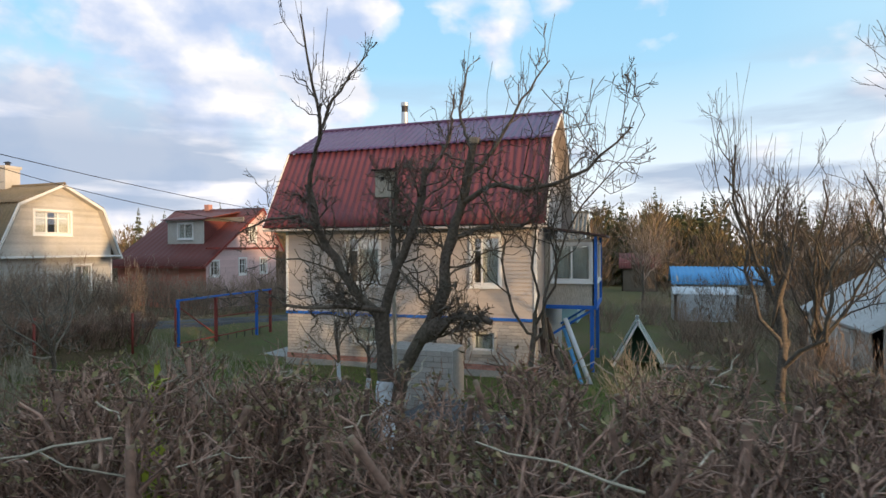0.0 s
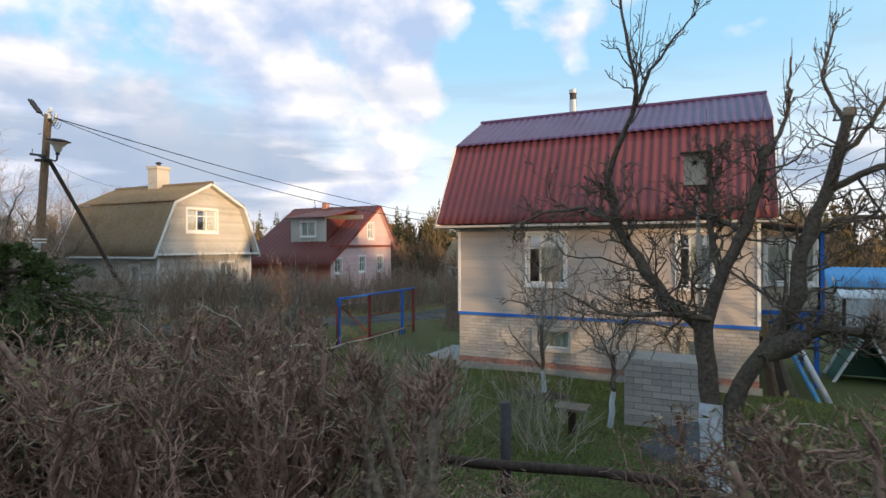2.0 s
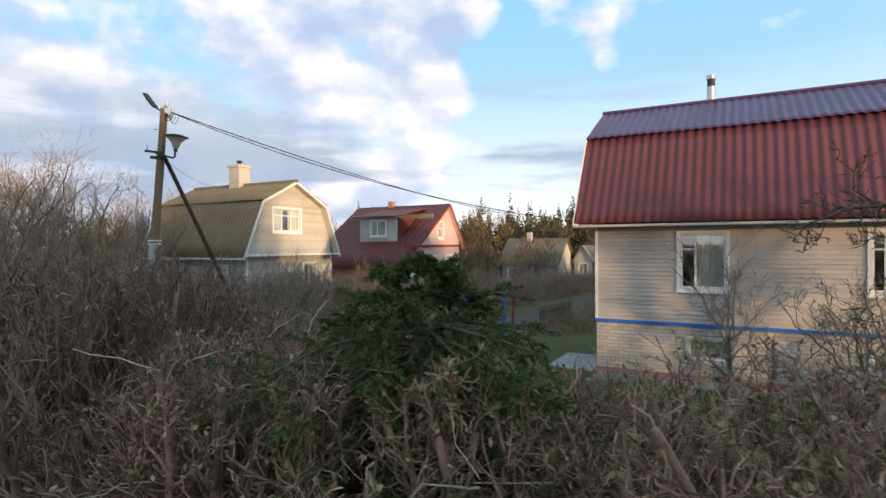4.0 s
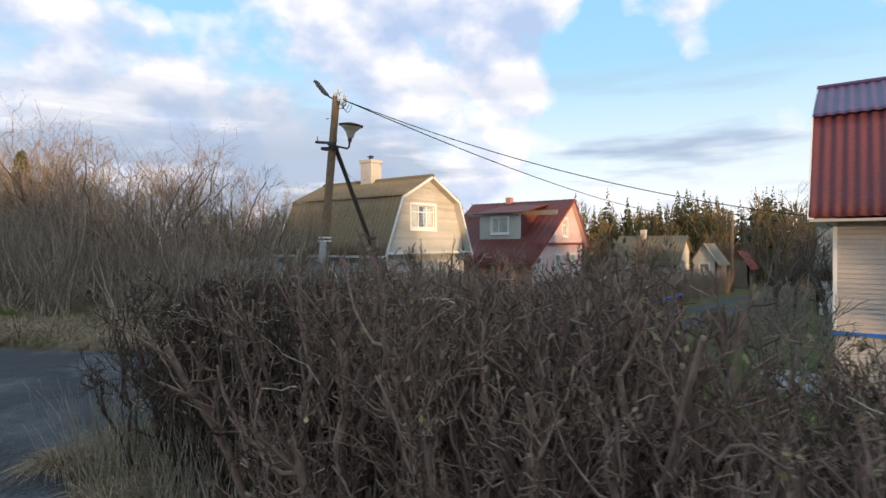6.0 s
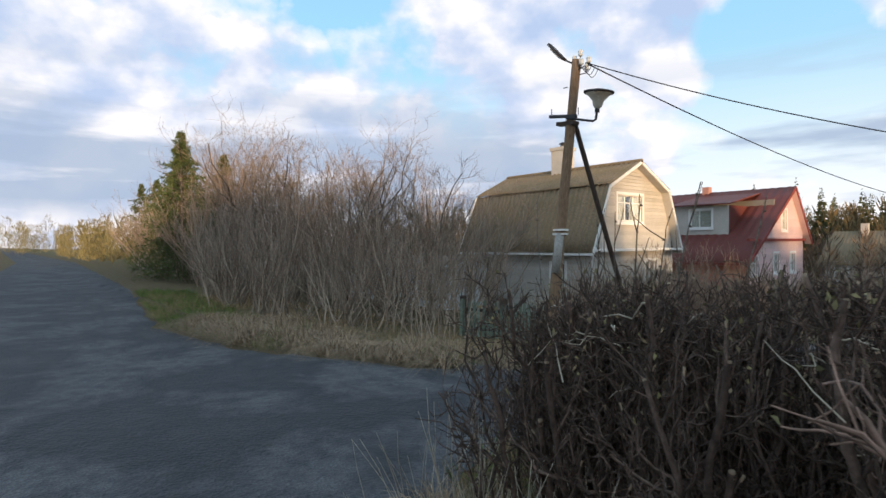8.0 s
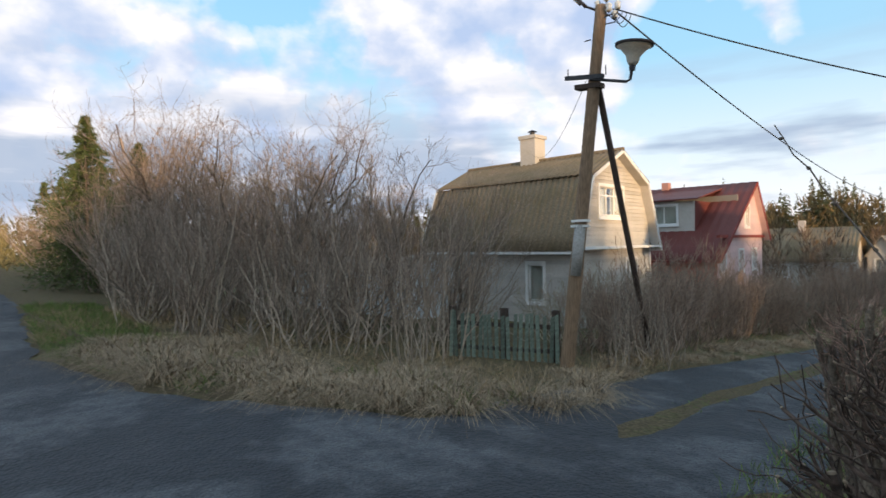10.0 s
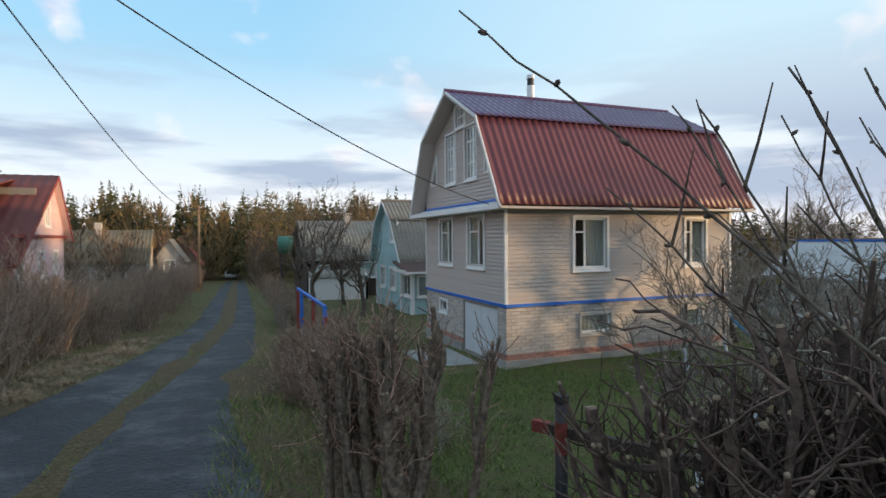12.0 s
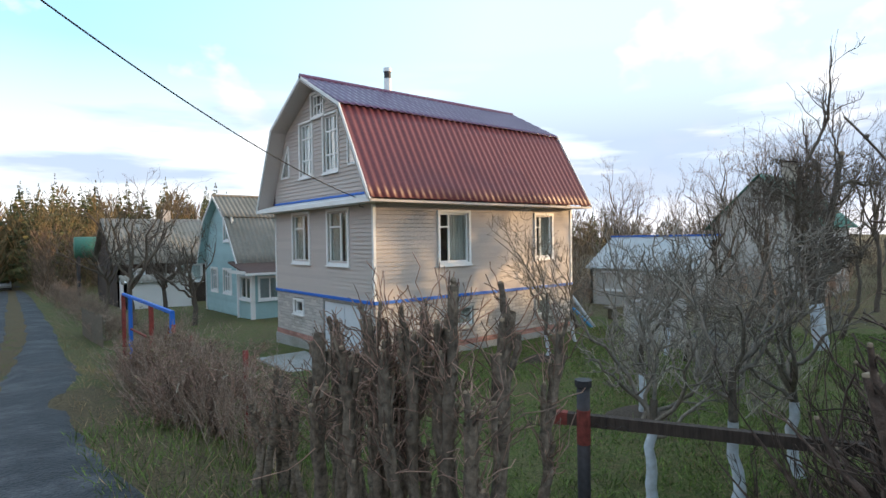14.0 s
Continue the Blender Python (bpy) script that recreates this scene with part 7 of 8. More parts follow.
def build_tussocks():
    """Dead grass in drooping mounds along the verge, one clump beside another."""
    rnd = np.random.default_rng(23)
    spots = []
    for i in range(90):
        x = rnd.uniform(-24.5, -17.3)
        lo = road_edge(x) + 0.3 if x < -17.45 else 5.3 + (x + 17.45) * 4.5
        spots.append((x, lo + abs(rnd.normal(0.5, 0.6)), rnd.uniform(0.6, 1.5)))
    for i in range(60):
        y = rnd.uniform(7, 20)
        spots.append((lane_x(y) - rnd.uniform(1.35, 2.4), y, rnd.uniform(0.4, 0.8)))
    for i in range(26):
        spots.append((rnd.uniform(-14.4, -11.5), rnd.uniform(0.95, 1.7), rnd.uniform(0.5, 0.9)))
    base, way, L = [], [], []
    for x, y, s in spots:
        n = 170
        a = rnd.uniform(0, 2 * np.pi, n)
        r = 0.16 * s * np.sqrt(rnd.uniform(0, 1, n))
        bx, by = x + r * np.cos(a), y + r * np.sin(a)
        base.append(np.c_[bx, by, np.full(n, ground_z(x, y) - 0.02)])
        way.append(unit(np.c_[np.cos(a) * rnd.uniform(0.1, 0.9, n), np.sin(a) * rnd.uniform(0.1, 0.9, n), np.ones(n)]))
        L.append(rnd.uniform(0.3, 0.72, n) * s)
    base, way, L = np.concatenate(base), np.concatenate(way), np.concatenate(L)
    k = 5
    t = np.linspace(0, 1, k)[None, :, None]
    flat = way * np.array([1.0, 1.0, 0])
    P = base[:, None] + way[:, None] * L[:, None, None] * t + (flat[:, None] * 0.8 - np.array([0, 0, 0.84])) * L[:, None, None] * t ** 2.2
    P[..., 2] = np.maximum(P[..., 2], base[:, None, 2] + 0.005)
    side = unit(np.cross(way, np.array([0.0, 0, 1.0])))[:, None] * (np.linspace(1, 0.15, k)[None, :, None] * 0.0045)
    V = np.stack([P - side, P + side], 2).reshape(-1, 3)
    i, j = np.meshgrid(np.arange(len(base)), np.arange(k - 1), indexing="ij")
    p = (i * k + j) * 2
    me = numpy_mesh("grass_tussocks", V, np.stack([p, p + 1, p + 3, p + 2], -1).reshape(-1, 4), DEADGRASS)
    tagged(new("grass_tussocks", me), "drooping mounds of dead straw-coloured grass along the verge", "grass", kind="stuff")
    n = 420
    x, y = rnd.uniform(-14.3, -11.4, n), rnd.uniform(0.95, 1.9, n)
    b = np.c_[x, y, [ground_z(p, q) - 0.03 for p, q in zip(x, y)]]
    RS = grow(b, unit(np.c_[rnd.normal(0, 0.28, (n, 2)), np.ones(n)]), rnd.uniform(0.3, 1.0, n), np.full(n, 0.0032), 5, 0.02, 0.0, 0.5)
    tagged(new("dry_stalks", tubes("dry_stalks", [(*RS, 3)], TWIGPALE)), "thin dry weed stalks at the hedge corner", "weeds", kind="stuff")


build_forest()
build_hedges()
build_stumps()
build_old_shrubs()
build_gap()
build_brush()
build_trees()
build_spruces()
build_grass()
build_tussocks()


# ---- pole, wires, fences and small things ----
def hang(a, b, sag, n=24):
    a, b = Vector(a), Vector(b)
    return [a.lerp(b, i / n) - Vector((0, 0, sag * 4 * (i / n) * (1 - i / n))) for i in range(n + 1)]


def street_pole():
    pole = thing("utility_pole", (-18.75, 7.9, -0.15), "leaning wooden utility pole with brace, lamp and wires", "pole")
    foot, top = Vector((-18.78, 7.9, -0.4)), Vector((-18.06, 7.92, 5.45))
    at = lambda z: foot.lerp(top, (z - foot.z) / (top.z - foot.z))
    zs = [-0.4 + 0.45 * i for i in range(14)]
    part("post", Geo().tube([at(z) for z in zs], [0.115 - 0.0024 * i + 0.004 * math.sin(i * 2.1) for i in range(14)], 12), POLEWOOD, pole, smooth=True)
    part("sheath", Geo().tube([at(1.42) + Vector((0.03, -0.06, 0)), at(2.2) + Vector((0.03, -0.06, 0))], 0.085, 10), CONCRETE, pole, "pale concrete splice bound to the post", True)
    for z in (2.16, 2.24):
        part("binding", Geo().tube([at(z), at(z) + Vector((0, 0, 0.035))], 0.15, 12), PORCELAIN, pole)
    # diagonal brace
    part("brace", Geo().tube([(-18.18, 8.0, 4.3), (-18.62, 10.3, 0.75), (-18.78, 11.15, -0.6)], [0.05, 0.055, 0.06], 8), DARKWOOD, pole, smooth=True)
    c = at(4.33)
    part("crossarm", Geo().bar((c.x - 0.42, c.y - 0.12, 4.46), (c.x + 0.22, c.y - 0.12, 4.36), 0.05, 0.06), DARKSTEEL, pole)
    part("bracket", Geo().bar((c.x - 0.28, c.y - 0.02, 4.30), (c.x + 0.14, c.y - 0.02, 4.26), 0.16, 0.07), DARKWOOD, pole)
    arm = part("lamp_arm", Geo().tube([(c.x, c.y - 0.13, 4.36), (-17.66, 7.86, 4.22), (-17.60, 7.86, 4.24), (-17.57, 7.86, 4.40)], 0.022, 8), DARKSTEEL, pole)
    g = Geo()
    g.tube([(-17.57, 7.86, 4.36), (-17.565, 7.86, 4.44)], 0.045, 10)
    part("lamp_neck", g, DARKSTEEL, arm)
    n = Vector((0.12, 0.0, 1.0)).normalized()
    b = Vector((-17.565, 7.86, 4.43))
    part("lamp_bowl", Geo().tube([b, b + n * 0.06, b + n * 0.13, b + n * 0.22, b + n * 0.27], [0.05, 0.085, 0.10, 0.18, 0.25], 20), ENAMEL, arm, "weathered pale lamp bowl", True)
    part("lamp_rim", Geo().tube([b + n * 0.265, b + n * 0.30, b + n * 0.34], [0.265, 0.27, 0.10], 20), DARKSTEEL, arm, "", True)
    # flat lamp head at the top
    h = part("lamp_head", Geo().bar((-18.30, 7.85, 5.50), (-18.62, 7.8, 5.86), 0.13, 0.05), DARKSTEEL, pole, "flat grey lamp head")
    part("lamp_lens", Geo().bar((-18.37, 7.84, 5.555), (-18.56, 7.81, 5.765), 0.10, 0.062), ENAMEL, h)
    part("head_arm", Geo().tube([(-18.08, 7.9, 5.36), (-18.31, 7.85, 5.50)], 0.018, 6), DARKSTEEL, h)
    for dx, dy, dz in ((0.14, -0.06, 5.30), (0.22, 0.05, 5.34), (-0.10, 0.05, 5.44), (0.06, 0.02, 5.50), (0.17, 0.06, 5.22)):
        p = Vector((-18.05 + dx, 7.92 + dy, dz))
        part("insulator", Geo().tube([p, p + Vector((0, 0, 0.03)), p + Vector((0, 0, 0.05)), p + Vector((0, 0, 0.09)), p + Vector((0, 0, 0.12))], [0.03, 0.05, 0.033, 0.05, 0.025], 10), PORCELAIN, pole, "white porcelain insulator", True)
        part("hook", Geo().tube([(-18.07, 7.92, dz - 0.06), (p.x, p.y, dz - 0.05), p], 0.009, 6), DARKSTEEL, pole)
    for z, s in ((4.95, -0.17), (4.60, -0.42), (4.52, 0.22)):
        q = at(z)
        part("pin", Geo().tube([(q.x + s * (1 if abs(s) > 0.2 else 0.4), q.y - 0.1, z - 0.14 if abs(s) > 0.2 else z), (q.x + s, q.y - 0.1, z)], 0.009, 6), DARKSTEEL, pole)
    # loops of loose wire
    for k in range(4):
        a = Vector((-18.0 + 0.05 * k, 7.9, 5.35 - 0.03 * k))
        part("jumper_wire", Geo().tube(hang(a, a + Vector((0.22, 0.03 * k, -0.05)), 0.10 + 0.03 * k, 8), 0.006, 5), CABLE, pole)


def wires():
    def wire(label, a, b, sag, r):
        solid("overhead_wire", Geo().tube(hang(a, b, sag, 40), r, 6), CABLE, label, "wire", group="overhead wires", smooth=True)

    wire("black twisted service wire between pole and house gable", (-17.85, 7.95, 5.34), (-9.03, 13.75, 2.62), 0.40, 0.010)
    wire("black overhead wire running along the lane", (-17.9, 7.97, 5.36), (-17.2, 52.0, 4.6), 1.15, 0.013)
    wire("thin wire from the pole towards the cottage roof", (-18.35, 7.95, 4.4), (-25.2, 16.3, 5.0), 0.5, 0.005)
    far = thing("utility_pole", (-17.2, 52, -1.9), "distant wooden utility pole beside the lane", "pole")
    part("post", Geo().tube([(-17.2, 52, -2.1), (-17.15, 52, 4.8)], [0.12, 0.08], 8), POLEWOOD, far, smooth=True)
    part("crossarm", Geo().bar((-17.7, 52, 4.5), (-16.6, 52, 4.5), 0.07), DARKWOOD, far)
    # insulator bracket at the house corner
    br = thing("wire_bracket", (-9.0, 13.7, 2.4), "small metal wire bracket with white insulators", "bracket")
    part("hook", Geo().tube([(-8.98, 13.75, 2.45), (-9.12, 13.72, 2.47), (-9.12, 13.72, 2.55)], 0.01, 6), DARKSTEEL, br)
    part("insulator", Geo().tube([(-9.12, 13.72, 2.54), (-9.12, 13.72, 2.62)], 0.03, 8), PORCELAIN, br, smooth=True)


def picket_fence():
    a, b = Vector((-20.45, 7.05)), Vector((-19.0, 8.12))
    way = (b - a).normalized()
    fence = thing("picket_fence", (a.x, a.y, ground_z(a.x, a.y)), "low worn dark green wooden picket fence", "fence")
    rnd = random.Random(2)
    ang = math.atan2(way.y, way.x)
    pick = Geo().prism([(-0.032, -0.01, 0), (0.032, -0.01, 0), (0.032, 0.01, 0), (-0.032, 0.01, 0)], [(-0.030, -0.01, 0.80), (0.030, -0.01, 0.82), (0.030, 0.01, 0.82), (-0.030, 0.01, 0.80)]).mesh("picket", DULLGREEN)
    d = 0.0
    while d < (b - a).length:
        p = a + way * d
        ob = new("picket", pick)
        ob.parent = fence
        ob.matrix_parent_inverse = fence.matrix_basis.inverted()
        ob.matrix_basis = Matrix.Translation((p.x, p.y, ground_z(p.x, p.y) - 0.05)) @ Matrix.Rotation(ang, 4, "Z") @ Matrix.Rotation(rnd.uniform(-0.04, 0.04), 4, "Y") @ Matrix.Diagonal((1, 1, rnd.uniform(0.94, 1.05), 1))
        d += 0.098 + rnd.uniform(-0.008, 0.008)
    n = Vector((-way.y, way.x)) * 0.03
    for z in (0.18, 0.58):
        part("rail", Geo().bar((a.x + n.x, a.y + n.y, ground_z(a.x, a.y) + z), (b.x + n.x, b.y + n.y, ground_z(b.x, b.y) + z), 0.03, 0.07), DARKWOOD, fence)
    for k in (0.02, 0.5, 0.97):
        p = a.lerp(b, k) + n * 3
        part("post", Geo().box(p.x - 0.05, p.x + 0.05, p.y - 0.05, p.y + 0.05, ground_z(p.x, p.y) - 0.1, ground_z(p.x, p.y) + 0.86), DARKWOOD, fence)


def chain_fence():
    fence = thing("chain_link_fence", (-13.4, 4.33, -0.2), "rusty chain-link fence with painted steel posts", "fence")
    line = [(-12.15, 0.95 + 1.4), (-13.4, 4.33), (-13.4, 6.7), (-13.4, 9.27), (-13.3, 12.0), (-13.2, 13.5)]
    tops = [0.95, 0.93, 0.67, 0.38, 0.2, 0.2]
    for (x, y), t in zip(line, tops):
        zg = ground_z(x, y)
        red = (x, y) != line[1]
        ob = part("post", Geo().tube([(x, y, zg - 0.2), (x, y, t)], 0.035, 10), RUST if red else DARKSTEEL, fence, "" if red else "black painted steel post", True)
        if not red:
            part("post_cap", Geo().tube([(x, y, t - 0.01), (x, y, t + 0.025)], [0.045, 0.045], 10), DARKSTEEL, ob)
            part("paint_band", Geo().tube([(x, y, 0.62), (x, y, 0.80)], 0.0365, 10), RUST, ob)
    part("rail", Geo().bar((-13.47, 4.50, 0.74), (-12.15, 2.30, 0.70), 0.045, 0.06), DARKWOOD, fence, "dark weathered rail with red paint at its end")
    part("rail_end", Geo().bar((-13.475, 4.508, 0.74), (-13.42, 4.417, 0.739), 0.05, 0.065), RUST, fence)
    # wire mesh: two sets of zigzag wires
    P = []
    for (a, ta), (b, tb) in zip(zip(line, tops), zip(line[1:], tops[1:])):
        n = int(math.hypot(b[0] - a[0], b[1] - a[1]) / 0.065)
        rows = 22
        for i in range(n + 1):
            for s in (0, 1):
                pts = []
                for k in range(rows):
                    u = min(1, max(0, (i + ((k + s) % 2) * 0.98) / n))
                    x, y = a[0] + (b[0] - a[0]) * u, a[1] + (b[1] - a[1]) * u
                    z0, z1 = ground_z(x, y) + 0.05, ta + (tb - ta) * u - 0.2
                    pts.append((x, y, z0 + (z1 - z0) * k / (rows - 1)))
                P.append(pts)
    P = np.array(P)
    tagged(part("wire_mesh", tubes("wire_mesh", [(P, np.full(P.shape[:2], 0.0016), 3)], DARKSTEEL), None, fence, "fine rusty diamond wire mesh"), kind="stuff")


def blue_gate():
    gate = thing("yard_gate", (-13.2, 13.6, -1.3), "blue and rust-red welded steel yard gate", "gate")
    for y, top, mat in ((13.6, 0.44, BLUE), (15.3, 0.40, RUST), (17.5, 0.43, BLUE), (18.35, 0.42, RUST)):
        part("post", Geo().box(-13.24, -13.16, y - 0.04, y + 0.04, ground_z(-13.2, y) - 0.2, top), mat, gate)
    part("top_rail", Geo().bar((-13.2, 13.56, 0.42), (-13.2, 18.4, 0.43), 0.06), BLUE, gate)
    for z, a, b in ((-0.95, 13.6, 18.35), (-0.30, 15.3, 17.5)):
        part("rail", Geo().bar((-13.2, a, z), (-13.2, b, z - 0.04), 0.035), RUST, gate)
    for y in [14.1 + 0.45 * i for i in range(9)]:
        part("bar", Geo().bar((-13.2, y, -1.3), (-13.2, y, -0.95), 0.02, up=(1, 0, 0)), DARKSTEEL, gate)
    part("brace", Geo().bar((-13.2, 13.65, 0.2), (-13.2, 15.3, -0.9), 0.03), RUST, gate)


def yard_things():
    # small playhouse frame
    fr = thing("a_frame_shelter", (0.5, 15.8, -1.2), "small triangular shelter with white poles and dark green cover", "shelter")
    for y in (15.8, 17.0):
        for x in (-0.15, 1.25):
            part("pole", Geo().bar((0.53 - (x - 0.53) * 0.05, y, 0.02), (x, y, -1.32), 0.06), WHITE, fr)
    for x in (-0.15, 1.25):
        s = -1 if x < 0.5 else 1
        part("cover", Geo().prism([(0.53, 15.84, -0.06), (0.53, 16.96, -0.06), (x - s * 0.04, 16.96, -1.3), (x - s * 0.04, 15.84, -1.3)], [(0.53, 15.84, -0.09), (0.53, 16.96, -0.09), (x - s * 0.08, 16.96, -1.3), (x - s * 0.08, 15.84, -1.3)]), GREENPAINT, fr)
    part("back_panel", Geo().prism([(-0.08, 16.9, -1.3), (1.18, 16.9, -1.3), (0.53, 16.9, -0.08)], [(-0.08, 16.94, -1.3), (1.18, 16.94, -1.3), (0.53, 16.94, -0.08)]), GREENPAINT, fr)
    # stack of brick
    x0, x1, y0, y1 = -4.1, -2.72, 9.25, 10.05
    st = thing("brick_stack", (-3.4, 9.6, -1.2), "low square stack of white bricks on the lawn", "bricks")
    part("core", Geo().box(x0 + 0.02, x1 - 0.02, y0 + 0.02, y1 - 0.02, -1.35, 0.15), MORTAR, st)
    bricks = [courses(Wall((x0, y0), (1, 0), (0, -1)), 0, x1 - x0, -1.2, 0.17, [(0, 9), (2, 9)], [], 0.105, 0.012, brick=0.29),
              courses(Wall((x0, y0), (0, 1), (-1, 0)), 0, y1 - y0, -1.2, 0.17, [(0, 9), (2, 9)], [], 0.105, 0.012, brick=0.29)]
    for b in bricks:
        b.v = [(v[0], v[1], v[2]) for v in b.v]
        tagged(part("brickwork", b, BRICK, st), kind="stuff")
    # heap of dark gravel
    for cx, cy, r, h in ((-2.6, 8.6, 1.15, 0.42), (-3.2, 7.9, 0.7, 0.25)):
        g = Geo()
        n, m = 22, 8
        for j in range(m + 1):
            for i in range(n):
                a, t = 2 * math.pi * i / n, j / m
                rr = r * (1 - t) * (1 + 0.16 * noise.noise(Vector((math.cos(a) * 2, math.sin(a) * 2, t * 3 + cx))))
                z = ground_z(cx, cy) - 0.06 + h * (1 - (1 - t) ** 1.6) + 0.03 * noise.noise(Vector((a * 3, t * 6, cx)))
                g.v.append((cx + rr * math.cos(a), cy + rr * math.sin(a), z))
        g.f = [(j * n + i, j * n + (i + 1) % n, (j + 1) * n + (i + 1) % n, (j + 1) * n + i) for j in range(m) for i in range(n)]
        solid("gravel_heap", g, GRAVEL, "low heap of dark gravel on the lawn", "gravel", smooth=True)
    # soil ring round a young tree
    for cx, cy in ((-9.05, 6.6), (-5.97, 10.9)):
        g = Geo()
        n = 18
        ring = [(cx + 0.55 * (1 + 0.2 * noise.noise(Vector((i, cx, 0)))) * math.cos(2 * math.pi * i / n), cy + 0.5 * math.sin(2 * math.pi * i / n), ground_z(cx, cy) - 0.01) for i in range(n)]
        inner = [(cx + (p[0] - cx) * 0.6, cy + (p[1] - cy) * 0.6, p[2] + 0.09) for p in ring]
        g.add([*ring, *inner, (cx, cy, ground_z(cx, cy) + 0.11)], [(i, (i + 1) % n, n + (i + 1) % n, n + i) for i in range(n)] + [(n + i, n + (i + 1) % n, 2 * n) for i in range(n)])
        solid("dug_soil", g, SOIL, "ring of dug dark soil round a tree", "soil", smooth=True)
    # bird box on a tall stick
    bb = thing("birdhouse", (-2.96, 6.9, 2.9), "small pale wooden birdhouse with dark round hole", "birdhouse")
    part("box", Geo().box(-3.08, -2.84, 6.80, 7.0, 2.76, 3.14), BIRDWOOD, bb, "pale weathered wooden box")
    part("lid", Geo().prism([(-3.12, 6.74, 3.12), (-2.80, 6.74, 3.12), (-2.80, 7.04, 3.17), (-3.12, 7.04, 3.17)], [(-3.12, 6.74, 3.15), (-2.80, 6.74, 3.15), (-2.80, 7.04, 3.20), (-3.12, 7.04, 3.20)]), DARKWOOD, bb)
    part("hole", Geo().tube([(-2.96, 6.796, 3.02), (-2.96, 6.80, 3.02)], 0.028, 12), CABLE, bb)
    part("stick", Geo().tube([(-2.86, 7.03, -0.9), (-2.9, 7.05, 1.0), (-2.95, 7.03, 3.1)], [0.03, 0.027, 0.022], 8), BIRDWOOD, bb, smooth=True)
    # planks and pipes leaning at the house corner
    pl = [((-1.55, 13.6, -1.35), (-1.75, 13.75, 0.35), WOOD), ((-1.35, 13.55, -1.35), (-1.70, 13.85, 0.25), DARKWOOD), ((-1.15, 13.6, -1.35), (-1.66, 13.9, 0.1), WOOD), ((-1.6, 13.4, -1.35), (-1.80, 13.8, 0.0), DARKWOOD)]
    for a, b, mat in pl:
        solid("plank", Geo().bar(a, b, 0.14, 0.03, up=(0.3, 1, 0)), mat, "weathered grey plank leaning on the house corner", "plank", group="planks by the house corner")
    solid("pipe", Geo().tube([(-0.55, 13.4, -1.33), (-1.25, 14.2, 0.2)], 0.06, 10), TIN, "pale plastic pipe leaning beside the porch", "pipe", smooth=True)
    solid("pipe", Geo().tube([(-0.75, 13.3, -1.33), (-1.3, 14.4, -0.1)], 0.05, 10), LIGHTBLUE, "blue plastic pipe leaning beside the porch", "pipe", smooth=True)
    # garden bench
    be = thing("garden_bench", (1.6, 13.9, -1.25), "plain grey plank garden bench", "bench")
    part("seat", Geo().box(1.0, 2.3, 13.8, 14.15, -0.86, -0.81), WOOD, be)
    for x in (1.15, 2.1):
        part("leg", Geo().box(x, x + 0.08, 13.85, 14.1, -1.32, -0.86), WOOD, be)
    # black stake in the hedge gap and low bench
    solid("log", Geo().tube([(-5.3, 3.1, 0.40), (-4.9, 3.14, 0.47), (-4.2, 3.09, 0.53), (-3.4, 3.12, 0.60), (-2.8, 3.1, 0.62)], [0.030, 0.034, 0.036, 0.032, 0.028], 10), DARKWOOD, "dark log nailed along the stakes behind the hedge", "log", smooth=True)
    for x in (-5.25, -2.85):
        solid("stake", Geo().tube([(x, 3.18, -0.5), (x, 3.18, 0.74)], 0.04, 8), DARKWOOD, "short dark wooden stake behind the hedge", "stake", smooth=True)
    solid("stake", Geo().tube([(-4.07, 3.2, -0.4), (-4.07, 3.2, 0.94)], 0.04, 10), DARKSTEEL, "short black steel stake behind the hedge", "stake", smooth=True)
    t = thing("low_table", (-4.75, 8.2, -0.95), "small dark wooden garden table", "table")
    part("top", Geo().box(-5.0, -4.5, 8.0, 8.4, -0.50, -0.46), WOOD, t)
    part("leg", Geo().box(-4.80, -4.70, 8.15, 8.25, -1.05, -0.50), DARKWOOD, t)
    # dark house-side ramp slabs
    solid("paving_slab", Geo().box(-10.6, -9.3, 14.2, 16.4, ground_z(-10, 15) - 0.1, ground_z(-10, 15) + 0.02), CONCRETE, "grey concrete paving slab before the basement door", "paving")
    g = thing("container", (-10.9, 50, -1.9), "green metal water tank on a stand", "tank")
    part("tank", Geo().tube([(-11.0, 50, 1.45), (-9.3, 50, 1.45)], 0.75, 16), GREENPAINT, g, smooth=True)
    for x in (-10.8, -9.5):
        part("stand", Geo().box(x - 0.08, x + 0.08, 49.6, 50.4, -2.0, 0.95), DARKSTEEL, g)


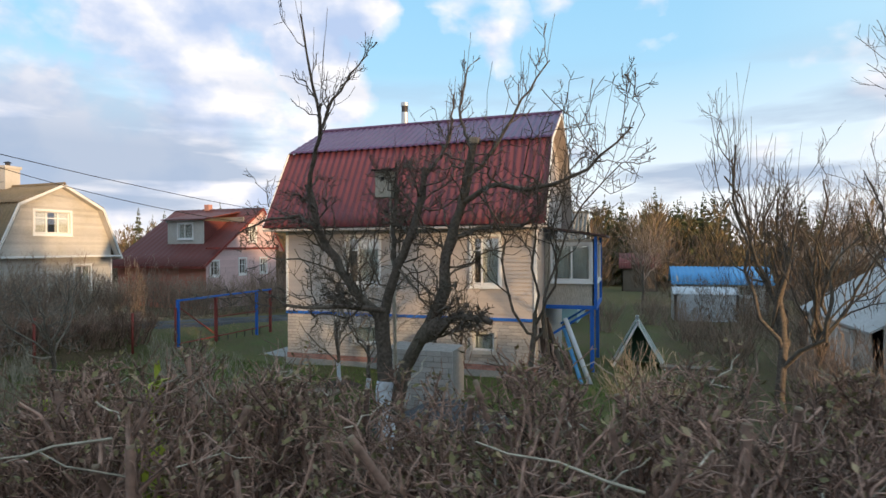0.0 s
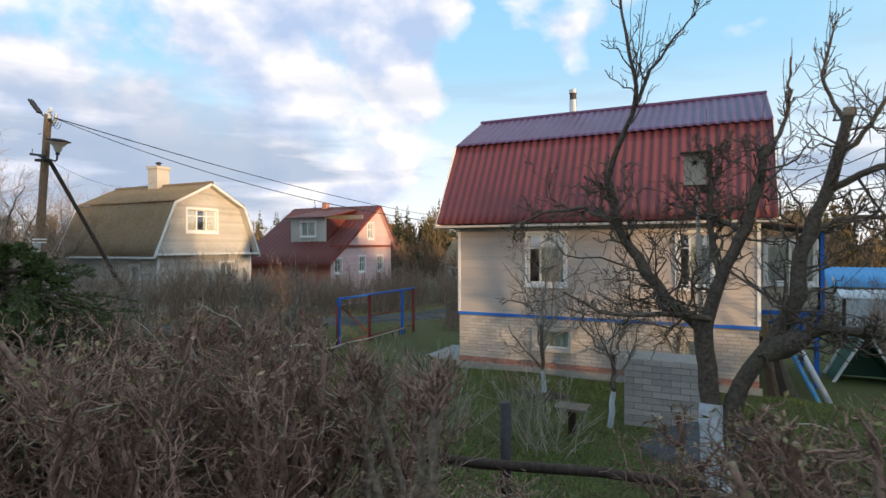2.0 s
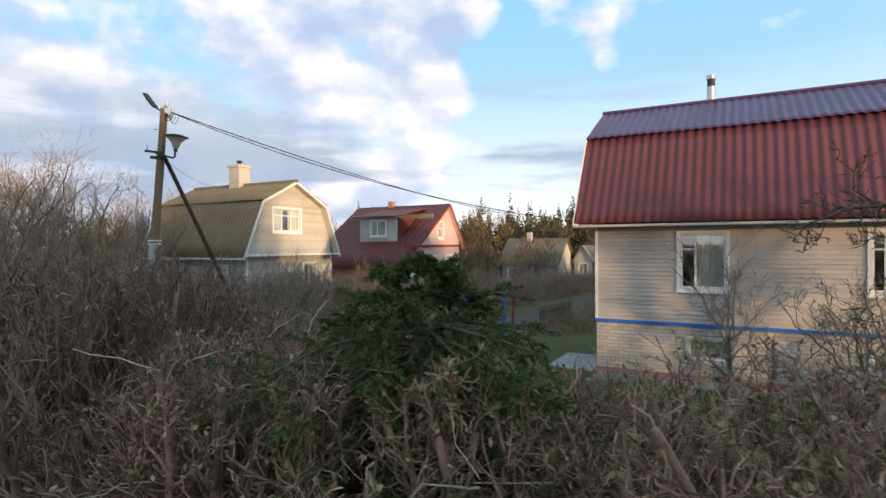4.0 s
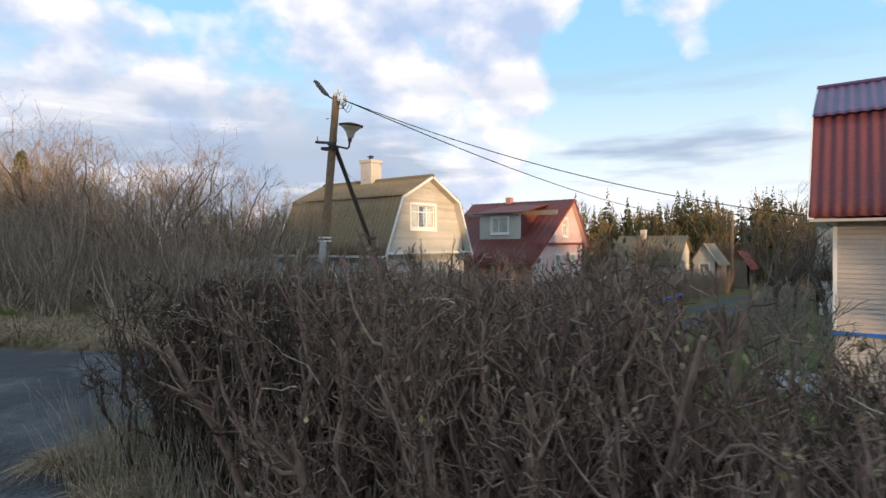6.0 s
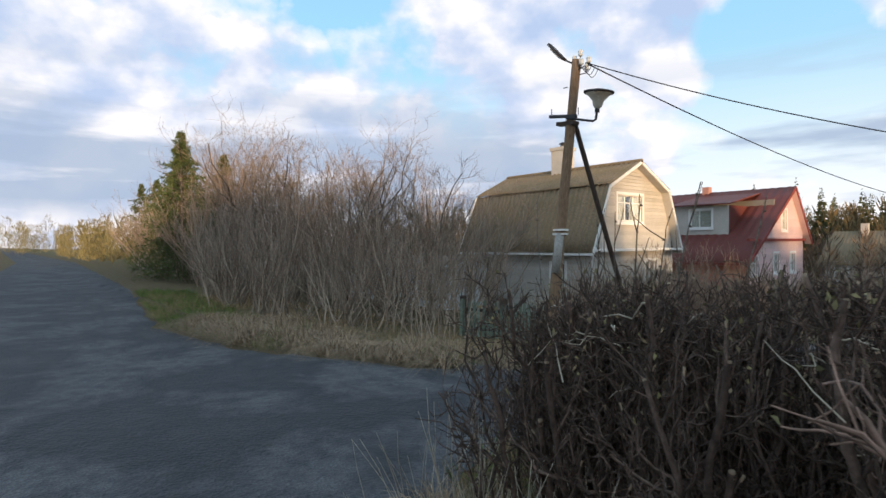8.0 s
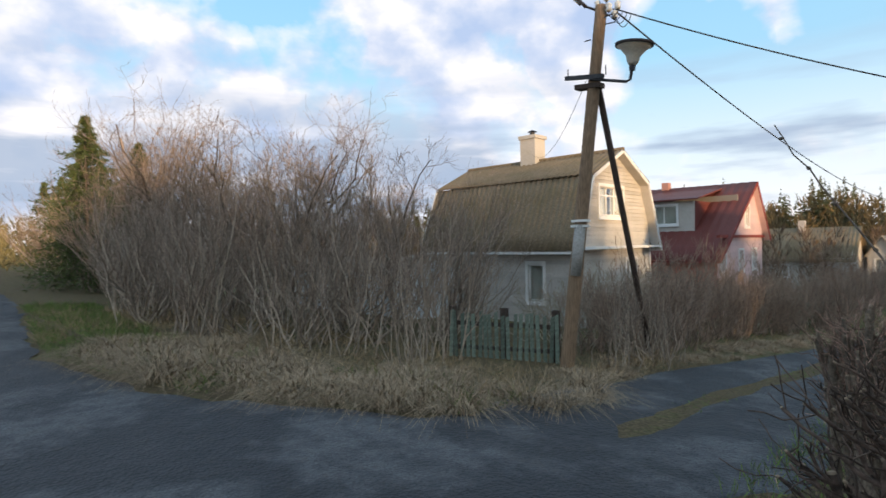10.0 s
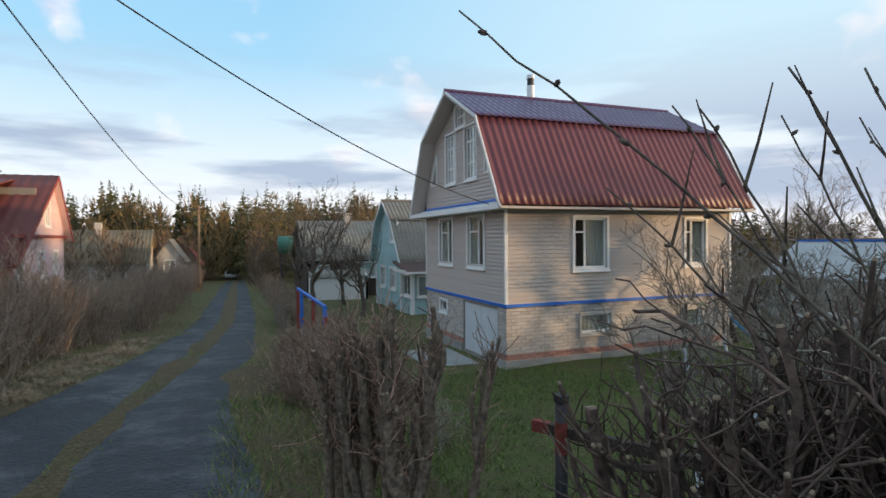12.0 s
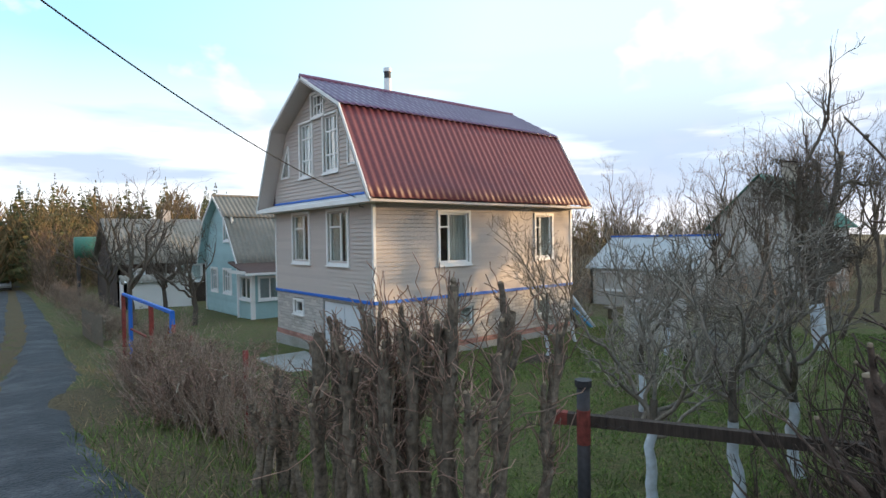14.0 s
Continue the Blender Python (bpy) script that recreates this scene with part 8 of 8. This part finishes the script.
def car():
    c = thing("car", (-14.4, 93.0, -4.3), "small white car parked far down the lane", "car")
    x, y, z = -14.4, 93.0, -4.25
    prof = [(0, 0.25), (0, 0.72), (0.15, 0.85), (0.9, 0.95), (1.25, 1.38), (2.6, 1.42), (3.3, 0.98), (4.0, 0.85), (4.1, 0.3)]
    part("body", Geo().prism([(x - 0.82, y + p, z + q) for p, q in prof], [(x + 0.82, y + p, z + q) for p, q in prof]), CARPAINT, c)
    part("windscreen", Geo().prism([(x - 0.68, y + 0.93, z + 0.99), (x + 0.68, y + 0.93, z + 0.99), (x + 0.60, y + 1.22, z + 1.34), (x - 0.60, y + 1.22, z + 1.34)], [(x - 0.68, y + 0.90, z + 1.0), (x + 0.68, y + 0.90, z + 1.0), (x + 0.60, y + 1.19, z + 1.35), (x - 0.60, y + 1.19, z + 1.35)]), CABLE, c)
    for s in (-0.55, 0.55):
        part("headlight", Geo().box(x + s - 0.16, x + s + 0.16, y - 0.02, y + 0.02, z + 0.58, z + 0.72), STEEL, c)
    part("bumper", Geo().box(x - 0.8, x + 0.8, y - 0.06, y + 0.02, z + 0.28, z + 0.46), DARKSTEEL, c)
    for sx in (-0.75, 0.75):
        for sy in (0.75, 3.3):
            part("wheel", Geo().tube([(x + sx - 0.1, y + sy, z + 0.3), (x + sx + 0.1, y + sy, z + 0.3)], 0.31, 14), TYRE, c)


def long_shoots():
    """Long pruned shoots that stick out of the hedge corner."""
    rnd = np.random.default_rng(3)
    for a, m, b, r in (((-13.95, 2.21, 1.36), (-14.36, 2.52, 1.90), (-14.71, 2.97, 2.40), 0.005), ((-13.3, 2.3, 0.9), (-13.6, 2.65, 1.7), (-13.75, 2.9, 2.2), 0.006), ((-13.2, 2.2, 0.9), (-13.35, 2.5, 1.7), (-13.45, 2.75, 2.3), 0.008), ((-13.0, 2.2, 0.9), (-13.1, 2.5, 1.7), (-13.05, 2.8, 2.35), 0.008), ((-12.8, 2.1, 0.9), (-12.7, 2.6, 1.6), (-12.75, 3.0, 2.25), 0.007), ((-13.5, 2.3, 0.9), (-13.65, 2.55, 1.7), (-13.8, 2.75, 2.15), 0.006), ((-13.1, 2.4, 0.9), (-13.3, 2.6, 1.7), (-13.3, 2.9, 2.2), 0.006), ((-13.4, 2.5, 0.9), (-13.6, 2.7, 1.6), (-13.95, 2.95, 1.95), 0.006)):
        off = Vector((-0.16, 0.05, 0.04)) if r > 0.005 else Vector((0.09, -0.06, 0.0))
        a, m, b = Vector(a) + off, Vector(m) + off, Vector(b) + off
        pts = []
        for i in range(15):
            t = i / 14
            p = a * (1 - t) ** 2 + m * (2 * t * (1 - t)) * 1.0 + b * t * t
            pts.append(p + Vector(rnd.normal(0, 0.004, 3)))
        ob = thing("shoot", a, "long bare pruned shoot rising from the hedge", "branch", "long bare shoots")
        part("stem", Geo().tube(pts, [r * (1 - 0.55 * i / 14) for i in range(15)], 7), BARK, ob, smooth=True)
        for i in range(5, 15, 2):
            d = Vector(rnd.normal(0, 1, 3)).normalized()
            part("bud", Geo().tube([pts[i], pts[i] + d * 0.012, pts[i] + d * 0.022], [0.006, 0.007, 0.002], 6), BARK, ob)
        for i in () if r == 0.005 else (8, 11):
            d = (Vector((rnd.normal(0, 0.6), rnd.normal(0, 0.6), 0.8))).normalized()
            part("side_shoot", Geo().tube([pts[i], pts[i] + d * 0.12, pts[i] + d * 0.25 + Vector((0, 0, 0.03))], [0.005, 0.004, 0.002], 5), BARK, ob)


def plank_fence():
    """A low weathered fence of upright boards along the lane."""
    rnd = random.Random(12)
    fence = thing("plank_fence", (-13.25, 23.5, ground_z(-13.25, 23.5)), "low weathered grey plank fence beside the lane", "fence")
    for i in range(34):
        y = 21.4 + 0.135 * i
        z = ground_z(-13.25, y) - 0.05
        h = 0.98 + rnd.uniform(-0.05, 0.05)
        part("slat", Geo().prism([(-13.26, y, z), (-13.235, y, z), (-13.235, y + 0.115, z), (-13.26, y + 0.115, z)], [(-13.26, y + rnd.uniform(-0.01, 0.01), z + h), (-13.235, y, z + h), (-13.235, y + 0.112, z + h + rnd.uniform(-0.02, 0.02)), (-13.26, y + 0.112, z + h)]), WOOD, fence)
    for up in (0.25, 0.75):
        part("rail", Geo().bar((-13.21, 21.3, ground_z(-13.25, 21.3) + up), (-13.21, 26.1, ground_z(-13.25, 26.1) + up), 0.04, 0.07), WOOD, fence)


plank_fence()
street_pole()
wires()
picket_fence()
chain_fence()
blue_gate()
yard_things()
car()
long_shoots()
